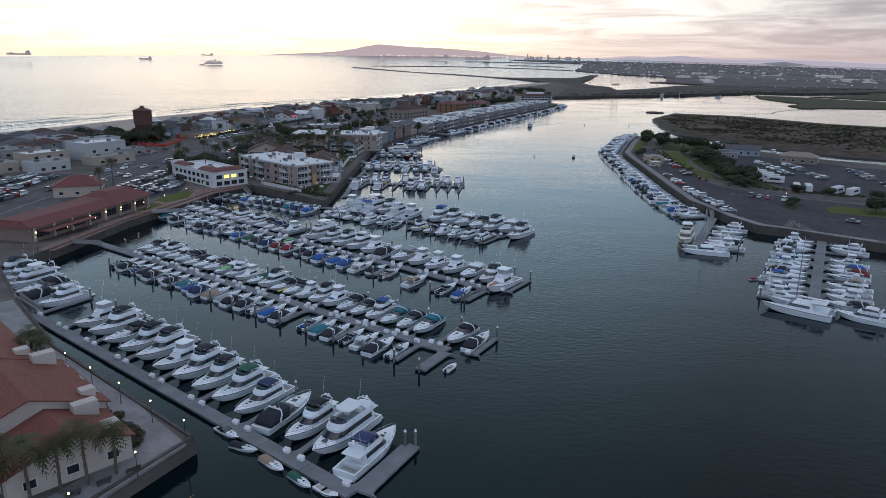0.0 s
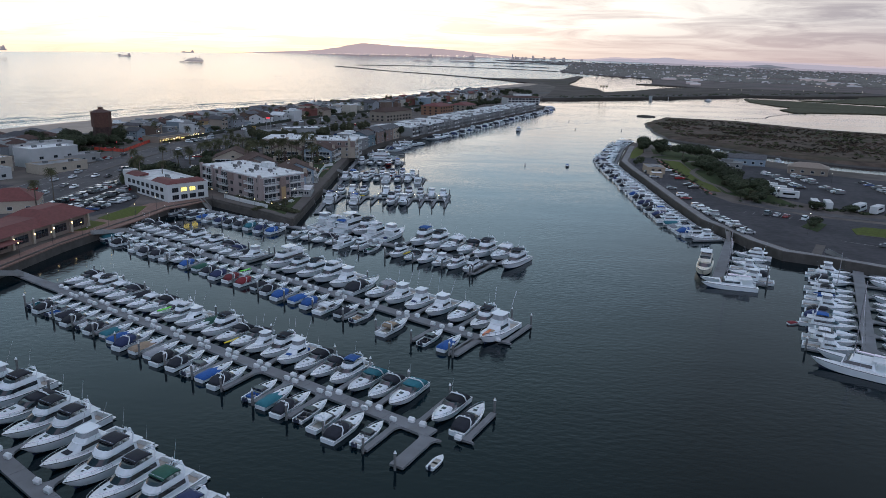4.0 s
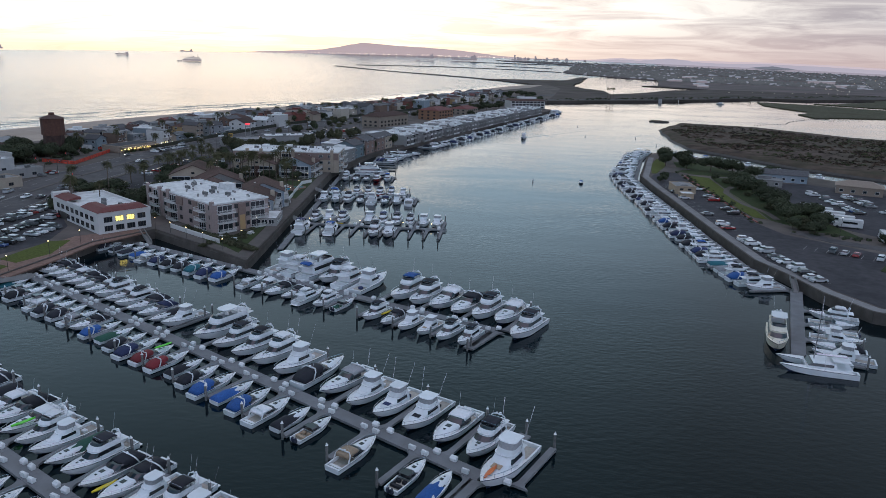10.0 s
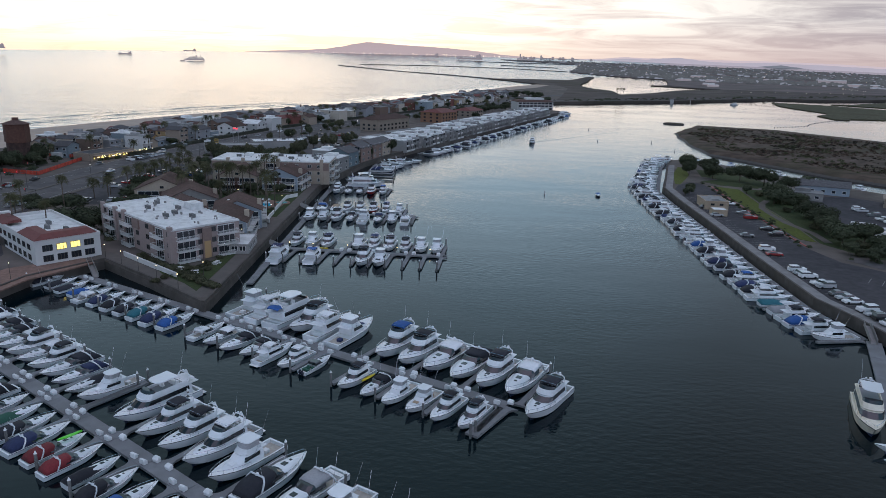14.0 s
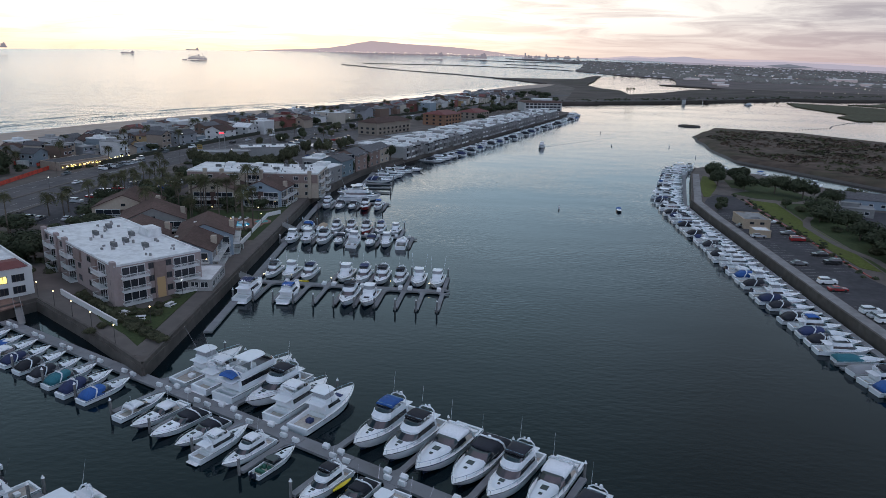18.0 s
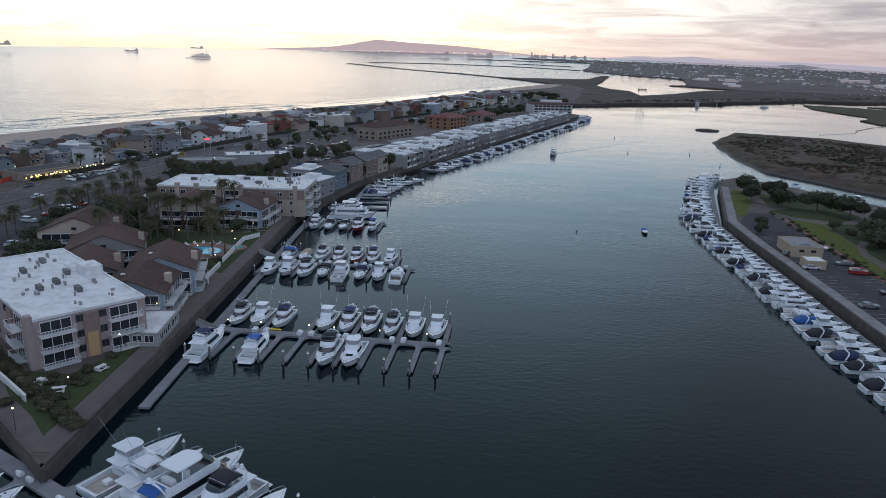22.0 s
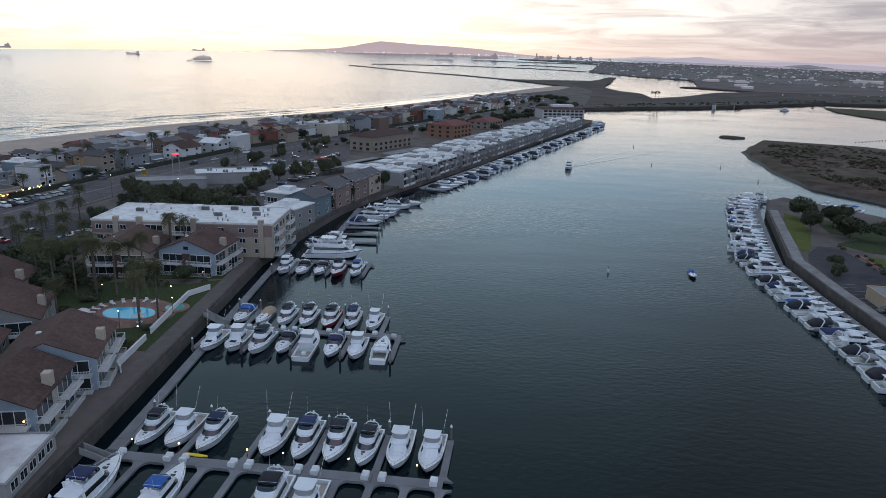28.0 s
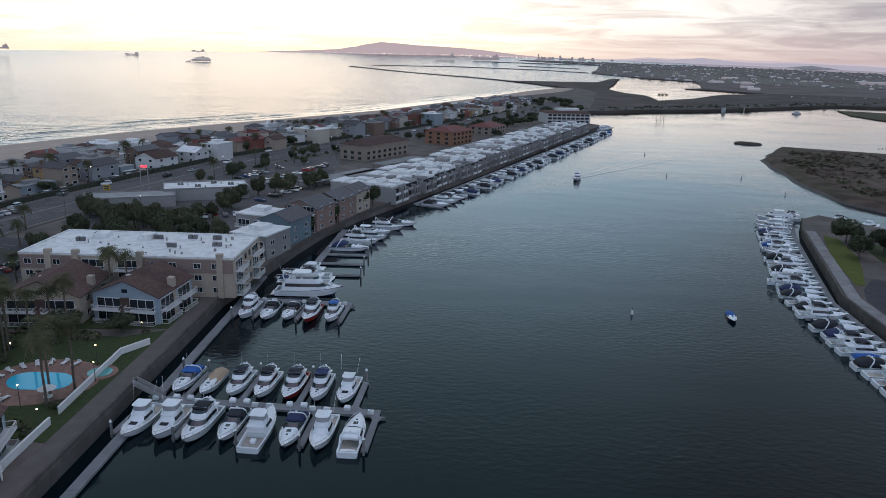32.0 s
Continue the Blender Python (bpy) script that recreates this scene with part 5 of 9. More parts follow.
def balcony(parent, x, y, z, turn, w, depth=1.6):
    key = ("bal", round(w, 1), depth)
    if key not in PLANK:
        bm = bmesh.new()
        tbox(bm, -w / 2, w / 2, -depth, 0, -0.15, 0)
        PLANK[key] = to_mesh("balcony", bm, WHITEP)
        bm = bmesh.new()
        for z0, z1 in ((0.95, 1.05), (0.1, 0.18)):
            tbox(bm, -w / 2, w / 2, -depth, -depth + 0.06, z0, z1)
            tbox(bm, -w / 2, -w / 2 + 0.06, -depth, 0, z0, z1)
            tbox(bm, w / 2 - 0.06, w / 2, -depth, 0, z0, z1)
        k = int(w / 0.22)
        for i in range(k + 1):
            xx = -w / 2 + (w - 0.05) * i / k
            tbox(bm, xx, xx + 0.05, -depth + 0.01, -depth + 0.05, 0.18, 0.95)
        PLANK[key + (1,)] = to_mesh("railing", bm, WHITEP)
        PLANK[key + (2,)] = to_mesh("glass_door", box_bm(-w / 2 + 0.4, w / 2 - 0.4, -0.03, 0.02, 0.02, 2.15), WINDOW)
        bm = bmesh.new()
        for i in range(4):
            xx = -w / 2 + 0.36 + (w - 0.82) * i / 3
            tbox(bm, xx, xx + 0.1, -0.07, 0.0, 0.02, 2.2)
        tbox(bm, -w / 2 + 0.35, w / 2 - 0.35, -0.08, 0.01, 2.12, 2.3)
        PLANK[key + (3,)] = to_mesh("door_frame", bm, WHITEP)
    b = part("balcony", PLANK[key], None, parent, m=pose(x, y, z, 0, 0, turn))
    part("railing", PLANK[key + (1,)], None, b)
    part("glass_door", PLANK[key + (2,)], None, b)
    part("door_frame", PLANK[key + (3,)], None, b)


# white-roofed apartment house beside the basin
AX = unit((-94.2, 303), (-63.9, 274.5))
AM = pose(-75.0, 298.2, GL, 0, 0, math.degrees(math.atan2(AX[1], AX[0])))
apt = flat_block("apartment_building", AM, 42, 19, 8.6, PINKS, WHITER, "pink-beige three-storey apartment building with a flat white roof", parapet=0.35)
# long apartment house by the seawall
apt2 = flat_block("apartment_building", pose(-69.8, 405.5, GL, 0, 0, 0), 48, 21, 9.0, TANS, WHITER, "long tan three-storey apartment building with a flat white roof", parapet=0.35)
office = flat_block("office_building", pose(-105.5, 290.2, GL, 0, 0, math.degrees(math.atan2(AX[1], AX[0]))), 35, 15.5, 5.6, WHITEP, WHITER, "white two-storey office building with red roof panels", parapet=0.8)


def roof_units(parent, pts, z):
    """Rooftop air-conditioning sets."""
    if "ac" not in PLANK:
        bm = bmesh.new()
        tbox(bm, -1.0, -0.1, -0.45, 0.45, 0, 0.95)
        tbox(bm, 0.1, 1.0, -0.45, 0.45, 0, 0.95)
        tbox(bm, -1.1, 1.1, -0.2, 0.2, 0, 0.25)
        PLANK["ac"] = to_mesh("air_conditioner", bm, material("air_conditioner_metal", (0.13, 0.13, 0.13), 0.7, vary=0.2))
        bm = bmesh.new()
        tube(bm, [(0, 0, 0), (0, 0, 0.8)], 0.18, n=6)
        PLANK["vent"] = to_mesh("roof_vent", bm, GREYS)
    for i, (x, y) in enumerate(pts):
        part("air_conditioner", PLANK["ac"], None, parent, m=pose(x, y, z, 0, 0, 0))
        part("roof_vent", PLANK["vent"], None, parent, m=pose(x + 2.6, y - 1.5, z))


# apartment A: bays, balconies and windows on the two sides that show
roof_units(apt, ((-13, 3), (-8, -2), (-2, 4), (5, -3), (10, 2), (3, 0.5)), 8.66)
part("stair_tower", soft_box(-3, 2.6, 6, 9.3, 8.6, 10.6, 0.05, l=0.9), WHITER, apt)
part("roof_curb", soft_box(-8, -3, 5.4, 8.6, 8.6, 9.3, 0.05, r=1.2), WHITER, apt)
vr = random.Random(3)
for bld, hw, hd, hz, cnt in ((apt, 18, 7, 8.66, 22), (apt2, 21, 8, 9.06, 18)):
    for k in range(cnt):
        part("roof_vent", PLANK["vent"], None, bld, m=pose(vr.uniform(-hw, hw), vr.uniform(-hd, hd), hz) @ Matrix.Diagonal((vr.uniform(0.6, 2.2), vr.uniform(0.6, 2.2), vr.uniform(0.3, 1.0), 1)))
for z in (0.3, 3.1, 5.9):
    for x in (-14.5, -3.5):
        balcony(apt, x, -9.5, z, 0, 5.2)
    for x in (-19, -9, 1.5):
        window(apt, x, -9.53, z + 0.9, 0, 1.6, 1.3)
    balcony(apt, 14.5, -9.5, z, 0, 4.6)
    for y in (-5.6, 5.6):
        balcony(apt, 21, y, z, 90, 5.6)
    for y in (-1.7, 1.9):
        window(apt, 21.03, y, z + 0.9, 90, 1.5, 1.3, pane=WINDOW)
    window(apt, 19.2, -9.53, z + 0.9, 0, 1.4, 1.3)
    window(apt, 7.5, -9.53, z + 0.9, 0, 1.8, 1.3)
part("upper_siding", soft_box(9.5, 12, -9.9, -9.4, 3, 8.2, 0.04), MAUVE, apt, "mauve upper siding panel")
part("upper_siding", soft_box(-1, 3, -9.9, -9.4, 5.8, 8.2, 0.04), MAUVE, apt)
for x in (-20.4, -12, -6.4, 20.4):
    part("chimney", soft_box(x - 0.7, x + 0.7, -10.0, -9.0, 0, 9.6, 0.05), PINKS, apt)
part("entrance", box_bm(20.9, 21.3, -1.3, 1.3, 0, 8.0), MAUVE, apt)
# lamplight of the entrance put into the panel's warm base colour
part("lit_doorway", soft_box(21.25, 21.38, -0.9, 0.9, 0.1, 4.6, 0.03), material("lamplight_tint_wall", (0.42, 0.27, 0.13), 0.8), apt, "entrance wall panel painted warm as if lamplit")

# apartment C
roof_units(apt2, ((-14, 6), (-16, 1), (1, 5), (7, -2), (15, 6), (17, 0), (9, 6)), 9.06)
for x in (-13, -2):
    part("roof_hatch", soft_box(x - 1.8, x + 1.8, 3.5, 7, 9, 10.3, 0.05, l=0.8), WHITER, apt2)
part("upper_siding", soft_box(4, 23.9, -10.75, -10.3, 5.7, 8.7, 0.05), MAUVE, apt2, "brown mansard band")
part("upper_siding", soft_box(-23.9, -12, -10.75, -10.3, 5.7, 8.7, 0.05), MAUVE, apt2, "brown mansard band")
for z in (0.3, 3.1, 5.9):
    for x in (-7.5, 0.5):
        balcony(apt2, x, -10.5, z, 0, 5.6)
    for x in (-22, -19, -15.5, 6.5, 10.5, 16, 20):
        window(apt2, x, -10.53 if z < 5 else -10.78, z + 0.8, 0, 1.7, 1.3, fr=WHITEP)
    for y in (-6.5, 6.2):
        balcony(apt2, 24, y, z, 90, 5.6)
    for y in (-1.5, 1.6):
        window(apt2, 24.03, y, z + 0.8, 90, 1.4, 1.3)
for x in (-17.4, -11.2, 3.2, 21):
    part("chimney", soft_box(x - 0.7, x + 0.7, -11.0, -9.8, 0, 10.2, 0.05), TANS, apt2)

# office with red roof panels
for z in (0.7, 3.3):
    face_windows(office, 35, 15.5, "s", z, 8, 2.2, 1.5, 2.5, div=2)
    face_windows(office, 35, 15.5, "e", z, 4, 2.4, 1.6, 1.2, div=2, lit=(1, 2) if z > 3 else ())
bm = bmesh.new()
tbox(bm, -16.5, -5.5, -8.0, -3.5, 6.4, 7.2, 0, 0, 2.6, 0)
part("red_roof", bm, REDR, office, "red sloping roof panel")
bm = bmesh.new()
tbox(bm, 5.5, 18.0, -8.0, -3.2, 6.4, 7.4, 0, 2.2, 2.6, 0)
tbox(bm, 13.2, 18.0, -3.2, 7.0, 6.4, 7.4, 0, 2.6, 0, 1)
part("red_roof", bm, REDR, office, "red sloping roof panel")
part("parapet_tower", soft_box(-17.6, -15.5, -8.1, -3, 5.6, 7.6, 0.05), WHITEP, office)
roof_units(office, ((-2, 2), (3, 0), (8, 3)), 5.66)
# dark panel on the wall stands in for shade inside an opening
part("arcade", box_bm(-12, -7, -7.9, -7.6, 0, 2.4), BRONZE, office, "dark panel standing for the shaded ground-floor opening")


def house(m, w, d, h, wall, roof, label, style="gable", axis="y", group="", front="s", sides="e", big=True, wins=2, pitch=0.42):
    """A detached house with windows on the named sides, balconies on its front when big."""
    ob = thing("house", m, label, "house", group)
    rise = (w if axis == "y" else d) / 2 * pitch
    bm = bmesh.new()
    if style == "gable":
        gable_walls(bm, w, d, 0, h, rise, axis)
        part("wall", bm, wall, ob)
        bm = bmesh.new()
        gable_roof(bm, w, d, h, rise, 0.5, axis)
        part("roof", bm, roof, ob)
    elif style == "hip":
        tbox(bm, -w / 2, w / 2, -d / 2, d / 2, 0, h)
        part("wall", bm, wall, ob)
        bm = bmesh.new()
        k = min(w, d) / 2
        tbox(bm, -w / 2 - 0.5, w / 2 + 0.5, -d / 2 - 0.5, d / 2 + 0.5, h, h + rise, k, k, k, k)
        part("roof", bm, roof, ob)
    else:
        tbox(bm, -w / 2, w / 2, -d / 2, d / 2, 0, h)
        part("wall", bm, wall, ob)
        bm = bmesh.new()
        tbox(bm, -w / 2 - 0.15, w / 2 + 0.15, -d / 2 - 0.15, d / 2 + 0.15, h, h + 0.35)
        tbox(bm, -w / 4, w / 6, -d / 8, d / 4, h + 0.35, h + 1.6)
        part("roof", bm, roof, ob)
    fl = max(1, round(h / 2.9))
    for k in range(fl):
        z = k * 2.85 + 0.9
        for s in front + sides:
            span, n = (w if s in "sn" else d), wins
            for i in range(n):
                u = -span / 2 + span * (i + 0.5) / n
                x, y, t = {"s": (u, -d / 2, 0), "n": (-u, d / 2, 180), "e": (w / 2, u, 90), "w": (-w / 2, -u, -90)}[s]
                if big and s in front:
                    balcony(ob, x, y, z - 0.85, t, span / n * 0.85)
                elif big:
                    window(ob, x, y, z, t, 1.7, 1.3, fr=WHITEP)
                else:
                    part("window", small_window(), None, ob, m=pose(x, y, z, 0, 0, t))
    return ob


def small_window():
    if "sw" not in PLANK:
        bm = bmesh.new()
        tbox(bm, -0.8, 0.8, -0.05, 0.03, 0, 1.3)
        tbox(bm, -0.68, 0.68, -0.08, -0.04, 0.12, 1.18, mi=1)
        PLANK["sw"] = to_mesh("window", bm, [WHITEP, WINDOW])
    return PLANK["sw"]


# townhouses round the pool
G2 = "townhouses by the pool"
for x, y, w, d, h, wall, t, lab in ((-61.0, 384, 14, 14, 5.9, BLUES, -6, "pale blue two-storey townhouse with a brown shingle gable roof"), (-78, 382, 15, 15, 5.9, TANS, 4, "beige two-storey townhouse with a brown shingle gable roof"),
                                    (-62, 322, 14, 15, 5.6, BLUES, 14, "blue-grey townhouse with a brown gable roof and white balconies"), (-61, 306, 13, 14, 5.6, BLUES, 8, "blue-grey townhouse with brown roof beside the seawall"),
                                    (-82, 336, 17, 15, 5.6, GREYS, 20, "grey two-storey townhouse with a brown shingle roof"), (-96, 352, 18, 15, 5.6, TANS, 10, "tan two-storey townhouse with a brown shingle roof"),
                                    (-78, 318, 14, 13, 5.4, GREYS, 20, "grey townhouse behind palms with a brown roof")):
    ob = house(pose(x - 0.8, y + 1.4, GL, 0, 0, t), w, d, h, wall, SHING, lab, group=G2, front="se" if x > -64 else "s", sides="" if x > -64 else "e", wins=2)
    part("gable_window", box_bm(-0.6, 0.6, -d / 2 - 0.06, -d / 2 + 0.05, h + 0.4, h + 1.2), WINDOW, ob)
    part("entry_panel", box_bm(-0.9, 0.9, -d / 2 - 0.5, -d / 2 + 0.05, 0, h - 0.6), SHING, ob, "brown shingled centre bay")
    part("chimney", soft_box(w / 2 - 1.2, w / 2 + 0.1, -1, 0.3, 0, h + 2.2, 0.05), TANS, ob)
    part("skylight", soft_box(-3.2, -2.4, -1, -0.2, h + 1.9, h + 2.15, 0.03), WHITEP, ob)
    part("porch_roof", soft_box(-1.2, 1.2, -d / 2 - 1.6, -d / 2, 2.6, 3.3, 0.04, b=1.2), SHING, ob)
# low clubhouse
club = flat_block("clubhouse", pose(-54.4, 294, GL, 0, 0, 4), 7.5, 12, 2.4, GREYS, WHITER, "low grey clubhouse with a flat pale roof", parapet=0.25)
face_windows(club, 7.5, 12, "e", 0.8, 5, 1.7, 1.4, 0.6, fr=WHITEP)
face_windows(club, 7.5, 12, "s", 0.8, 3, 1.7, 1.4, 0.6, fr=WHITEP)
# small houses towards the terrace
G3 = "houses beside the terrace"
TEAL = material("teal_siding", (0.125, 0.17, 0.19), 0.85, grain=(1.5, 0.06))
ROSE = material("rose_brown_shingle_wall", (0.23, 0.155, 0.13), 0.9, vary=0.1, grain=(1.5, 0.12))
for x, y, w, d, h, wall, st, lab in ((-50, 432, 11, 12, 6.5, GREYS, "flat", "grey house with a flat pale roof"), (-47, 448, 10, 12, 7.0, TEAL, "gable", "teal house with steep gables and white trim"), (-56, 455, 11, 11, 6.5, GREYS, "flat", "grey house with a flat roof"),
                                     (-43, 464, 11, 12, 7.5, ROSE, "gable", "rose-brown three-storey house with gables"), (-38, 478, 10, 12, 7.5, ROSE, "gable", "rose-brown three-storey house with gables"), (-34, 491, 9, 11, 7.5, TANS, "gable", "tan three-storey house with gables")):
    house(pose(x, y, GL, 0, 0, -18), w, d, h, wall, WHITER if st == "flat" else SHINGG, lab, st, group=G3, sides="e", wins=2)

# terraced houses along the channel
G4 = "terraced houses on the channel"
NT = 25
for i in range(NT):
    p = lerp((-20, 504), (106, 809), (i + 0.5) / NT)
    rnd = random.Random(i)
    c = along(p, QD, 0, QN, -9.5 + rnd.uniform(-1.2, 0.6))
    h = 5.5 + rnd.choice((0, 0.3, 0.6, 0.9))
    ob = thing("terraced_house", pose(c[0], c[1], GL - 0.6, 0, 0, math.degrees(math.atan2(QN[1], QN[0]))), "grey stucco terraced house with pale patched flat roof by water", "house", G4)
    wd = 12.4
    part("wall", box_bm(-19, 7.5, -wd / 2, wd / 2, 0, h), GREYS, ob)
    pick = lambda: rnd.choice((WHITER, WHITER, WHITER, TARR))
    for a0, a1, b0, b1, dz in ((-19.1, -13.8, -wd / 2 + 0.1, wd / 2 - 2.0, 0.5), (-12.6, -7.2, -wd / 2 + 0.1, 0.4, 0.4), (-13.1, -6.0, 0.9, wd / 2 - 0.1, 0.8), (-5.2, 1.2, -wd / 2 + 0.1, wd / 2 - 0.7, 0.9), (2.0, 7.8, -wd / 2 + 0.1, -0.6, 0.5), (1.6, 7.8, 0.4, wd / 2 - 0.4, 1.1)):
        bm = bmesh.new()
        tbox(bm, a0 + rnd.uniform(-0.2, 0.8), a1 + rnd.uniform(-0.6, 0), b0, b1, h, h + dz * rnd.uniform(0.6, 1.4), 0, 0.3, 0, 0)
        part("roof", bm, pick(), ob)
    part("roof_box", soft_box(-4 + rnd.uniform(-3, 3), 0, -2.5, 1.8, h + 0.5, h + 2.0, 0.05), GREYS if i % 2 else WHITER, ob)
    part("chimney", soft_box(5.4, 6.4, wd / 2 - 1.4, wd / 2 - 0.3, 0.5, h + 2.0, 0.04), GREYS, ob)
    for k in range(2):
        part("glass_front", box_bm(7.44, 7.58, -wd / 2 + 1.0, wd / 2 - 1.2, 0.5 + k * 2.8, 2.6 + k * 2.8), WINDOW, ob)
        part("deck", soft_box(7.5, 9.3 - 0.6 * k, -wd / 2 + 0.5 + (2.0 if k == 1 and i % 2 else 0), wd / 2 - 0.5, 0.1 + k * 2.8, 0.35 + k * 2.8, 0.03), GREYS, ob)
        part("railing", box_bm(9.15 - 0.6 * k, 9.25 - 0.6 * k, -wd / 2 + 0.6, wd / 2 - 0.6, 0.35 + k * 2.8, 1.25 + k * 2.8), GREYS if i % 3 else WHITEP, ob)
    for s_ in (-wd / 2 - 0.1, -0.2):
        part("party_wall", soft_box(7.4, 9.6, s_, s_ + 0.4, 0, h - 0.6, 0.04), GREYS, ob)
# end block
WALLS0 = material("dim_white_stucco", (0.42, 0.41, 0.40), 0.8, grain=(0.4, 0.05))
endb = flat_block("waterfront_building", pose(96, 880, GL, 0, 0, 12), 40, 22, 8.5, WALLS0, TARR, "white three-storey waterfront building with a brown roof", parapet=0)
part("roof_cap", box_bm(-20.5, 20.5, -11.5, 11.5, 8.5, 10.3, 3, 3, 3, 3), SHING, endb)
part("penthouse", soft_box(-8, 12, -4, 5, 10.5, 12.5, 0.1), WHITEP, endb)
for k in range(3):
    face_windows(endb, 40, 22, "s", 0.6 + 2.8 * k, 9, 3.4, 1.8, 1.0)
    face_windows(endb, 40, 22, "e", 0.6 + 2.8 * k, 5, 3.4, 1.8, 1.0)
# buildings between the highway and the terrace
MOTEL = material("motel_stucco", (0.26, 0.21, 0.165), 0.9, grain=(1.5, 0.07), dirt=(0.1, (0.2, 0.16, 0.13), 0.5))
OCHRE = material("ochre_stucco", (0.24, 0.125, 0.075), 0.9, grain=(1.5, 0.07))
for nm, x, y, t, w, d, h, wall, roof, lab in (("motel", -42, 630, 60, 40, 16, 8.0, MOTEL, SHING, "long tan three-storey motel with a brown hip roof"), ("motel", -3, 702, 60, 26, 20, 8.4, OCHRE, REDR, "ochre three-storey motel with a red-brown hip roof"), ("shop_building", 24, 770, 63, 26, 18, 5.5, MOTEL, REDR, "low tan building with a dull red hip roof")):
    ob = thing(nm, pose(x, y, GL, 0, 0, t), lab, "building")
    part("wall", box_bm(-w / 2, w / 2, -d / 2, d / 2, 0, h), wall, ob)
    part("roof", box_bm(-w / 2 - 0.7, w / 2 + 0.7, -d / 2 - 0.7, d / 2 + 0.7, h, h + 2.6, 6, 6, d / 2, d / 2), roof, ob)
    for k in range(int(h / 2.7)):
        face_windows(ob, w, d, "s", 0.7 + 2.7 * k, int(w / 5), 2.2, 1.4, 1)
        face_windows(ob, w, d, "w", 0.7 + 2.7 * k, 3, 2.0, 1.4, 1)
        face_windows(ob, w, d, "e", 0.7 + 2.7 * k, 3, 2.0, 1.4, 1)
for x, y, L in ((-48, 548, 46), (-32, 566, 46), (-26, 598, 36)):
    ob = thing("carport", pose(x, y, GL, 0, 0, 60), "long dark flat carport roof on posts", "carport")
    part("roof", soft_box(-L / 2, L / 2, -4, 4, 2.6, 2.9, 0.04), TARR, ob)
    for k in range(6):
        part("post", box_bm(-L / 2 + 1 + k * (L - 2) / 5 - 0.1, -L / 2 + 1 + k * (L - 2) / 5 + 0.1, 3.4, 3.6, 0, 2.6), GREYS, ob)
shop = flat_block("shop_building", pose(-92, 508, GL, 0, 0, 22), 30, 15, 4.2, GREYS, WHITER, "low shop building with a patched pale flat roof")
roof_units(shop, ((-9, 2), (-3, -3), (3, 3), (9, -1)), 4.26)
flat_block("shop_building", pose(-112, 488, GL, 0, 0, 22), 30, 12, 3.6, GREYS, TARR, "low grey shop building with a dark flat roof")

# white blocks inland, tower, hoarding
G5 = "white blocks by the beach"
for x, y, w, d, h, t, wl, rf in ((-183, 352, 22, 14, 8.2, 60, WALLS0, WHITER), (-190, 369, 16, 12, 8.2, 60, WALLS0, TARR), (-170, 336, 22, 10, 3.6, 60, TANS, TARR), (-197, 326, 20, 12, 6.0, 60, TANS, WHITER), (-186, 310, 16, 11, 4.2, 60, WALLS0, TARR), (-215, 332, 16, 12, 6.5, 60, GREYS, TARR), (-206, 300, 20, 12, 4.2, 60, TANS, TARR), (-174, 362, 18, 9, 3.6, 60, GREYS, TARR), (-202, 262, 20, 12, 4, 60, GREYS, TARR), (-222, 385, 16, 12, 6.5, 60, WALLS0, TARR), (-224, 310, 14, 10, 5, 60, WALLS0, WHITER)):
    ob = flat_block("white_building", pose(x, y, GL, 0, 0, t), w, d, h, wl, rf, {WALLS0: "white", TANS: "cream", GREYS: "grey"}[wl] + " flat-roofed commercial block near the beach", group=G5)
    for k in range(max(1, int(h / 3))):
        face_windows(ob, w, d, "s", 0.9 + 2.9 * k, 3, 1.8, 1.2, 1)
        face_windows(ob, w, d, "e", 0.9 + 2.9 * k, 2, 1.8, 1.2, 1)
    roof_units(ob, ((-w / 5, 1.5), (w / 4, -1.5)), h + 0.06)
WOODB = material("brown_wood_cladding", (0.105, 0.048, 0.034), 0.9, grain=(1.0, 0.2))
tower = thing("water_tower", pose(-190, 424, GL), "tall brown wooden water-tower house with a pyramid roof", "tower")
bm = bmesh.new()
ring = lambda r, z, n=8: [bm.verts.new((r * math.cos(2 * math.pi * (k + 0.5) / n), r * math.sin(2 * math.pi * (k + 0.5) / n), z)) for k in range(n)]
a, b = ring(5.0, 0), ring(4.7, 10.6)
for p, q in ((a, b),):
    for k in range(8):
        bm.faces.new((p[k], p[(k + 1) % 8], q[(k + 1) % 8], q[k]))
part("tower_base", bm, material("dark_wood_base", (0.055, 0.030, 0.024), 0.9, grain=(0.8, 0.4)), tower)
bm = bmesh.new()
a, b = ring(5.25, 10.5), ring(5.25, 18.6)
for k in range(8):
    bm.faces.new((a[k], a[(k + 1) % 8], b[(k + 1) % 8], b[k]))
bm.faces.new(a[::-1])
bm.faces.new(b)
part("tank_house", bm, WOODB, tower)
bm = bmesh.new()
a, b = ring(6.1, 18.6), ring(1.2, 20.2)
for k in range(8):
    bm.faces.new((a[k], a[(k + 1) % 8], b[(k + 1) % 8], b[k]))
bm.faces.new(a[::-1])
part("roof", bm, SHING, tower)
part("cupola", soft_box(-1.0, 1.0, -1.0, 1.0, 20.0, 21.3, 0.1), WOODB, tower)
ORF = material("orange_fence_mesh", (0.48, 0.055, 0.03), 0.8, grain=(0.6, 0.35))
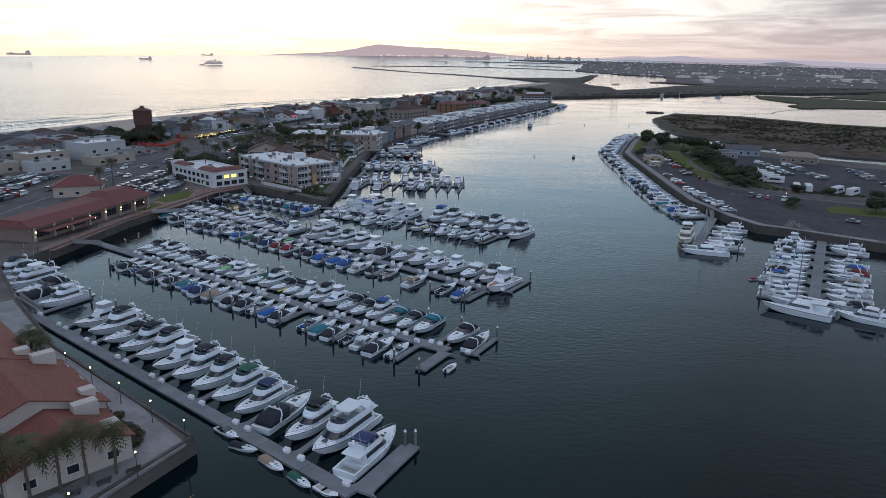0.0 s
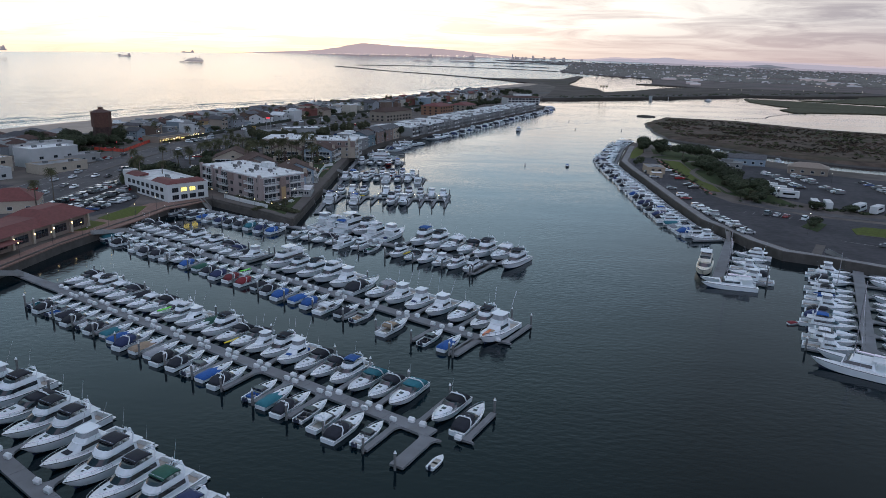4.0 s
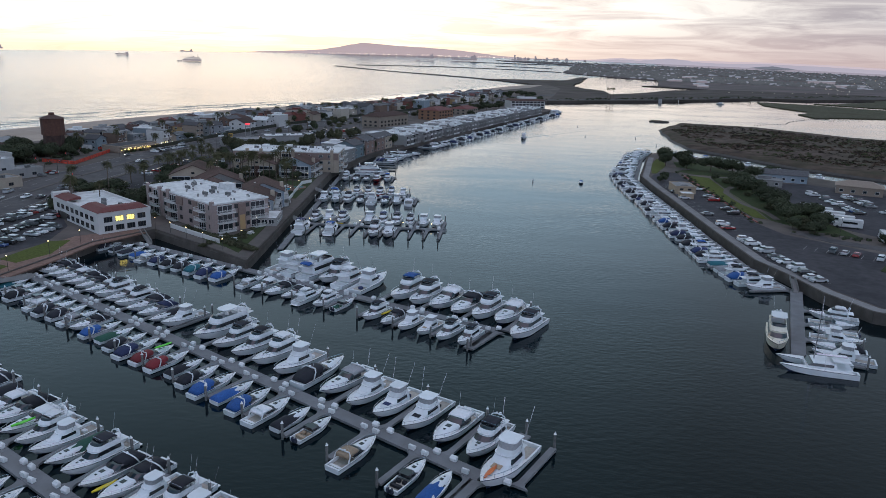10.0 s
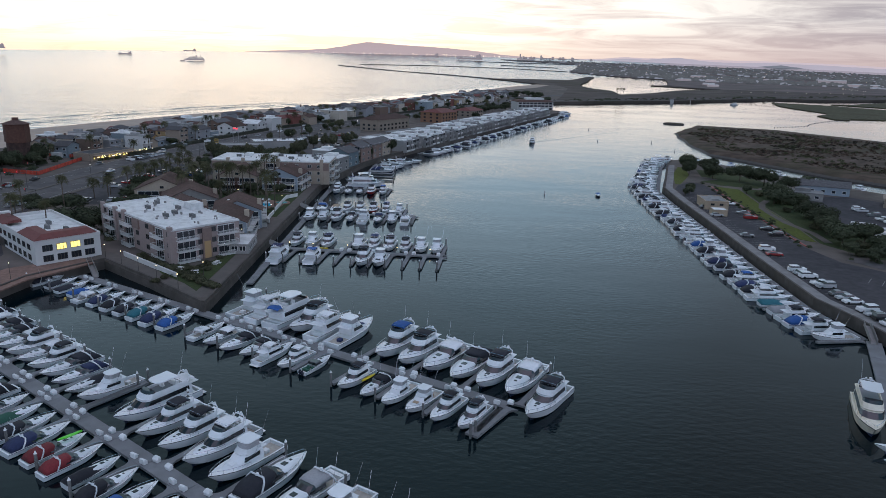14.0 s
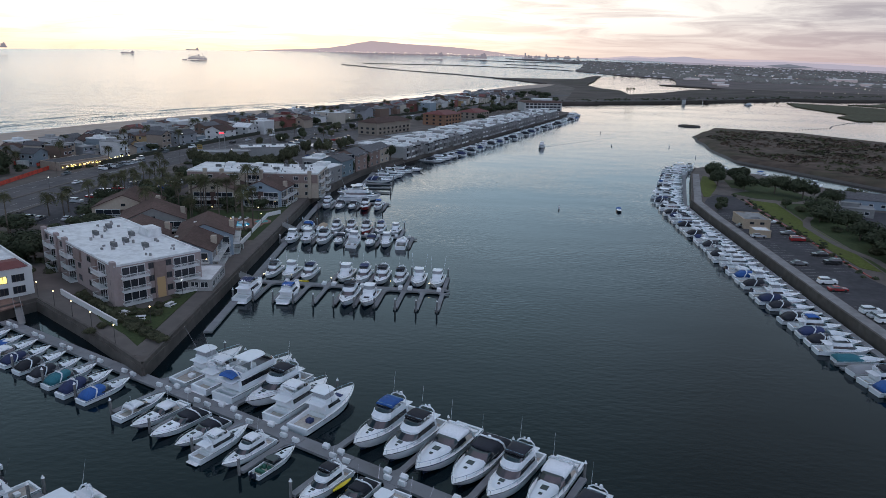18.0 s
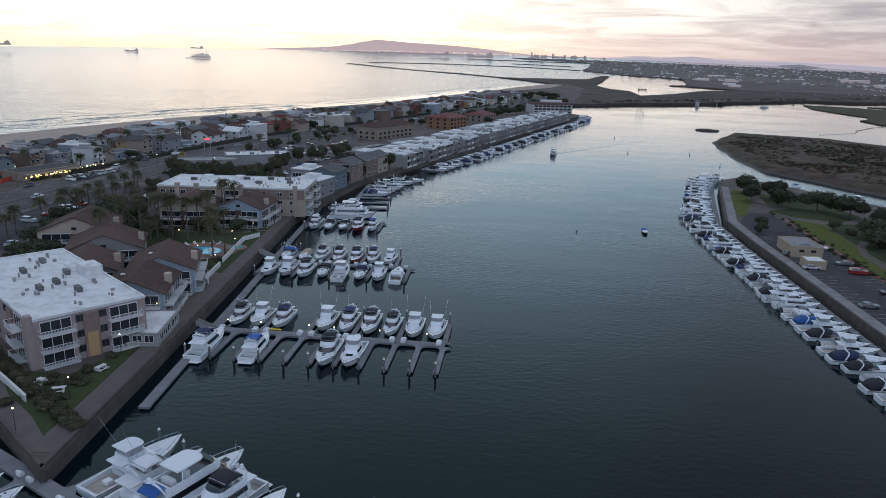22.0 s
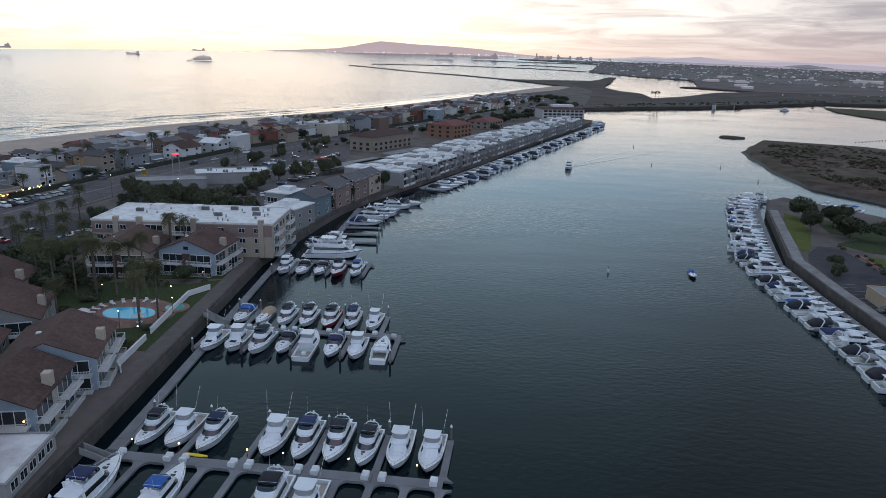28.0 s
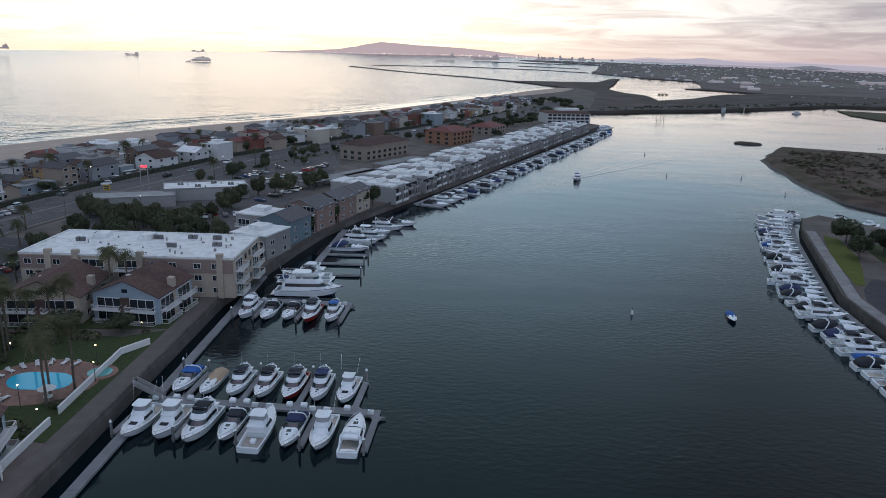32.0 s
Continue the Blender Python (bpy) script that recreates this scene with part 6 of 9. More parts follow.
for a, b in (((-186, 404), (-168, 399)), ((-168, 399), (-172, 448)), ((-172, 448), (-196, 452))):
    ob = thing("site_fence", Matrix.Identity(4), "orange-red mesh fence round a building site", "fence", "site fences")
    n = 6
    for k in range(n):
        p, q = lerp(a, b, k / n), lerp(a, b, (k + 1) / n)
        d = unit(p, q)
        part("fence_panel", box_bm(-0.04, 0.04, 0.1, math.dist(p, q) - 0.1, 0.1, 1.7), ORF, ob, m=pose(p[0], p[1], GL, 0, 0, heading(d)))
# restaurant with the long red roof
rest = thing("restaurant", pose(-121, 212, GL, 0, 0, heading((0.22, 0.975))), "long tan restaurant with a dull red roof on the quay", "building")
part("wall", box_bm(-7, 7, -26, 26, 0, 4.2), material("brown_stucco", (0.21, 0.155, 0.125), 0.9, grain=(1.5, 0.1)), rest)
for k in range(8):
    part("pilaster", soft_box(6.9, 7.5, -25.4 + k * 7.2, -24.6 + k * 7.2, 0, 4.2, 0.04), TANS, rest)
bm = bmesh.new()
tbox(bm, -8, 8, -27, 12, 4.2, 6.0, 4, 4, 1, 1)
tbox(bm, -8.5, 8.5, 6, 27.5, 4.4, 7.6, 6, 6, 6, 6)
part("roof", bm, REDR, rest)
for k in range(7):
    window(rest, 7.03, -22 + k * 7.2, 1.0, 90, 5.0, 2.2, div=3)
    part("wall_lantern", soft_box(7.5, 7.75, -25.1 + k * 7.2, -24.85 + k * 7.2, 2.6, 3.0, 0.03), LAMPW, rest)
part("terrace_cover", soft_box(7, 11, -24, -4, 2.9, 3.1, 0.03), REDR, rest)
house(pose(-143, 256, GL, 0, 0, 20), 16, 12, 4, TANS, REDR, "small tan building with a red hip roof by the car park", "hip", sides="e", big=False, wins=3)
# red-tiled waterside building at the near corner
PX = unit((-75, 118), (-37.4, 82.1))
PT = math.degrees(math.atan2(PX[1], PX[0]))
PN = (-PX[1], PX[0])
CREAM = material("cream_stucco", (0.50, 0.43, 0.37), 0.9, grain=(1.2, 0.06), dirt=(0.1, (0.36, 0.30, 0.26), 0.5))
for s, o, w, d, h, ax, lab in ((11, -18, 22, 16, 5.8, "x", "cream waterside building with a broad red clay tile roof"), (31, -16.5, 18.5, 19, 4.6, "x", "cream gabled wing with a red clay tile roof"), (44.8, -14.8, 9.6, 14.6, 3.4, "x", "cream single-storey wing with red clay tiles"), (16, -38, 40, 20, 5.4, "x", "cream building block with red clay tile roof")):
    c = along((-75, 118), PX, s, PN, o)
    ob = house(pose(c[0], c[1], GL, 0, 0, PT), w, d, h, CREAM, TILER, lab, "gable", ax, "red-tiled buildings", front="n", sides="e", big=False, wins=3, pitch=0.36)
    part("chimney", soft_box(-w / 2 + 1, -w / 2 + 2.6, d / 2 - 4.4, d / 2 - 1.2, h, h + 2.9, 0.06), CREAM, ob)
    part("dormer", soft_box(w / 2 - 3.2, w / 2 - 1.6, d / 2 - 2.6, d / 2 - 0.6, h, h + 1.7, 0.05), CREAM, ob, "small cream roof dormer")
    for k in range(3):
        part("skylight", soft_box(-2 + k * 1.3, -1.0 + k * 1.3, -d / 4 - 0.8, -d / 4 + 0.8, h + d * 0.09 - 0.2, h + d * 0.09 + 0.30, 0.03), WINDOW, ob)

# ---- roads, paving, lawns ----
PCH = [(-150, -100), (-151, 200), (-152, 306), (-152, 360), (-148, 410), (-141, 455), (-131, 500), (-118, 550), (-102, 605), (-75, 665), (-30, 757), (20, 865), (82, 1010), (120, 1150), (250, 1290)]
ribbon("road", PCH, 27, GL - 0.5, GL + 0.03, ASPH, "wide grey asphalt highway with turn lanes", "road")
for off, dash in ((-13, 0), (-6.6, 1), (-0.3, 0), (0.3, 0), (6.6, 1), (13, 0)):
    bm = bmesh.new()
    for p, q in zip(PCH[1:-3], PCH[2:-3]):
        d = unit(p, q)
        n = (-d[1], d[0])
        L = math.dist(p, q)
        s = 0.0
        while s < L:
            e = min(L, s + (3.5 if dash else L))
            a, b = along(p, d, s, n, off), along(p, d, e, n, off)
            quad(bm, [(*along(a, n, -0.1), GL + 0.05), (*along(b, n, -0.1), GL + 0.05), (*along(b, n, 0.1), GL + 0.05), (*along(a, n, 0.1), GL + 0.05)])
            s += 10.0 if dash else L
    bmesh.ops.recalc_face_normals(bm, faces=bm.faces[:])
    if sum(f.normal.z for f in bm.faces) < 0:
        bmesh.ops.reverse_faces(bm, faces=bm.faces[:])
    tagged(part("lane_marking", bm, PAINTW), "faded white lane marking on the highway", "road marking", kind="structure")
slab("parking_lot", [(-137, 240), (-118, 240), (-108, 262), (-112, 282), (-124, 300), (-137, 340), (-138, 300)], GL - 0.5, GL + 0.02, ASPHD, "dark asphalt car park behind the restaurant", "car park")
slab("parking_lot_inland", [(-168, 225), (-200, 240), (-192, 300), (-168, 300)], GL - 0.5, GL + 0.02, ASPHD, "dark asphalt car park inland", "car park")
slab("parking_lot_apartments", [(-136, 345), (-110, 345), (-101, 362), (-100, 420), (-120, 440), (-130, 440), (-134, 410)], GL - 0.5, GL + 0.02, ASPHD, "asphalt car park beside the apartments", "car park")
slab("parking_lot_shops", [(-122, 460), (-96, 445), (-66, 452), (-60, 500), (-52, 540), (-60, 640), (-88, 600), (-112, 520)], GL - 0.5, GL + 0.02, ASPH, "asphalt car park round the shops", "car park")
# promenade along the seawall and round the basin
PROM = [(-51.6, 253), (-51.3, 330), (-51.3, 397), (-47.6, 421), (-44, 443), (-40, 463), (-33, 485)]
ribbon("promenade", PROM, 3.8, GL - 0.4, GL + 0.05, WALKM, "weathered concrete promenade on the seawall", "pavement")
ribbon("promenade_basin", [(-51.5, 254.2), (-69.5, 270.2), (-87.5, 284.7)], 4.2, GL - 0.4, GL + 0.07, WALKM, "pale concrete walk beside the basin", "pavement")
ribbon("garden_path", [(-51.5, 262), (-56, 262.5), (-61, 266), (-66, 271)], 2.2, GL - 0.3, GL + 0.09, WALKM, "curved pale garden path", "path")
slab("lawn_point", [(-53.6, 257), (-53.6, 290), (-60, 276), (-72, 277), (-66, 269), (-58, 262)], GL - 0.3, GL + 0.12, LAWN, "dark lawn on the point below the apartments", "lawn")
slab("lawn_pool", [(-53.2, 333), (-53.2, 375), (-60, 371), (-84, 371), (-90, 345), (-70, 336)], GL - 0.3, GL + 0.09, LAWN, "lawn round the swimming pool", "lawn")
slab("lawn_apartments", [(-53.2, 376), (-53.2, 394), (-94, 394), (-94, 372)], GL - 0.3, GL + 0.10, LAWN, "dark lawn below the long apartments", "lawn")
slab("plaza", [(-112, 226), (-101, 229), (-97, 246), (-94.5, 262), (-86, 277), (-92, 281), (-104, 270), (-109, 250)], GL - 0.3, GL + 0.05, BRICKP, "brick-paved plaza on the quay with planters", "pavement")
slab("lawn_plaza", [(-111, 246), (-105, 243), (-101, 252), (-103, 266), (-108, 264)], GL - 0.3, GL + 0.08, LAWNB, "bright small lawn on the plaza", "lawn")
slab("lawn_plaza_south", [(-114, 227), (-107, 230), (-105, 240), (-112, 243)], GL - 0.3, GL + 0.08, LAWNB, "bright lawn beside the restaurant", "lawn")
ribbon("promenade_south", [(-112, 178), (-108.5, 214), (-101.5, 246)], 4.5, GL - 0.3, GL + 0.06, BRICKP, "brick walk along the quay", "pavement")
ribbon("promenade_corner", [(-99, 136), (-76.3, 110.8), (-52, 90.6), (-41.6, 81.6), (-49.6, 64.5)], 6.0, GL - 0.3, GL + 0.06, material("pale_promenade", (0.25, 0.24, 0.235), 0.9, grain=(0.4, 0.12), dirt=(0.3, (0.14, 0.13, 0.125), 0.7), spec=0.12), "wide pale promenade at the corner with lamps", "pavement")
# low capping walls on the seawalls
for i, (p, q) in enumerate(zip(QUAY, QUAY[1:])):
    d = unit(p, q)
    n = (-d[1], d[0])
    L = math.dist(p, q)
    bm = box_bm(-0.35, 0.12, 0, L, -1.0, 0.32)
    tagged(part("seawall", bm, CONC, m=pose(p[0] + n[0] * 0.1, p[1] + n[1] * 0.1, GL, 0, 0, heading(d))), "weathered brown-grey concrete seawall cap", "seawall", kind="structure")
    if 1 <= i < 15:
        k = max(1, int(L / 4))
        tagged(part("seawall_face", box_bm(-0.1, 0.25, 0.02, L - 0.02, -GL - 1, -0.4), CONC, m=pose(p[0] - n[0] * 0.02, p[1] - n[1] * 0.02, GL, 0, 0, heading(d))), "dark stained concrete seawall face", "seawall", kind="structure")
for p, q in zip(EAST[1:16], EAST[2:17]):
    d = unit(p, q)
    L = math.dist(p, q)
    tagged(part("seawall_east", box_bm(-0.15, 0.4, 0, L, -GR - 1, 0.5), CONC, m=pose(p[0], p[1], GR, 0, 0, heading(d))), "brown-grey concrete seawall of the park", "seawall", kind="structure")
# pool
pool = thing("swimming_pool", pose(-64.6, 351.5, GL), "turquoise kidney-shaped pool in a red-brown paved deck", "swimming pool")
bm = bmesh.new()
prism(bm, [(9.5 * math.cos(a), 8.6 * math.sin(a)) for a in np.linspace(0, 2 * math.pi, 28, endpoint=False)], 0.02, 0.12)
part("pool_deck", bm, BRICKP, pool)
bm = bmesh.new()
prism(bm, [((4.6 + 1.0 * math.cos(2 * a + 0.6)) * math.cos(a), (4.2 + 1.0 * math.cos(2 * a)) * math.sin(a)) for a in np.linspace(0, 2 * math.pi, 30, endpoint=False)], 0.1, 0.16)
part("pool_water", bm, POOLW, pool, "clear turquoise pool water")
bm = bmesh.new()
prism(bm, [(8.2 + 2.9 * math.cos(a), 3.6 + 2.9 * math.sin(a)) for a in np.linspace(0, 2 * math.pi, 20, endpoint=False)], 0.1, 0.34)
part("spa_rim", bm, BRICKP, pool)
bm = bmesh.new()
prism(bm, [(8.2 + 2.0 * math.cos(a), 3.6 + 2.0 * math.sin(a)) for a in np.linspace(0, 2 * math.pi, 20, endpoint=False)], 0.3, 0.37)
part("spa_water", bm, material("spa_water", (0.08, 0.30, 0.28), 0.1), pool)
for k in range(12):
    an = radians(70 + k * 17)
    x, y = -64.6 + 7.6 * math.cos(an), 351.5 + 7.0 * math.sin(an)
    m = pose(x, y, GL + 0.12, 0, 0, math.degrees(an) + 90)
    if k == 0:
        lounger = thing("sun_lounger", m, "white sun lounger on the pool deck", "sun lounger", "loungers round the pool")
        part("bed", soft_box(-0.35, 0.35, -0.5, 1.0, 0.28, 0.38, 0.03), WHITEP, lounger)
        part("backrest", soft_box(-0.35, 0.35, -1.0, -0.5, 0.3, 0.75, 0.03, b=0.35), WHITEP, lounger)
        for lx, ly in ((-0.3, -0.8), (0.3, -0.8), (-0.3, 0.9), (0.3, 0.9)):
            part("leg", box_bm(lx - 0.03, lx + 0.03, ly - 0.03, ly + 0.03, 0, 0.3), WHITEP, lounger)
    else:
        copy_thing(lounger, m)
for x, y in ((-71.5, 346.5), (-59.5, 345.0), (-70.0, 343.5)):
    ob = thing("sunshade", pose(x, y, GL + 0.12), "closed white sunshade over a round table", "sunshade", "sunshades by the pool")
    part("pole", box_bm(-0.04, 0.04, -0.04, 0.04, 0, 2.5), WHITEP, ob)
    bm = bmesh.new()
    tube(bm, [(0, 0, 2.1), (0, 0, 2.7)], 1.4, 0.1, n=10)
    part("canopy", bm, WHITEP, ob)
    bm = bmesh.new()
    tube(bm, [(0, 0, 0.7), (0, 0, 0.78)], 0.7, n=10)
    part("table_top", bm, WHITEP, ob)
# white garden walls
for a, b in (((-53.4, 368), (-56.5, 363)), ((-56.5, 363), (-55.6, 341)), ((-55.2, 338), (-54.9, 326)), ((-54.9, 326), (-53.4, 324)), ((-81.5, 283.5), (-61.5, 266.3))):
    d = unit(a, b)
    ob = thing("garden_wall", pose(a[0], a[1], GL, 0, 0, heading(d)), "white-painted garden wall beside the promenade", "wall", "white garden walls")
    L = math.dist(a, b)
    part("wall_panel", soft_box(-0.12, 0.12, 0, L, 0, 1.2, 0.02), WHITEP, ob)
    part("coping", soft_box(-0.2, 0.2, 0, L, 1.2, 1.3, 0.02), WHITEP, ob)
# east bank
slab("parking_lot_park", [(102, 225.5), (97.5, 238), (95.5, 250), (92.6, 263), (94.2, 295), (97.2, 345), (99.2, 382), (101.8, 408), (106, 417), (113, 426), (119, 423), (117.5, 395), (113.5, 360), (111.2, 333), (110.6, 312), (113, 296), (132, 273), (150, 263), (190, 242), (250, 215), (200, 186), (152, 189), (127, 206)], GR - 0.4, GR + 0.02, ASPHD, "dark asphalt car park along the park seawall", "car park")
slab("parking_lot_boats", [(138, 305), (136, 340), (146, 375), (152, 398), (172, 398), (204, 362), (262, 330), (250, 244), (190, 262), (150, 284)], GR - 0.4, GR + 0.03, ASPHD, "dark asphalt boat-trailer park", "car park")
ribbon("service_road", [(118, 300), (126, 287), (140, 276), (165, 264), (200, 248), (240, 228)], 6.0, GR - 0.3, GR + 0.07, ASPH, "paler asphalt service road behind the car park", "road")
ribbon("promenade_east", [(126.5, 204), (107.3, 219), (99.8, 224.5), (95.6, 236.5), (93.9, 250.3), (91, 263.3), (92.4, 295), (95.4, 345), (97.4, 382), (99.9, 410), (106.2, 429), (112.7, 449), (123, 480.5)], 3.0, GR - 0.3, GR + 0.06, MATS["pale_promenade"], "pale concrete promenade on the park seawall", "pavement")
RKERB = material("red_kerb_paint", (0.30, 0.05, 0.04), 0.8, grain=(1.0, 0.2), dirt=(0.5, (0.3, 0.27, 0.25), 0.7))
slab("park_lawn", [(122.5, 416), (119.5, 399), (118, 379), (115.5, 350), (113.8, 322), (117.5, 318), (122, 345), (125, 375), (130.5, 410)], GR - 0.3, GR + 0.10, LAWNB, "long mown park lawn", "lawn")
ribbon("red_kerb", [(120.6, 416), (118.1, 395), (116.4, 375), (114.2, 350), (112.2, 325), (111.6, 312)], 0.5, GR - 0.2, GR + 0.17, RKERB, "kerb with faded red paint beside the lawn", "kerb")
ribbon("lawn_kerb", [(117, 317), (121.7, 345), (124.6, 375), (130, 411)], 1.5, GR - 0.3, GR + 0.08, WALKM, "pale concrete path beside the lawn", "path")
slab("park_lawn_tip", [(115.5, 453), (124.5, 475), (127, 470), (121, 447), (115.5, 435), (108, 420), (106, 421), (110.5, 437)], GR - 0.3, GR + 0.10, LAWNB, "bright green lawn at the tip of the park", "lawn")
# tree shade given by the darker grass colour
slab("park_lawn_back", [(121, 430), (126, 444), (131, 466), (142, 462), (150, 440), (152, 424), (140, 414), (126, 420)], GR - 0.3, GR + 0.05, LAWN, "lawn coloured darker for shade under trees at the tip", "lawn")
slab("park_terrace", [(111, 427), (119, 441), (127, 443), (131, 436), (122, 431), (118, 425)], GR - 0.3, GR + 0.08, WALKM, "pale paved picnic terrace", "pavement")
ribbon("park_path", [(119, 441), (122, 452), (126, 462), (125, 476)], 2.2, GR - 0.3, GR + 0.09, WALKM, "winding pale concrete park path", "path")
ribbon("park_path_long", [(121, 318), (122.5, 330), (120.5, 345), (121.5, 358), (123, 370), (127, 379), (132, 386)], 2.4, GR - 0.3, GR + 0.12, WALKM, "winding pale concrete park path", "path")
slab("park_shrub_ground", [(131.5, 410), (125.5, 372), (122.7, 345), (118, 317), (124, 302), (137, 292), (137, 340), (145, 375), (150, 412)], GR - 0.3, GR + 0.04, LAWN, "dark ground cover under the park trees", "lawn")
slab("park_island", [(120, 256), (129, 266), (131, 260), (122, 249)], GR - 0.3, GR + 0.12, LAWN, "planted island in the car park", "lawn")
slab("park_island_long", [(133, 246), (136, 254), (142, 257), (160, 250), (200, 230), (197, 222), (165, 233), (146, 239)], GR - 0.3, GR + 0.12, LAWNB, "long green island in the car park", "lawn")
ribbon("island_kerb", [(133, 245.5), (146, 238.5), (165, 232.5), (197, 221.5)], 0.6, GR - 0.2, GR + 0.2, WALKM, "pale kerb round the green island", "kerb")
slab("ramp_pad", [(106, 222), (108.2, 220.6), (115, 231), (112.8, 232.4)], GR - 0.3, GR + 0.09, WALKM, "pale concrete pad at the head of the gangway", "pavement")
# median of the highway
ribbon("highway_median", [(-152, 330), (-151.8, 362), (-147.8, 410), (-144, 435)], 1.4, GL - 0.2, GL + 0.2, WALKM, "raised pale concrete median on the highway", "kerb")
ribbon("highway_kerb", [(-137.5, 308), (-137.5, 345), (-133.8, 410), (-126, 457), (-116.5, 500)], 1.6, GL - 0.2, GL + 0.16, WALKM, "pale concrete pavement beside the highway", "pavement")
# causeway road with its bridge far off
ribbon("far_road", [(130, 1050), (240, 1110), (343, 1175), (520, 1300), (700, 1380), (1000, 1500), (1250, 1750)], 16, 2.5, 3.1, ASPH, "causeway road across the lagoon", "road")

# ---- beach houses ----
WALLS = [material("house_wall_" + n, c, 0.9, vary=0.12, grain=(1.5, 0.07)) for n, c in (("white", (0.54, 0.52, 0.505)), ("cream", (0.42, 0.365, 0.305)), ("grey", (0.23, 0.23, 0.24)), ("tan", (0.30, 0.235, 0.185)), ("yellow", (0.36, 0.24, 0.12)), ("red", (0.20, 0.07, 0.055)), ("blue", (0.21, 0.245, 0.27)), ("brown", (0.16, 0.105, 0.08)))]
WNAME = ("white", "cream", "grey", "tan", "yellow-ochre", "red", "pale blue", "brown")
hr = random.Random(5)


def pch_at(y):
    for p, q in zip(PCH, PCH[1:]):
        if p[1] <= y <= q[1]:
            return lerp(p, q, (y - p[1]) / (q[1] - p[1])), unit(p, q)
    return PCH[-1], (0, 1)


def dune_x(y):
    for p, q in zip(DUNE, DUNE[1:]):
        if p[1] <= y <= q[1]:
            return lerp(p, q, (y - p[1]) / (q[1] - p[1]))[0]
    return DUNE[-1][0]


KNOWN = []
for x, yy, w, dd, h, k, st, rf, t in ((-181, 552, 9, 9, 6, 0, "hip", SHING, -20), (-163, 530, 11, 10, 5.6, 4, "hip", SHING, -20), (-150, 540, 9, 15, 6, 2, "gable", SHINGG, -18), (-158, 507, 16, 6, 3, 6, "flat", TARR, 70), (-187, 520, 9, 9, 7.5, 0, "hip", SHINGG, -20), (-174, 560, 10, 10, 5, 2, "gable", SHINGG, 60), (-176, 598, 15, 10, 7.2, 0, "flat", WHITER, -20), (-165, 608, 14, 10, 7, 0, "flat", WHITER, -20), (-150, 585, 8, 14, 6.5, 7, "gable", SHINGG, -20), (-137, 570, 12, 14, 5.5, 0, "gable", SHING, -20), (-128, 592, 11, 10, 5.5, 0, "gable", WHITER, -20)) + ((-131, 618, 9, 10, 8, 5, "flat", SHING, -20), (-120, 604, 10, 12, 8.2, 0, "flat", WHITER, -20), (-112, 640, 8, 12, 6.5, 5, "gable", REDR, -20), (-119, 634, 8, 12, 6, 3, "gable", REDR, -20), (-102, 648, 8, 12, 6, 3, "gable", SHING, -20), (-116, 655, 14, 10, 8.5, 1, "flat", REDR, -25), (-97, 672, 11, 10, 6, 0, "flat", TARR, -25), (-88, 684, 18, 12, 8.5, 1, "flat", WHITER, -25), (-68, 722, 12, 12, 8.4, 2, "gable", SHINGG, -25), (-57, 738, 12, 14, 8.4, 7, "flat", TARR, -25), (-19, 824, 13, 13, 9, 6, "flat", WHITER, -25)):
    KNOWN.append((x, yy))
    house(pose(x, yy, GL, 0, 0, t), w, dd, h, WALLS[k], rf, WNAME[k] + " beach house with a " + {"gable": "gabled", "hip": "hipped", "flat": "flat"}[st] + " roof", st, "y" if dd > w else "x", "beach houses", front="s", sides="e" if yy < 600 else "", big=False, wins=2 if yy < 600 else 1)


def beach_house(c, turn, w, d, h, k, st, rf, near):
    """A narrow beach house with a stepped upper floor or deck, glass to the front and a chimney."""
    ob = house(pose(c[0], c[1], GL, 0, 0, turn), w, d, h, WALLS[k], rf, WNAME[k] + " beach house with a " + {"gable": "gabled", "hip": "hipped", "flat": "flat"}[st] + " roof", st, hr.choice("xyy"), "beach houses", front="", sides="", big=False)
    e = hr.random()
    if e < 0.4:
        lw = hr.choice((-1, 1)) * w * 0.2
        part("lower_wing", soft_box(lw - w * 0.3, lw + w * 0.3, -d / 2 - hr.uniform(2, 4), -d / 2, 0, min(h - 0.6, hr.choice((2.7, 3.0, 5.2))), 0.05), WALLS[hr.choice((k, k, 2, 0))], ob)
    elif e < 0.6:
        part("deck", soft_box(-w * 0.42, w * 0.42, -d / 2 - 1.8, -d / 2, h * 0.5 - 0.2, h * 0.5, 0.03), WHITEP, ob)
    if e > 0.5 and c[1] < 720:
        part("chimney", soft_box(w * 0.3, w * 0.3 + 0.9, -0.5, 0.5, 0, h + hr.uniform(1.4, 2.6), 0.04), WALLS[hr.choice((1, 2, 7))], ob)
    if near:
        fl = max(1, round(h / 2.9))
        for q in range(fl):
            z = q * 2.8 + 0.8
            for x in (-w * 0.25, w * 0.25):
                part("window", small_window(), None, ob, m=pose(x, -d / 2 - (0.0 if e >= 0.4 else 0.02), z, 0, 0, 0) @ Matrix.Diagonal((hr.uniform(0.8, 1.5), 1, hr.uniform(0.8, 1.1), 1)))
            part("window", small_window(), None, ob, m=pose(w / 2, hr.uniform(-2, 2), z, 0, 0, 90))
    return ob


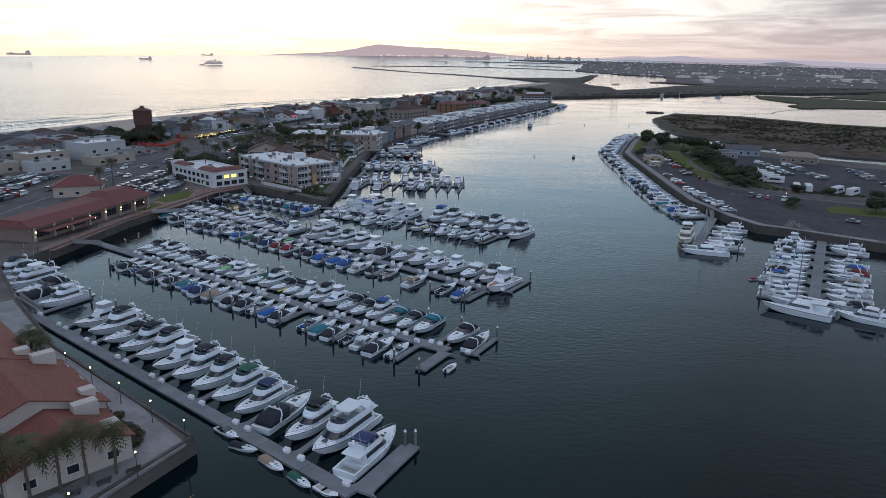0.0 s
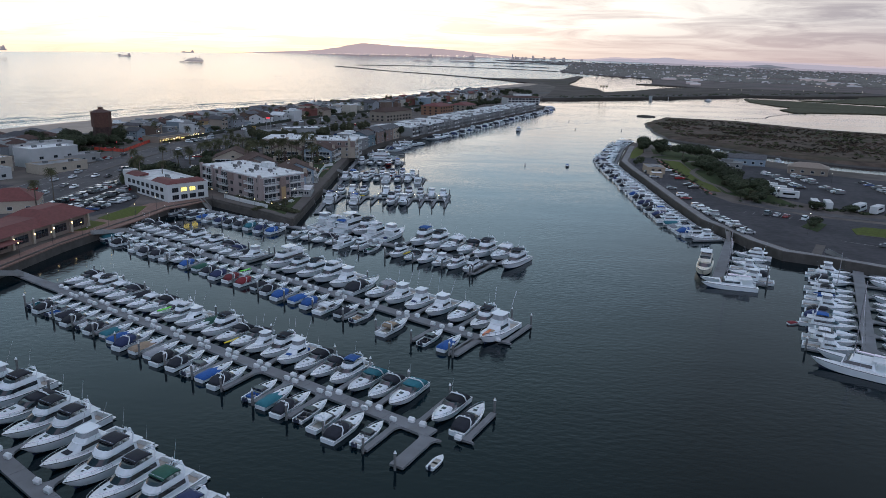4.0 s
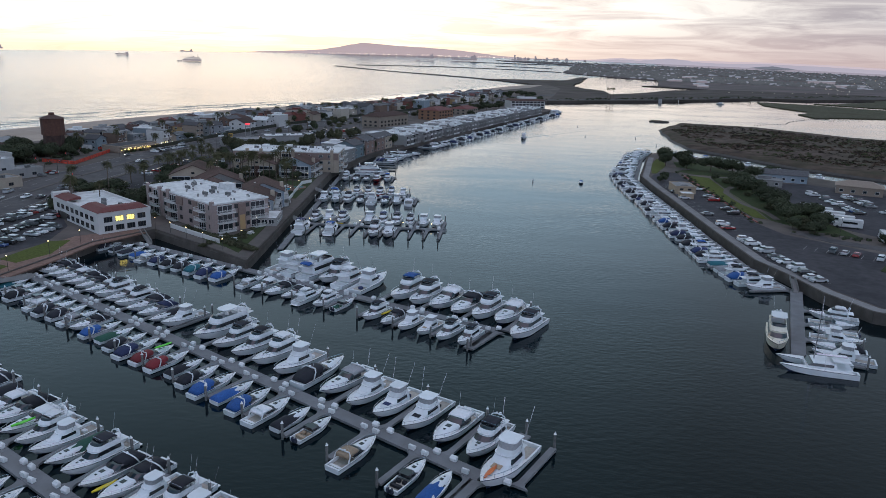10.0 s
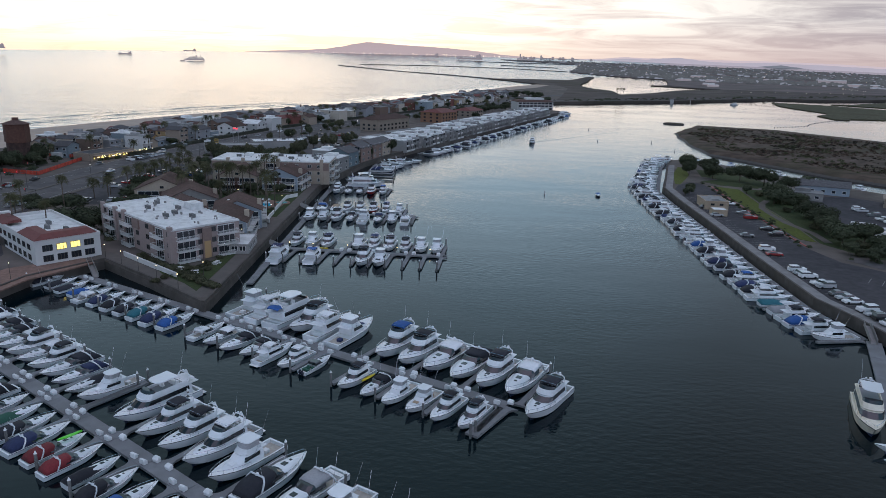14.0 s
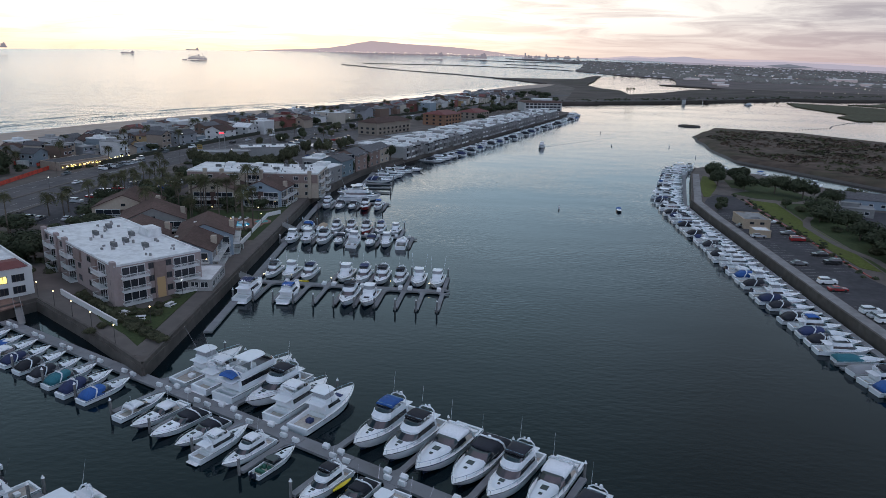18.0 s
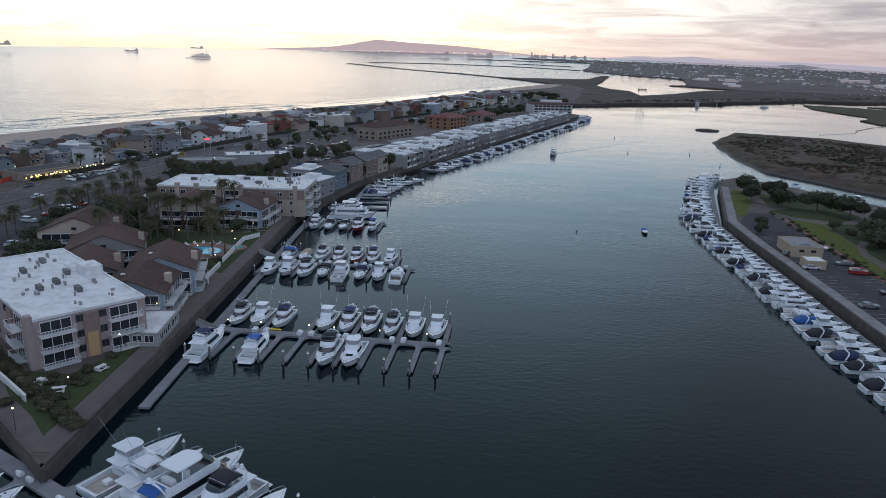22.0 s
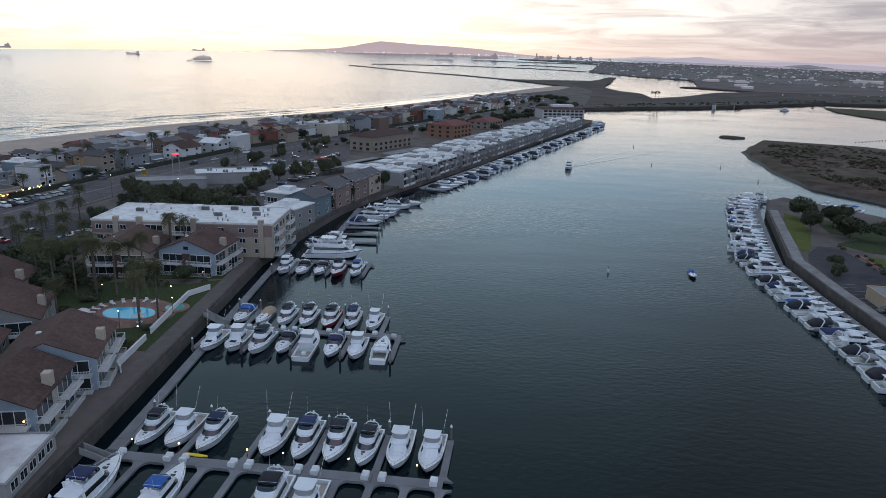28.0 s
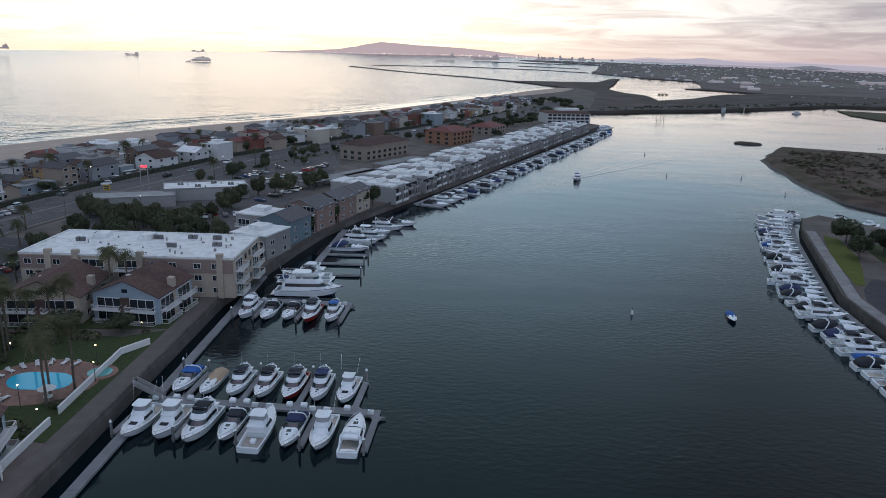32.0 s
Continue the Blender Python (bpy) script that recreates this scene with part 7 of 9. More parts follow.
y = 447.0
while y < 1150:
    (px, py), d = pch_at(y)
    n = (-d[1], d[0])
    w = hr.uniform(6.8, 10.0)
    off = 22.5 + hr.uniform(0, 2)
    r = 0
    while True:
        dp = hr.uniform(8.5, 12)
        c = along((px, py), d, hr.uniform(-0.8, 0.8), n, off + dp / 2)
        if c[0] < dune_x(c[1]) + 5 or r > 3:
            break
        off += dp + hr.uniform(1.0, 3.5)
        r += 1
        if hr.random() < 0.05 or min(math.dist(c, q) for q in KNOWN) < 10 or (y < 478 and r < 2):
            continue
        k = hr.choices(range(8), (34, 18, 20, 12, 3, 2, 9, 10))[0]
        st = hr.choice(("gable", "gable", "hip", "flat", "flat", "flat"))
        rf = hr.choice((SHING, SHINGG, SHINGG, TARR, SHING, SHINGG, REDR)) if st != "flat" else hr.choice((WHITER, TARR, TARR))
        h = hr.choice((3.2, 5.4, 5.8, 5.8, 7.6)) if y < 900 else hr.choice((5.0, 5.8, 7.4))
        beach_house(c, heading(d) + hr.choice((0, 90, 90)) + hr.uniform(-3, 3), w * hr.uniform(0.82, 0.98), dp, h, k, st, rf, y < 545)
    y += w * 1.02
# low lamp-lit beach restaurant
rest2 = flat_block("shop_building", pose(-166, 454, GL, 0, 0, -22), 12, 26, 3.4, WALLS[3], SHINGG, "low tan restaurant with a warmly lit front", parapet=0.2)
for k in range(11):
    part("lit_window", box_bm(5.95, 6.12, -12.0 + k * 2.2, -11.5 + k * 2.2 + 0.4 * (k % 3), 1.0 + 0.3 * (k % 2), 1.55), LAMPW if k % 2 else LITWIN, rest2, "warm lit window")
part("awning", soft_box(6.0, 8.4, -12.5, 12.5, 2.5, 2.75, 0.04), WALLS[3], rest2)
cr = random.Random(12)
for k in range(26):
    p = lerp((-162.5, 441), (-151.5, 474), k / 25)
    ob = thing("patio_lantern", pose(p[0] + cr.uniform(-1.2, 1.2), p[1], GL), "small warm lantern on a thin pole on the patio", "lantern", "patio lanterns")
    part("pole", box_bm(-0.03, 0.03, -0.03, 0.03, 0, 2.2), BRONZE, ob)
    part("lantern", soft_box(-0.14, 0.14, -0.14, 0.14, 2.2, 2.6, 0.04), LAMPW if k % 3 else LITWIN, ob)
# south of the tower: scattered low houses
for i in range(26):
    x, yy = -218 - (i % 3) * 17 + hr.uniform(-3, 3), 300 + (i // 3) * 17
    if x < dune_x(yy) + 6:
        continue
    k = hr.choices(range(8), (36, 18, 18, 12, 3, 2, 6, 10))[0]
    house(pose(x, yy, GL, 0, 0, hr.choice((-25, 65))), 10, 12, 5.6, WALLS[k], hr.choice((SHINGG, TARR, SHING)), WNAME[k] + " beach house with a hipped roof", "hip", "y", "beach houses", front="se", sides="", big=False, wins=1)
# walls and hedges between the road and the houses
HEDGE = material("dark_hedge", (0.035, 0.036, 0.024), 0.9, grain=(1.0, 0.4), bump=0.6)
for p, q in zip(PCH[5:11], PCH[6:12]):
    d = unit(p, q)
    n = (-d[1], d[0])
    tagged(part("roadside_wall", box_bm(-0.5, 0.5, 0, math.dist(p, q), 0, 1.9), HEDGE, m=pose(*along(p, n, 15.5), GL, 0, 0, heading(d))), "long dark hedge between the highway and the houses", "hedge", kind="structure")


# ---- plants ----
def frond_mesh(seed):
    rnd = random.Random(seed)
    bm = bmesh.new()
    for k in range(46):
        an = 2 * math.pi * k / 46 + rnd.uniform(-0.12, 0.12)
        up = rnd.uniform(-1.0, 1.3)
        L = rnd.uniform(1.6, 2.2)
        pts = [Vector((math.cos(an) * L * t * (1 - 0.15 * t), math.sin(an) * L * t * (1 - 0.15 * t), up * L * 0.6 * t - 1.1 * t * t * L * 0.55)) for t in [j / 8 for j in range(9)]]
        side = Vector((-math.sin(an), math.cos(an), 0))
        for j in range(1, 8):
            w = 0.72 * math.sin(math.pi * min(1, (j + 0.4) / 8.6)) * rnd.uniform(0.8, 1.15)
            f = pts[j + 1] - pts[j]
            for s in (-1, 1):
                # narrow pointed leaflets with gaps between them
                o = side * s * w + Vector((0, 0, -0.16 * rnd.random())) + f * rnd.uniform(0.8, 1.5)
                bm.faces.new([bm.verts.new(v) for v in (pts[j], pts[j] + f * 0.45, pts[j] + f * 0.2 + o)])
    return to_mesh("palm_crown", bm, PALML)


CROWNS = [frond_mesh(i) for i in range(3)]
TRUNKS = []
for i in range(3):
    bm = bmesh.new()
    rr = random.Random(40 + i)
    bx, by = rr.uniform(-0.3, 0.3), rr.uniform(-0.3, 0.3)
    tube(bm, [(0, 0, -0.3), (bx * 0.2, by * 0.2, 0.25), (bx * 0.5, by * 0.5, 0.5), (bx * 0.2, by * 0.2, 0.8), (0, 0, 1.0)], 0.19, 0.13, n=7)
    TRUNKS.append(to_mesh("palm_trunk", bm, BARK, True))
prn = random.Random(21)


def palm(x, y, z, h, group, label="tall thin palm with a small tuft of fronds"):
    ob = thing("palm_tree", pose(x, y, z, 0, 0, prn.uniform(0, 360)), label, "palm tree", group)
    t = part("trunk", prn.choice(TRUNKS), None, ob)
    t.scale = (1.15, 1.15, h)
    c = part("crown", prn.choice(CROWNS), None, ob, m=Matrix.Translation((0, 0, h)))
    s = prn.uniform(1.2, 1.6)
    c.scale = (s, s, s * 1.05)


def leaf_crown(seed, n=3000, flat=0.85, mat=LEAF):
    """A crown of many small leaf clumps on the shell of several overlapping lobes, ragged at the edge."""
    rnd = random.Random(seed)
    bm = bmesh.new()
    lobes = [(Vector((rnd.uniform(-0.5, 0.5), rnd.uniform(-0.5, 0.5), rnd.uniform(-0.35, 0.35))), rnd.uniform(0.36, 0.58)) for _ in range(10)]
    for i in range(n):
        c, r = rnd.choice(lobes)
        v = Vector((rnd.gauss(0, 1), rnd.gauss(0, 1), rnd.gauss(0, 1) * 0.8 + 0.15)).normalized()
        p = c + v * r * rnd.uniform(0.72, 1.08)
        p.z = p.z * flat + 0.1
        s = rnd.uniform(0.030, 0.062)
        a = v.cross(Vector((rnd.uniform(-1, 1), rnd.uniform(-1, 1), rnd.uniform(-1, 1)))).normalized()
        b = (v.cross(a) + v * rnd.uniform(-0.6, 0.6)).normalized()
        bm.faces.new([bm.verts.new(q) for q in (p - a * s - b * s * 0.6, p + a * s - b * s, p + a * s * 0.8 + b * s, p - a * s * 1.1 + b * s * 0.7)])
    return to_mesh("tree_crown", bm, mat)


TCROWN = [leaf_crown(i) for i in range(3)] + [leaf_crown(i + 7, 2600, 0.85, LEAFG) for i in range(3)]
bm = bmesh.new()
tube(bm, [(0, 0, -0.2), (0.03, 0, 0.3), (0, 0.02, 0.55)], 0.055, 0.035, n=7)
for k in range(5):
    an = 2 * math.pi * k / 5
    tube(bm, [(0, 0.01, 0.45), (0.14 * math.cos(an), 0.14 * math.sin(an), 0.68), (0.3 * math.cos(an), 0.3 * math.sin(an), 0.85)], 0.03, 0.012, n=5)
TTRUNK = to_mesh("tree_trunk", bm, BARK, True)


def tree(x, y, z, h, r, group, green=False, label="dense dark rounded broadleaf tree"):
    ob = thing("tree", pose(x, y, z, 0, 0, prn.uniform(0, 360)), label, "tree", group)
    t = part("trunk", TTRUNK, None, ob)
    t.scale = (h * 0.7, h * 0.7, h * 0.8)
    c = part("crown", TCROWN[prn.randrange(3) + (3 if green else 0)], None, ob, m=Matrix.Translation((0, 0, h * 0.56)))
    c.scale = (r, r, h * 0.68)


def shrub(x, y, z, s, group="shrubs"):
    ob = thing("shrub", pose(x, y, z, 0, 0, prn.uniform(0, 360)), "low dark green shrub", "shrub", group)
    c = part("foliage", TCROWN[3 + prn.randrange(3)], None, ob, m=Matrix.Translation((0, 0, s * 0.35)))
    c.scale = (s, s, s * 0.75)


# park trees
for x, y, h, r in ((126, 464, 6.5, 5.5), (131, 452, 6.5, 6), (121, 447, 5.5, 4.5), (129, 438, 6, 6), (139, 431, 6.5, 6.5), (146, 421, 6.5, 6.5), (137, 387, 5.5, 6), (131, 378, 5, 5.5), (134, 366, 5.5, 6), (131, 353, 5, 5.5)) + ((130, 341, 5.5, 6), (126, 329, 5, 5.5), (124, 316, 5, 5.5), (120, 305, 3, 3), (123, 297, 3.5, 4), (130, 401, 3, 2.6), (132, 318, 5, 5.5), (130, 306, 4.5, 5), (150, 409, 5, 5), (160, 412, 5, 5), (126, 258, 2.6, 2.8), (123, 254, 2.2, 2), (150, 246, 4.5, 5), (158, 243, 5, 6), (170, 238, 3, 3.5), (185, 232, 4, 4), (104, 396, 2.6, 2.0), (107, 404, 2.8, 2.2), (101, 392, 2.4, 1.8), (140, 285, 2.8, 3.2), (150, 279, 2.6, 3), (165, 270, 3, 3.4)):
    tree(x, y, GR, h * 1.2, r, "park trees")
for i in range(16):
    shrub(*(v + prn.uniform(-4, 4) for v in lerp((126, 302), (138, 400), prn.random())), GR, prn.uniform(1.5, 3.0), "park shrubs")
for i in range(12):
    shrub(111.5 + i * 0.55 + prn.uniform(-0.4, 0.4), 318 + i * 8, GR, prn.uniform(0.7, 1.3), "kerb shrubs")
# palms: by the pool, at the car park, along the highway
for x, y, h in ((-57.5, 349, 12), (-60, 346.5, 13), (-72, 362, 12), (-75, 359, 13.5), (-77, 363, 12), (-80, 360, 13), (-83, 357, 12), (-70.5, 366, 11.5), (-74, 342, 10), (-68, 367, 13), (-79, 366, 12.5), (-86, 363, 12), (-58.5, 343, 11.5), (-88, 345, 12), (-92, 366, 11), (-62, 299, 7), (-67, 303, 6), (-66.5, 388, 12), (-69, 386, 13), (-71, 390, 12), (-84, 372, 11)):
    palm(x, y, GL, h, "palms by the pool")
for x, y in ((-130, 322), (-126, 312), (-117, 296), (-136, 268), (-132, 250), (-110, 300), (-121, 330)):
    palm(x, y, GL, prn.uniform(9, 13), "palms at the plaza")
for s, o in ((13, -8.5), (16, -8.0), (47.5, -22), (50.5, -20), (51.5, -17), (52, -14), (52, -10.6), (49.5, -24)):
    c = along((-75, 118), PX, s, PN, o)
    palm(c[0], c[1], GL, prn.uniform(6.5, 8.5), "palms on the corner promenade", "palm with a full crown beside the promenade")
for i in range(26):
    (px, py), d = pch_at(430 + i * 22)
    c = along((px, py), d, 0, (-d[1], d[0]), prn.choice((-17, 18, -24, 40)) + prn.uniform(-2, 2))
    palm(c[0], c[1], GL, prn.uniform(7, 12), "palms along the highway")
# trees round the buildings
for x, y, h, r in ((-88, 302, 5, 4), (-101, 308, 6, 6), (-112, 312, 5.5, 5), (-107, 318, 5, 5), (-123, 300, 6, 4), (-97, 330, 5, 5), (-92, 322, 4.5, 4), (-100, 340, 5, 5), (-88, 361, 6, 5), (-96, 371, 6, 6), (-102, 380, 6, 6), (-107, 352, 5, 5), (-70, 334, 4, 3.5), (-86, 367, 5, 4), (-73, 374, 4, 4), (-61, 373, 3.5, 3)):
    tree(x, y, GL, h, r, "garden trees")
for i in range(20):
    t = i / 19
    tree(*(v + prn.uniform(-3, 3) for v in (lerp((-119, 473), (-101, 459), t * 2.4) if t < 0.42 else lerp((-101, 459), (-80, 456), (t - 0.42) / 0.58))), GL, prn.uniform(5, 8), prn.uniform(2.6, 4.2), "trees behind the apartments", True, "leafy green tree in the shop car park")
for i in range(13):
    t = i / 12
    tree(*(v + prn.uniform(-3, 3) for v in (lerp((-80, 468), (-77, 500), t * 2.5) if t < 0.4 else lerp((-76, 505), (-54, 541), (t - 0.4) / 0.6))), GL, prn.uniform(5, 7.5), prn.uniform(2.6, 4.0), "trees behind the apartments", True, "leafy green tree in the shop car park")
for i in range(20):
    (px, py), d = pch_at(470 + i * 31)
    c = along((px, py), d, 0, (-d[1], d[0]), prn.choice((33, 50, 20)) + prn.uniform(-3, 3))
    tree(c[0], c[1], GL, prn.uniform(4, 7), prn.uniform(3, 4.5), "trees among the beach houses")
for i in range(16):
    tree(-200 + prn.uniform(-22, 4), 405 + prn.uniform(-12, 35), GL, prn.uniform(5, 8), prn.uniform(4, 6), "trees round the tower")
for i in range(24):
    a = along((-80, 277), unit((-84, 279), (-50, 249)), -2 + i * 1.55)
    n = unit((-84, 279), (-50, 249))
    shrub(a[0] - n[1] * 6.5 + prn.uniform(-0.6, 0.6), a[1] + n[0] * 6.5, GL, prn.uniform(1.0, 1.9), "apartment shrubs")
for i in range(16):
    shrub(-54.5 - prn.random() * 12, 262 + prn.random() * 22, GL, prn.uniform(0.8, 1.5), "lawn shrubs")
for i in range(10):
    c = along((-75, 118), PX, 33 + i * 1.5, PN, -5.6 + prn.uniform(-0.9, 0.9))
    shrub(c[0], c[1], GL, prn.uniform(1.0, 1.8), "promenade shrubs")

GARD = ((-58.5, 384), (-78, 382), (-60, 322), (-58, 306), (-82, 336), (-96, 352), (-78, 318), (-64.6, 351.5), (-54.4, 294))
for i in range(75):
    x, yy = prn.uniform(-110, -57), prn.uniform(296, 396)
    if min(math.dist((x, yy), g) for g in GARD) < 10.5:
        continue
    if prn.random() < 0.45:
        tree(x, yy, GL, prn.uniform(3, 5.5), prn.uniform(2, 3.6), "garden trees")
    else:
        shrub(x, yy, GL, prn.uniform(1.2, 2.2), "garden shrubs")
for x, yy, h, r in ((-136, 338, 4, 4), (-123, 334, 5, 7), (-129, 331, 4, 5), (-108, 372, 5, 5), (-116, 379, 4.5, 4.5), (-112, 366, 4, 4)):
    tree(x, yy, GL, h, r, "roadside trees", label="broad dark tree beside the highway")
for x, yy in ((-122, 390), (-122, 397), (-122, 405), (-121, 411), (-120, 418), (-118, 424), (-114, 382), (-116, 430)):
    palm(x, yy, GL, prn.uniform(6, 8), "palms along the car park")

def undergrowth(name, spots, label, mat, per=60, seed=0):
    """Low bushes of many small leaves on a list of (x, y, z, radius), as one growth."""
    rg = np.random.default_rng(seed)
    v, f = [], []
    for x, y, z, r in spots:
        k = int(per * (0.5 + r / 2))
        u = rg.normal(size=(k, 3))
        u /= np.linalg.norm(u, axis=1)[:, None]
        u[:, 2] = np.abs(u[:, 2])
        c = u * (r * rg.uniform(0.55, 1.05, (k, 1))) * (1, 1, 0.8) + (x, y, z)
        a = rg.normal(size=(k, 3))
        a = np.cross(u, a)
        a /= np.linalg.norm(a, axis=1)[:, None]
        b = np.cross(u, a) + u * rg.uniform(-0.5, 0.5, (k, 1))
        q = 0.10 + 0.11 * r * rg.uniform(0.7, 1.4, (k, 1))
        for i in range(k):
            n = len(v)
            v += [tuple(c[i] - a[i] * q[i] - b[i] * q[i] * 0.6), tuple(c[i] + a[i] * q[i] - b[i] * q[i]), tuple(c[i] + a[i] * q[i] * 0.8 + b[i] * q[i]), tuple(c[i] - a[i] * q[i] * 1.1 + b[i] * q[i] * 0.7)]
            f.append((n, n + 1, n + 2, n + 3))
    me = bpy.data.meshes.new(name)
    me.from_pydata(v, [], f)
    me.materials.append(mat)
    return tagged(new(name, me), label, "bushes", kind="stuff")


ug = random.Random(31)
spots = []
for i in range(420):
    x, yy = ug.uniform(-112, -55), ug.uniform(292, 398)
    if min(math.dist((x, yy), g) for g in GARD) < 8.5 or (-84 < x < -54 and 341 < yy < 366) or x + yy * 0.2 < -38 - 300 * 0 and yy < 300:
        continue
    spots.append((x, yy, GL, ug.uniform(0.7, 1.7)))
undergrowth("garden_bushes", spots, "dark low bushes between the townhouses", LEAFG, 60, 1)
spots = []
for i in range(520):
    (px, py), d = pch_at(ug.uniform(440, 1000))
    c = along((px, py), d, 0, (-d[1], d[0]), ug.choice((17.5, 19, 21, 33, 45, 57, -16.5)) + ug.uniform(-1.5, 1.5))
    if c[0] > dune_x(c[1]) + 3:
        spots.append((c[0], c[1], GL, ug.uniform(0.8, 2.2)))
undergrowth("roadside_bushes", spots, "dark bushes among the beach houses and along the road", LEAF, 46, 2)
spots = [(ug.uniform(-235, -178), ug.uniform(398, 470), GL, ug.uniform(1.0, 2.6)) for i in range(90)]
undergrowth("tower_bushes", spots, "dark thicket round the water tower", LEAF, 70, 3)
spots = [(*(v + ug.uniform(-2.5, 2.5) for v in lerp((112, 312), (121, 425), ug.random())), GR, ug.uniform(0.4, 0.9)) for i in range(60)]
spots += [(*(v + ug.uniform(-2, 2) for v in lerp((118, 300), (240, 234), ug.random())), GR, ug.uniform(0.6, 1.4)) for i in range(70)]
undergrowth("park_bushes", spots, "dark low bushes along the park kerbs", LEAF, 60, 4)
ISLE = [(193, 664), (184, 600), (180, 556), (197, 510), (213, 476), (240, 440), (304, 396), (430, 322), (540, 420), (462, 525), (318, 622), (272, 695), (226, 720)]
for nm, col, cnt, sd in (("marsh_scrub", (0.088, 0.062, 0.046), 2600, 41), ("marsh_grass", (0.066, 0.072, 0.036), 1500, 42), ("dark_marsh_scrub", (0.040, 0.033, 0.025), 1200, 43)):
    spots = []
    while len(spots) < cnt:
        x, yy = ug.uniform(165, 420), ug.uniform(330, 735)
        if inside(x, yy, ISLE) and (noise.noise((x * 0.03, yy * 0.03, sd)) > -0.05):
            spots.append((x, yy, 1.8, ug.uniform(0.7, 1.9)))
    undergrowth(nm, spots, "low patchy marsh scrub on the island", material(nm + "_leaves", col, 0.95, grain=(0.1, 0.35), spec=0.1), 22, sd)
for i in range(34):
    (px, py), d = pch_at(440 + i * 14)
    c = along((px, py), d, ug.uniform(-4, 4), (-d[1], d[0]), ug.choice((20, 33, 46, 58)) + ug.uniform(-2, 2))
    if c[0] > dune_x(c[1]) + 4:
        palm(c[0], c[1], GL, ug.uniform(6, 11), "palms among the beach houses")
for i in range(22):
    tree(-196 + ug.uniform(-30, 16), 410 + ug.uniform(-12, 22), GL, ug.uniform(5, 9), ug.uniform(3.5, 5.5), "trees round the tower")
for x, yy, h in ((-121, 362, 8), (-118, 370, 9), (-116, 377, 8), (-113, 384, 9), (-111, 391, 8), (-117, 352, 8), (-124, 356, 7), (-109, 398, 9), (-107, 405, 8), (-104, 385, 7), (-100, 392, 8), (-99, 401, 7)):
    palm(x, yy, GL, h, "palms along the car park", "palm with a full crown beside parked cars")
for i in range(26):
    x, yy = ug.uniform(-108, -64), ug.uniform(420, 452)
    tree(x, yy, GL, ug.uniform(4, 7), ug.uniform(2.2, 3.8), "trees behind the apartments", i % 2 == 0, "leafy dark tree in the shop car park")
for i in range(40):
    (px, py), d = pch_at(540 + i * 10.5)
    c = along((px, py), d, ug.uniform(-4, 4), (-d[1], d[0]), ug.choice((-16, -18, -24, -30)) + ug.uniform(-2, 2))
    tree(c[0], c[1], GL, ug.uniform(4, 7), ug.uniform(2.4, 4.2), "trees beside the motels", i % 3 == 0, "dark round tree beside the highway")
for x, yy, h, r in ((-41.5, 456, 5, 2.6), (-37, 471, 6, 2.8), (-30.5, 492, 6.5, 3.4), (-27.5, 500, 7, 3.6), (-52, 440, 5, 2.8), (-48, 470, 5, 3), (-24, 510, 5, 2.4), (42, 815, 6, 5), (50, 830, 7, 5), (58, 846, 6, 5), (35, 800, 6, 4), (66, 862, 6, 5), (30, 742, 5, 4), (10, 735, 5, 4)):
    tree(x, yy, GL, h, r, "trees beside the terrace", False, "dark tree between the houses")

# ---- cars ----
CARC = [material("car_paint_" + n, c, 0.25, coat=0.5, spec=0.5) for n, c in (("white", (0.70, 0.70, 0.70)), ("silver", (0.38, 0.39, 0.40)), ("black", (0.02, 0.02, 0.022)), ("grey", (0.12, 0.125, 0.13)), ("red", (0.25, 0.02, 0.02)), ("blue", (0.03, 0.06, 0.16)))]
CNAME = ("white", "silver", "black", "dark grey", "red", "dark blue")
bm = bmesh.new()
tube(bm, [(-0.11, 0, 0), (0.11, 0, 0)], 0.33, n=10)
WHEEL = to_mesh("wheel", bm, RUBBER)


def car_body(suv):
    bm = bmesh.new()
    h = 1.15 if suv else 0.85
    tbox(bm, -0.92, 0.92, -2.3, 2.3, 0.3, h, 0.06, 0.06, 0.08, 0.12)
    if suv:
        tbox(bm, -0.85, 0.85, -2.2, 0.9, h, h + 0.65, 0.16, 0.16, 0.25, 0.7)
    else:
        tbox(bm, -0.82, 0.82, -1.7, 0.9, h, h + 0.52, 0.18, 0.18, 0.55, 0.75)
    bmesh.ops.bevel(bm, geom=bm.edges[:], offset=0.07, segments=1, affect="EDGES")
    return bm


def car_glass(suv):
    h = 1.15 if suv else 0.85
    return box_bm(-0.86, 0.86, -2.21, 0.91, h + 0.1, h + 0.52, 0.10, 0.10, 0.17, 0.47) if suv else box_bm(-0.83, 0.83, -1.63, 0.83, h + 0.08, h + 0.43, 0.12, 0.12, 0.37, 0.5)


BODIES = {(s, i): to_mesh("car_body", car_body(s), c) for s in (0, 1) for i, c in enumerate(CARC)}
GLASSES = {s: to_mesh("car_window", car_glass(s), GLASS) for s in (0, 1)}
CARS = {}
crn = random.Random(8)


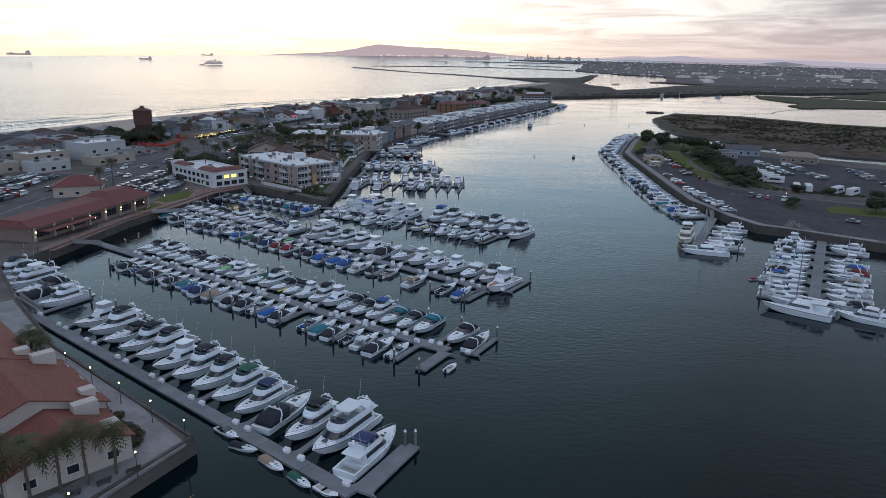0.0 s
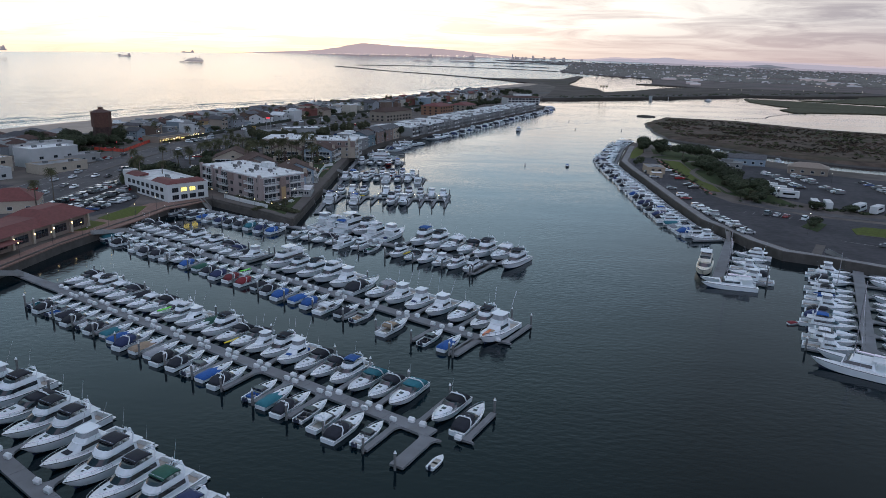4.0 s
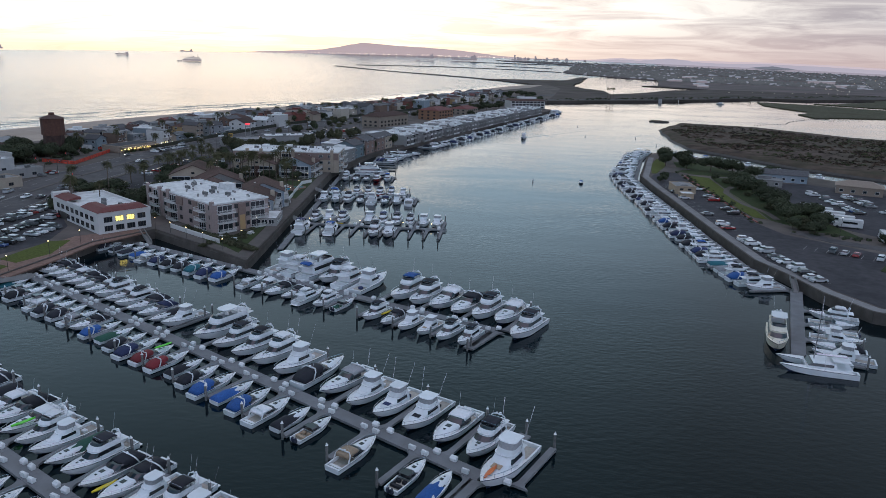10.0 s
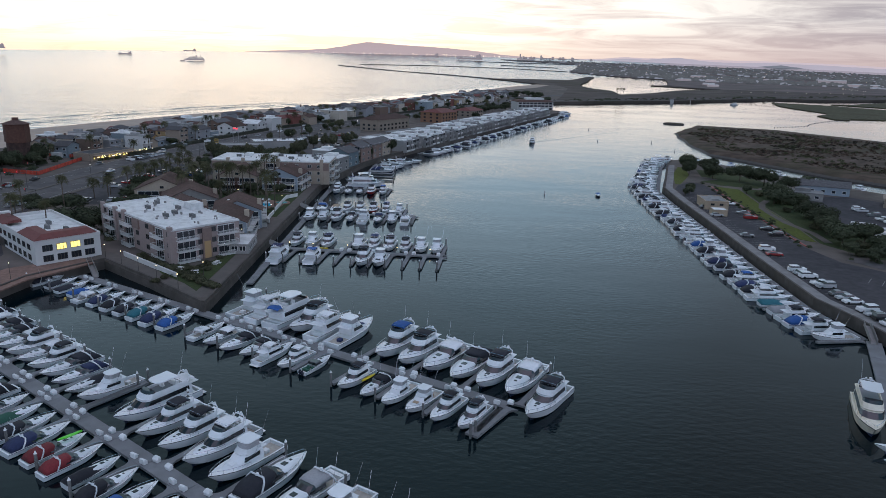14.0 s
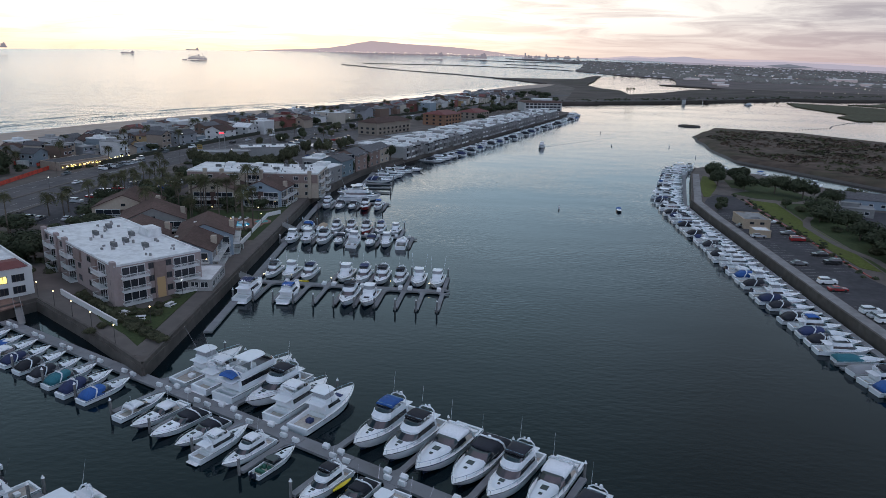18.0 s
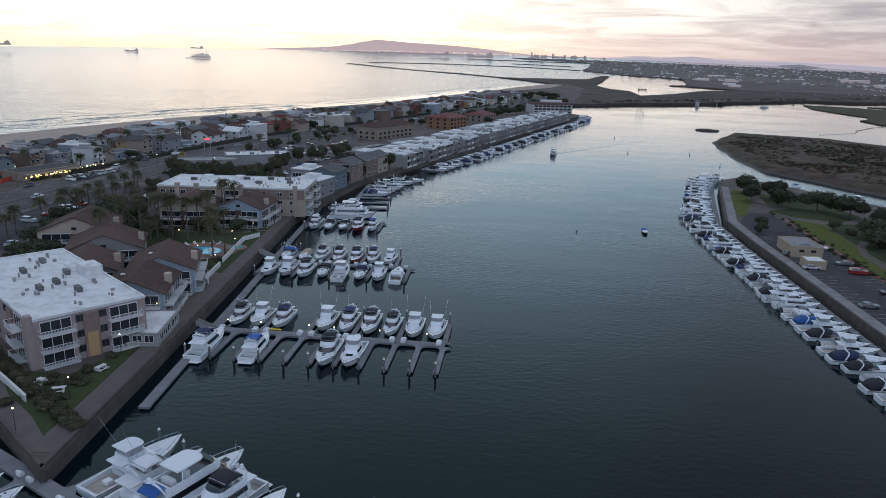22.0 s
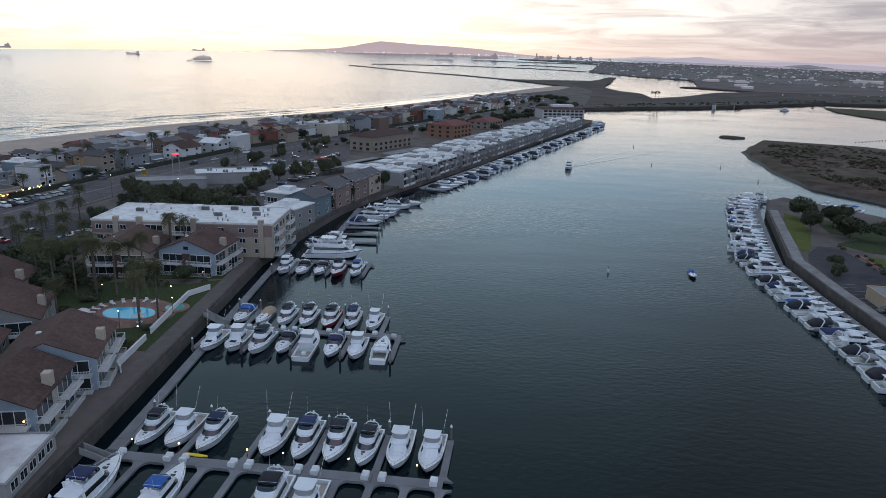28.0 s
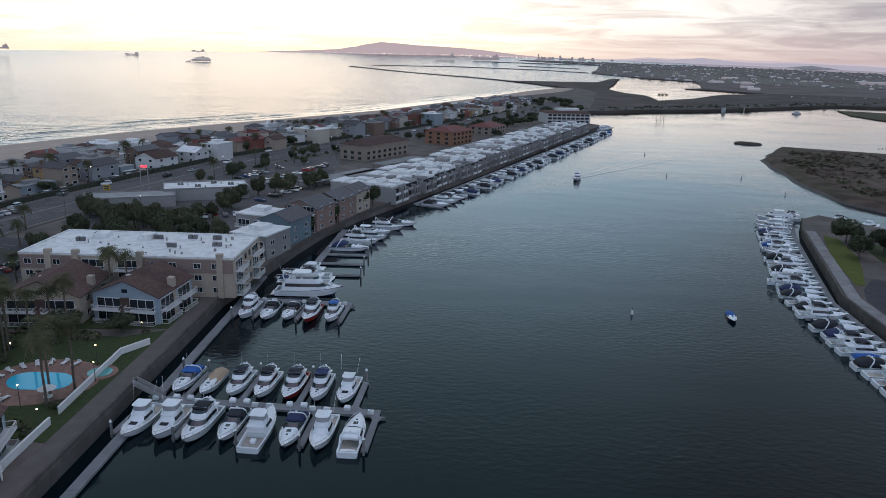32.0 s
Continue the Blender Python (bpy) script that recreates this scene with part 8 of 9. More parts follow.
def car(x, y, z, turn, group, detail=True):
    s, i = crn.random() < 0.45, crn.choices(range(6), (24, 20, 22, 22, 5, 7))[0]
    key = (s, i, detail)
    m = pose(x, y, z, 0, 0, turn)
    if key in CARS:
        copy_thing(CARS[key], m)["group"] = group
        return
    ob = thing("car", m, CNAME[i] + (" sport utility car parked on asphalt" if s else " saloon car parked on asphalt"), "car", group)
    part("body", BODIES[(int(s), i)], None, ob)
    part("window", GLASSES[int(s)], None, ob)
    if detail:
        for wx in (-0.82, 0.82):
            for wy in (-1.4, 1.45):
                part("wheel", WHEEL, None, ob, m=Matrix.Translation((wx, wy, 0.33)))
    CARS[key] = ob


def car_row(a, b, turn, fill, group, step=2.75, z=GL, detail=True):
    n = int(math.dist(a, b) / step)
    for i in range(n):
        if crn.random() < fill:
            p = lerp(a, b, (i + 0.5) / n)
            car(p[0], p[1], z + 0.03, turn + crn.choice((0, 180)) + crn.uniform(-2, 2), group, detail)


def bay_lines(a, b, turn, z, step=2.75, length=5.0):
    """Painted bay lines of one parking row."""
    n = int(math.dist(a, b) / step)
    bm = bmesh.new()
    c, s = math.cos(radians(turn)), math.sin(radians(turn))
    for i in range(n + 1):
        p = lerp(a, b, i / n)
        q = lambda u, v: (p[0] + c * u - s * v, p[1] + s * u + c * v, z + 0.06)
        quad(bm, (q(-0.06, -length / 2), q(0.06, -length / 2), q(0.06, length / 2), q(-0.06, length / 2)))
    tagged(part("bay_marking", bm, PAINTW), "faded white parking bay lines", "road marking", kind="structure")


for a, b, t, f, g, z, det in (((-134, 262), (-130, 318), 80, 0.9, "cars behind the restaurant", GL, False), ((-126, 258), (-121, 300), 80, 0.9, "cars behind the restaurant", GL, False), ((-118, 256), (-114, 280), 80, 0.9, "cars behind the restaurant", GL, False), ((-134, 248), (-120, 246), 10, 0.6, "cars behind the restaurant", GL, False),
                               ((-173, 236), (-173, 296), 90, 0.85, "cars inland", GL, False), ((-186, 246), (-184, 296), 90, 0.85, "cars inland", GL, False)) + (
                               ((-131, 350), (-106, 352), 0, 0.4, "cars at the apartments", GL, False), ((-112, 362), (-106, 418), 75, 0.6, "cars at the apartments", GL, False), ((-126, 375), (-120, 432), 75, 0.45, "cars at the apartments", GL, False),
                               ((-118, 470), (-104, 510), 70, 0.7, "cars at the shops", GL, False), ((-84, 470), (-70, 478), 20, 0.6, "cars at the shops", GL, False), ((-80, 530), (-62, 590), 75, 0.6, "cars at the shops", GL, False), ((-92, 545), (-74, 600), 75, 0.5, "cars at the shops", GL, False), ((-70, 500), (-60, 530), 75, 0.6, "cars at the shops", GL, False)) + (
                               ((97, 243), (95.4, 290), 93, 0.38, "cars in the park", GR, True), ((96.5, 300), (101.5, 388), 87, 0.22, "cars in the park", GR, True), ((107, 318), (113.5, 385), 87, 0.2, "cars in the park", GR, False), ((111, 279), (128, 266), -38, 0.5, "cars in the park", GR, False), ((125, 236), (150, 216), 45, 0.25, "cars in the park", GR, False), ((155, 216), (195, 205), 10, 0.4, "cars in the park", GR, False),
                               ((158, 330), (160, 372), 90, 0.55, "cars in the boat park", GR, False), ((168, 318), (172, 366), 90, 0.62, "cars in the boat park", GR, False), ((188, 300), (196, 352), 90, 0.62, "cars in the boat park", GR, False), ((208, 290), (222, 335), 75, 0.62, "cars in the boat park", GR, False)):
    bay_lines(a, b, t, z)
    car_row(a, b, t, f, g, z=z, detail=det)
for i in range(34):
    (px, py), d = pch_at(300 + i * 22)
    lane = crn.choice((-10.5, -4, 4, 10.5, 13))
    c = along((px, py), d, crn.uniform(-6, 6), (-d[1], d[0]), lane)
    car(c[0], c[1], GL + 0.05, heading(d) + (180 if lane > 0 else 0), "cars on the highway", False)
for x, yy, t in ((-158, 262, 0), (-158, 270, 0), (-158, 279, 0), (-154.5, 266, 0), (-154.5, 288, 0), (-147, 258, 180), (-147, 282, 180), (-143, 270, 180), (-143, 296, 180), (-158, 310, 0), (-154.5, 318, 0), (-158, 330, 0), (-147, 322, 180), (-143, 338, 180), (-166, 366, 90), (-171, 370, 90), (-165, 373, -90)):
    car(x, yy, GL + 0.05, t, "cars on the highway", False)
for a, b, t, f in (((-150, 444), (-143, 472), 60, 0.8), ((-128, 342), (-119, 347), 10, 0.7), ((-102, 425), (-96, 452), 75, 0.6), ((-200, 250), (-196, 292), 90, 0.7), ((-164, 230), (-162, 262), 0, 0.6)):
    car_row(a, b, t, f, "cars beside the highway", detail=False)
for i in range(24):
    (px, py), d = pch_at(470 + i * 7)
    c = along((px, py), d, 0, (-d[1], d[0]), 18.3)
    car(c[0], c[1], GL + 0.03, heading(d), "cars by the beach houses", False)
# motor homes in the boat park
for i, (x, y, t) in enumerate(((140, 334, 62), (141, 328, 62), (141.5, 321, 62), (141, 314, 66), (140.5, 308, 66), (142, 290, -20), (146, 288, -20), (156, 284, -50), (160.5, 280.5, -50))):
    if i == 0:
        rv = thing("motor_home", pose(x, y, GR, 0, 0, t), "white boxy motor home parked on asphalt", "motor home", "motor homes")
        part("body", soft_box(-1.25, 1.25, -4.2, 3.2, 0.5, 3.2, 0.12), WHITEP, rv)
        part("cab", soft_box(-1.1, 1.1, 3.2, 4.6, 0.5, 2.0, 0.1, f=0.5), WHITEP, rv)
        part("window", box_bm(-1.28, 1.28, -2.5, 2.0, 1.7, 2.4), GLASS, rv)
        part("windscreen", box_bm(-1.0, 1.0, 3.3, 4.4, 1.5, 1.95, 0.1, 0.1, 0, 0.4), GLASS, rv)
        for wx in (-1.1, 1.1):
            for wy in (-2.8, 3.4):
                w = part("wheel", WHEEL, None, rv, m=Matrix.Translation((wx, wy, 0.42)))
                w.scale = (1.3, 1.3, 1.3)
    else:
        copy_thing(rv, pose(x, y, GR, 0, 0, t))
# park hut and boat-park buildings
hut = flat_block("park_hut", pose(104.3, 371, GR, 0, 0, -5), 8.5, 12, 3.0, material("sandstone_block_wall", (0.36, 0.28, 0.20), 0.9, grain=(1.5, 0.12)), TARR, "sandy block park hut with a grey roof", parapet=0.3)
part("roof_lantern", soft_box(-2, 2, -3.5, 3.5, 3.0, 3.7, 0.1, l=1, r=1), TARR, hut)
annex = flat_block("park_hut", pose(101, 356, GR, 0, 0, -5), 5, 5, 2.2, MATS["sandstone_block_wall"], WHITER, "small sandy block annex with a pale roof", parapet=0.15)
face_windows(hut, 8.5, 12, "s", 1.6, 2, 1.4, 0.8, 1)
shed = house(pose(165, 407, GR, 0, 0, -24), 20, 9, 3.6, BLUES, SHINGG, "long blue-grey boat shed beside the channel", "gable", "x", front="s", sides="w", big=False, wins=5)
house(pose(150, 393, GR, 0, 0, -24), 14, 8, 2.8, GREYS, TARR, "low grey shed among the trees", "flat", "x", front="s", sides="w", big=False, wins=3)
house(pose(184, 377, GR, 0, 0, -30), 18, 10, 3.6, WALLS[3], WALLS[3], "tan boat storage building", "hip", "x", front="s", sides="w", big=False, wins=4)

# ---- lamps ----
LAMPS = {}


def lamp(x, y, z, h, group, warm=True):
    key = (h, warm)
    if key not in LAMPS:
        ob = thing("street_lamp", pose(x, y, z), "thin lamp post with a glowing globe lantern", "street lamp", group)
        bm = bmesh.new()
        tube(bm, [(0, 0, 0), (0, 0, 0.5), (0, 0, h)], 0.09, 0.05, n=6)
        part("post", bm, BRONZE, ob)
        bm = bmesh.new()
        bmesh.ops.create_icosphere(bm, subdivisions=2, radius=0.13)
        part("globe", bm, LAMPW if warm else BULB, ob, "glowing globe", m=Matrix.Translation((0, 0, h + 0.2)))
        LAMPS[key] = ob
    else:
        copy_thing(LAMPS[key], pose(x, y, z))["group"] = group


for t in (0.1, 0.3, 0.5, 0.7, 0.92):
    a = lerp((-87, 282.2), (-54, 254.2), t)
    lamp(a[0] - 1.4, a[1] + 1.6, GL, 3.4, "promenade lamps")
for y in (268, 285, 301, 318, 336, 352, 370, 388, 404):
    lamp(-55.6, y, GL, 3.4, "promenade lamps", y % 3 > 0)
for x, y in ((-70.5, 341), (-58, 357.5), (-72.5, 357), (-62, 342), (-49, 425), (-43, 447), (-37, 470)):
    lamp(x, y, GL, 4.0, "garden lamps")
for x, y in ((-66.4, 103.4), (-59.5, 98.0), (-52.6, 92.9), (-45.5, 87.4), (-38.7, 82.1), (-41.8, 74.0), (-45.5, 65.2)):
    lamp(x, y, GL, 3.3, "corner promenade lamps")
for k in range(4):
    c = along((-75, 118), PX, 53.2, PN, -9 - k * 3.6)
    if k == 0:
        bench = thing("bench", pose(c[0], c[1], GL + 0.06, 0, 0, PT - 90), "dark wooden bench on the promenade", "bench", "promenade benches")
        part("seat", soft_box(-0.9, 0.9, -0.25, 0.25, 0.4, 0.48, 0.02), BRONZE, bench)
        part("backrest", soft_box(-0.9, 0.9, 0.22, 0.3, 0.5, 0.95, 0.02), BRONZE, bench)
        for o in (-0.7, 0.7):
            part("leg", box_bm(o - 0.05, o + 0.05, -0.2, 0.2, 0, 0.4), BRONZE, bench)
    else:
        copy_thing(bench, pose(c[0], c[1], GL + 0.06, 0, 0, PT - 90))
for y in (176, 188, 200, 212, 224, 236, 250, 262):
    (x0, _), t = (lerp((-112, 176), (-97, 262), (y - 176) / 86)), 0
    lamp(x0 - 1.2, y, GL, 3.8, "quay lamps")
for i in range(16):
    (px, py), d = pch_at(380 + i * 45)
    c = along((px, py), d, 0, (-d[1], d[0]), 14.5 if i % 2 else -14.5)
    lamp(c[0], c[1], GL, 8.0, "highway lamps", False)
for x, y in ((-75, 545), (-66, 575), (-88, 520), (-60, 610), (-100, 470)):
    lamp(x, y, GL, 7.0, "car park lamps", False)
for x, y in ((116, 244), (150, 212), (170, 330), (200, 320), (128, 291)):
    lamp(x, y, GR, 7.0, "park lamps", False)
# small lights on the floats
for x in (-2, -11.5, -20.8, -26, -36, -43):
    lamp(x, 299.9 - (x + 2) * 0.1 + 1.0, 0.6, 0.9, "dock lights")
# traffic lights at the crossing
for x, y, t in ((-170.3, 377.5, 10), (-160.8, 370.1, 0), (-157.6, 372.4, 0), (-136.0, 340.8, 20), (-166, 394, 0)):
    ob = thing("traffic_light", pose(x, y, GL, 0, 0, t), "traffic light on a bent pole showing red", "traffic light", "traffic lights")
    part("pole", poles_bm([((0, 0, 0), (0, 0, 5.5)), ((0, 0, 5.4), (-3.0, 0, 5.9))], 0.09), BRONZE, ob)
    part("housing", soft_box(-3.3, -2.9, -0.2, 0.2, 5.0, 6.2, 0.05), BRONZE, ob)
    bm = bmesh.new()
    bmesh.ops.create_icosphere(bm, subdivisions=1, radius=0.16, matrix=Matrix.Translation((-3.1, -0.24, 5.9)))
    part("red_lens", bm, REDL, ob, "glowing red lens")
# signs
sign = thing("pole_sign", pose(-119, 516, GL), "tall pole sign with a red top panel", "sign")
part("post", poles_bm([((-1.5, 0, 0), (-1.5, 0, 9)), ((1.5, 0, 0), (1.5, 0, 9)), ((-1.5, 0, 8), (1.5, 0, 8))], 0.18), GREYS, sign)
part("panel", soft_box(-1.3, 1.3, -0.25, 0.25, 9.0, 9.7, 0.08), REDL, sign, "glowing red sign panel")
sign = thing("pole_sign", pose(-124, 496, GL), "yellow and black pole sign by the highway", "sign")
part("post", box_bm(-0.2, 0.2, -0.2, 0.2, 0, 3.5), GREYS, sign)
part("panel", soft_box(-1.2, 1.2, -0.25, 0.25, 3.4, 5.6, 0.08), material("yellow_sign", (0.36, 0.23, 0.04), 0.5), sign, "yellow sign panel")
part("lettering_bar", box_bm(-0.9, 0.9, -0.3, -0.2, 4.8, 5.2), BRONZE, sign)
part("lettering_bar", box_bm(-0.9, 0.9, -0.3, -0.2, 4.0, 4.4), BRONZE, sign)
# gangways from the quay down to the floats
for a, b in (((-88, 278), (-83, 271)), ((-103, 226), (-98, 238)), ((-109, 186), (-104, 192)), ((-49, 352), (-44, 351)), ((-97, 140), (-90, 136)), ((-47.5, 300), (-43, 300)), ((110.5, 222.5), (114.5, 213)), ((91, 246), (89.6, 240.5))):
    ob = thing("gangway", Matrix.Identity(4), "sloping metal gangway down to the float", "gangway", "gangways")
    d = unit(a, b)
    L = math.dist(a, b)
    bm = bmesh.new()
    for o, z0, z1 in ((0.0, -0.12, 0.0), (-0.62, 0, 1.0), (0.62, 0, 1.0)):
        w = 0.6 if o == 0 else 0.04
        v = [bm.verts.new(p) for p in ((o - w, 0, GL + z0), (o + w, 0, GL + z0), (o + w, L, 0.7 + z0), (o - w, L, 0.7 + z0), (o - w, 0, GL + z1), (o + w, 0, GL + z1), (o + w, L, 0.7 + z1), (o - w, L, 0.7 + z1))]
        for idx in ((3, 2, 1, 0), (4, 5, 6, 7), (0, 1, 5, 4), (1, 2, 6, 5), (2, 3, 7, 6), (3, 0, 4, 7)):
            bm.faces.new([v[i] for i in idx])
    part("ramp", bm, GREYS, ob, m=pose(a[0], a[1], 0, 0, 0, heading(d)))
# picnic tables on the point
for k, (x, yy, t) in enumerate(((-58.5, 270, 20), (-55.8, 278, 70), (-62.5, 272.5, -30))):
    m = pose(x, yy, GL + 0.06, 0, 0, t)
    if k:
        copy_thing(picnic, m)
        continue
    picnic = thing("picnic_table", m, "pale concrete picnic table with two benches on the lawn", "picnic table", "picnic tables")
    part("table_top", soft_box(-1.0, 1.0, -0.4, 0.4, 0.68, 0.78, 0.02), WHITEP, picnic)
    for o in (-0.85, 0.85):
        part("bench", soft_box(-1.0, 1.0, o - 0.16, o + 0.16, 0.38, 0.45, 0.02), WHITEP, picnic)
    for o in (-0.7, 0.7):
        part("trestle", soft_box(o - 0.06, o + 0.06, -0.9, 0.9, 0.0, 0.68, 0.02, b=0.4, f=0.4), WHITEP, picnic)
# line of floats across the shallows
floats = thing("float_line", Matrix.Identity(4), "dark string of net floats across the shallows", "float line")
FPTS = [(305, 760), (348, 786), (364, 812), (398, 848), (440, 880)]
bm = bmesh.new()
tube(bm, [(0, 0, -0.3), (0, 0, 0.2), (0, 0, 0.45)], 0.5, 0.3, n=6)
FLOATM = to_mesh("float", bm, NAVYH)
for p, q in zip(FPTS, FPTS[1:]):
    n = int(math.dist(p, q) / 4.5)
    for k in range(n):
        part("float", FLOATM, None, floats, m=Matrix.Translation((*lerp(p, q, k / n), 0)))
# buoys
for x, y in ((44.3, 400), (110, 606), (148, 606), (60, 700), (120, 690), (150, 560), (29.5, 66.5)):
    ob = thing("buoy", pose(x, y, 0), "small white channel buoy", "buoy", "channel buoys")
    bm = bmesh.new()
    tube(bm, [(0, 0, -0.3), (0, 0, 0.5), (0, 0, 1.1)], 0.38, 0.22, n=8)
    part("float", bm, WHITEP, ob)
    bm = bmesh.new()
    tube(bm, [(0, 0, 1.1), (0, 0, 1.5)], 0.1, n=6)
    part("topmark", bm, NAVYH, ob)

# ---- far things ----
def far_haze_material(name, colour, glow, grain=(0.004, 0.12)):
    """Distant backdrop: its own dim colour, with haze painted in as an emission."""
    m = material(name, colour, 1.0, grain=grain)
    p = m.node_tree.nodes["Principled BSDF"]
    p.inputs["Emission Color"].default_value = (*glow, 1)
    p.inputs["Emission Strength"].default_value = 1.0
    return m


def profile(table, a):
    for (p, q), (r, s) in zip(table, table[1:]):
        if p <= a <= r:
            u = (a - p) / (r - p)
            u = u * u * (3 - 2 * u) * 0.5 + u * 0.5
            return q + (s - q) * u
    return table[-1][1]


def ridge(name, table, dist, foot, mat, label, seed=0, n=150, rough=0.02):
    """A far hill line: a solid ridge whose crest follows a table of (bearing, elevation) in degrees as seen from the harbour."""
    bm = bmesh.new()
    f, t, b = [], [], []
    for i in range(n + 1):
        az = table[0][0] + (table[-1][0] - table[0][0]) * i / n
        el = profile(table, az) + rough * noise.noise((az * 2.3, seed, 0)) + rough * 0.6 * noise.noise((az * 7.1, seed, 4))
        a = radians(az)
        s, c = math.sin(a), math.cos(a)
        base = EYE + dist * math.tan(radians(LIFT(az))) - foot
        f.append(bm.verts.new((dist * s, FARC.y + dist * c, base)))
        t.append(bm.verts.new(((dist + 40) * s, FARC.y + (dist + 40) * c, max(base + 1, EYE + dist * math.tan(radians(el))))))
        b.append(bm.verts.new(((dist + 80) * s, FARC.y + (dist + 80) * c, base)))
    for i in range(n):
        bm.faces.new((f[i], f[i + 1], t[i + 1], t[i]))
        bm.faces.new((t[i], t[i + 1], b[i + 1], b[i]))
    return tagged(part(name, bm, mat, smooth=True), label, "hills", kind="structure")


# hill colours are mostly emission, standing in for the haze before them
FHILL = far_haze_material("hazed_hill", (0.10, 0.10, 0.12), (0.44, 0.335, 0.33))
FLOW = far_haze_material("hazed_low_hill", (0.06, 0.065, 0.07), (0.15, 0.155, 0.185))
FMOUNT = far_haze_material("hazed_mountain", (0.10, 0.11, 0.14), (0.40, 0.35, 0.39))
FMOUNT2 = far_haze_material("hazed_pale_mountain", (0.10, 0.11, 0.14), (0.56, 0.45, 0.46))
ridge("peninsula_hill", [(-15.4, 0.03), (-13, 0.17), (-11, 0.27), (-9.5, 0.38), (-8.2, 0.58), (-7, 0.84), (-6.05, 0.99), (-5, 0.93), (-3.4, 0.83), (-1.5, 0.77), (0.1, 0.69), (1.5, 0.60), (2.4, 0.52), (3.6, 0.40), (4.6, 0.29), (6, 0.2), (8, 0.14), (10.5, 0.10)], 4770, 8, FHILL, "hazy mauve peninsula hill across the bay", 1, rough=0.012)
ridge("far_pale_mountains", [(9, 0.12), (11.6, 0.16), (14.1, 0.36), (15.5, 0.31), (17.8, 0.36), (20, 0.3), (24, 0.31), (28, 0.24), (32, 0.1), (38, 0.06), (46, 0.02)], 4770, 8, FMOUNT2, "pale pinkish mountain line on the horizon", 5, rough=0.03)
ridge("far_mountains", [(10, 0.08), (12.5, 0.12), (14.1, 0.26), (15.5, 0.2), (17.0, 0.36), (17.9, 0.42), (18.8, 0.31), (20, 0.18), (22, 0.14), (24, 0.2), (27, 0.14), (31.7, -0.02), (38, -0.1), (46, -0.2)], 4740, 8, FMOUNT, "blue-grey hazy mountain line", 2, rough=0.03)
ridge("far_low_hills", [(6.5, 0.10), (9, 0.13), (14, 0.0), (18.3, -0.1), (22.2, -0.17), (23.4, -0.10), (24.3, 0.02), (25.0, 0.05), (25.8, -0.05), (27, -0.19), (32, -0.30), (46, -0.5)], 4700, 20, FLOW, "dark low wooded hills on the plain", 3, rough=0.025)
# far town on the plain: roofs and trees too small to tell apart
rnd = random.Random(77)
# roofs and trees get a faint emission that paints in the haze
FROOF = far_haze_material("hazed_roof", (0.30, 0.29, 0.29), (0.085, 0.086, 0.100))
FWOOD = far_haze_material("hazed_wood", (0.030, 0.036, 0.028), (0.066, 0.068, 0.080))
LAGOON = [(296, 1675), (480, 2540), (585, 3090), (728, 2490), (550, 1890), (570, 1765), (610, 1660), (490, 1560), (455, 1520), (370, 1380), (290, 1288), (310, 1436)]
bm, bw, bl = bmesh.new(), bmesh.new(), bmesh.new()
for i in range(5200):
    az = rnd.uniform(7.5, 44)
    q = rnd.random()
    rho = 1 / (1 / 2350 + q * (1 / 16000 - 1 / 2350))
    X, Y = rho * math.sin(radians(az)), FARC.y + rho * math.cos(radians(az))
    if not inside(X, Y, PLAIN) or inside(X, Y, LAGOON):
        continue
    c = far(X, Y)
    k = (0.45 + c.length / 5200) * (0.55 if rho > 4500 else 1.0)
    if noise.noise((X * 0.0011, Y * 0.0011, 0)) < -0.28 and rho < 4200:
        continue
    if i % 4 == 0:
        s = rnd.uniform(3.5, 8) * k
        tbox(bm, c.x - s * 1.5, c.x + s * 1.5, c.y - s, c.y + s, c.z, c.z + 2.2 + rnd.uniform(1, 6) * k, s * 0.2, s * 0.2, s * 0.6, s * 0.6)
    else:
        s, h = rnd.uniform(5, 12) * k, rnd.uniform(4, 9) * k
        tube(bw, [(c.x, c.y, c.z), (c.x + s * 0.2, c.y, c.z + 2 + h * 0.55), (c.x, c.y, c.z + 2 + h)], s * 1.35, s * 0.45, n=6)
    if i % 60 == 0:
        s = 0.25 + c.length / 9500
        bmesh.ops.create_icosphere(bl, subdivisions=1, radius=s, matrix=Matrix.Translation((c.x, c.y - 9, c.z + 11 * k + 3)))
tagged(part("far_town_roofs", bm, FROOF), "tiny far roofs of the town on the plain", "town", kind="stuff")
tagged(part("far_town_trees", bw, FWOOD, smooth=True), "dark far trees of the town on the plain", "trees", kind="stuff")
# lights of the port under the hill, of the town and of the cars on the coast road
for i in range(90):
    az = -10.5 + 16 * rnd.random() ** 0.8
    d = 4690
    a = radians(az)
    bmesh.ops.create_icosphere(bl, subdivisions=1, radius=rnd.uniform(1.0, 2.4), matrix=Matrix.Translation((d * math.sin(a), FARC.y + d * math.cos(a), EYE + d * math.tan(radians(LIFT(az) + rnd.uniform(0.02, 0.09))))))
for i in range(30):
    X, Y = lerp((900, 1560), (1010, 1950), i / 29) if i > 12 else lerp((560, 1480), (900, 1560), i / 12)
    c = far(X + rnd.uniform(-8, 8), Y, 5)
    bmesh.ops.create_icosphere(bl, subdivisions=1, radius=rnd.uniform(0.3, 0.6), matrix=Matrix.Translation(c))
tagged(part("far_town_lights", bl, emitter("far_light", (1.0, 0.86, 0.62), 1.6)), "pinpoint warm lights of the far town", "lights", kind="stuff")
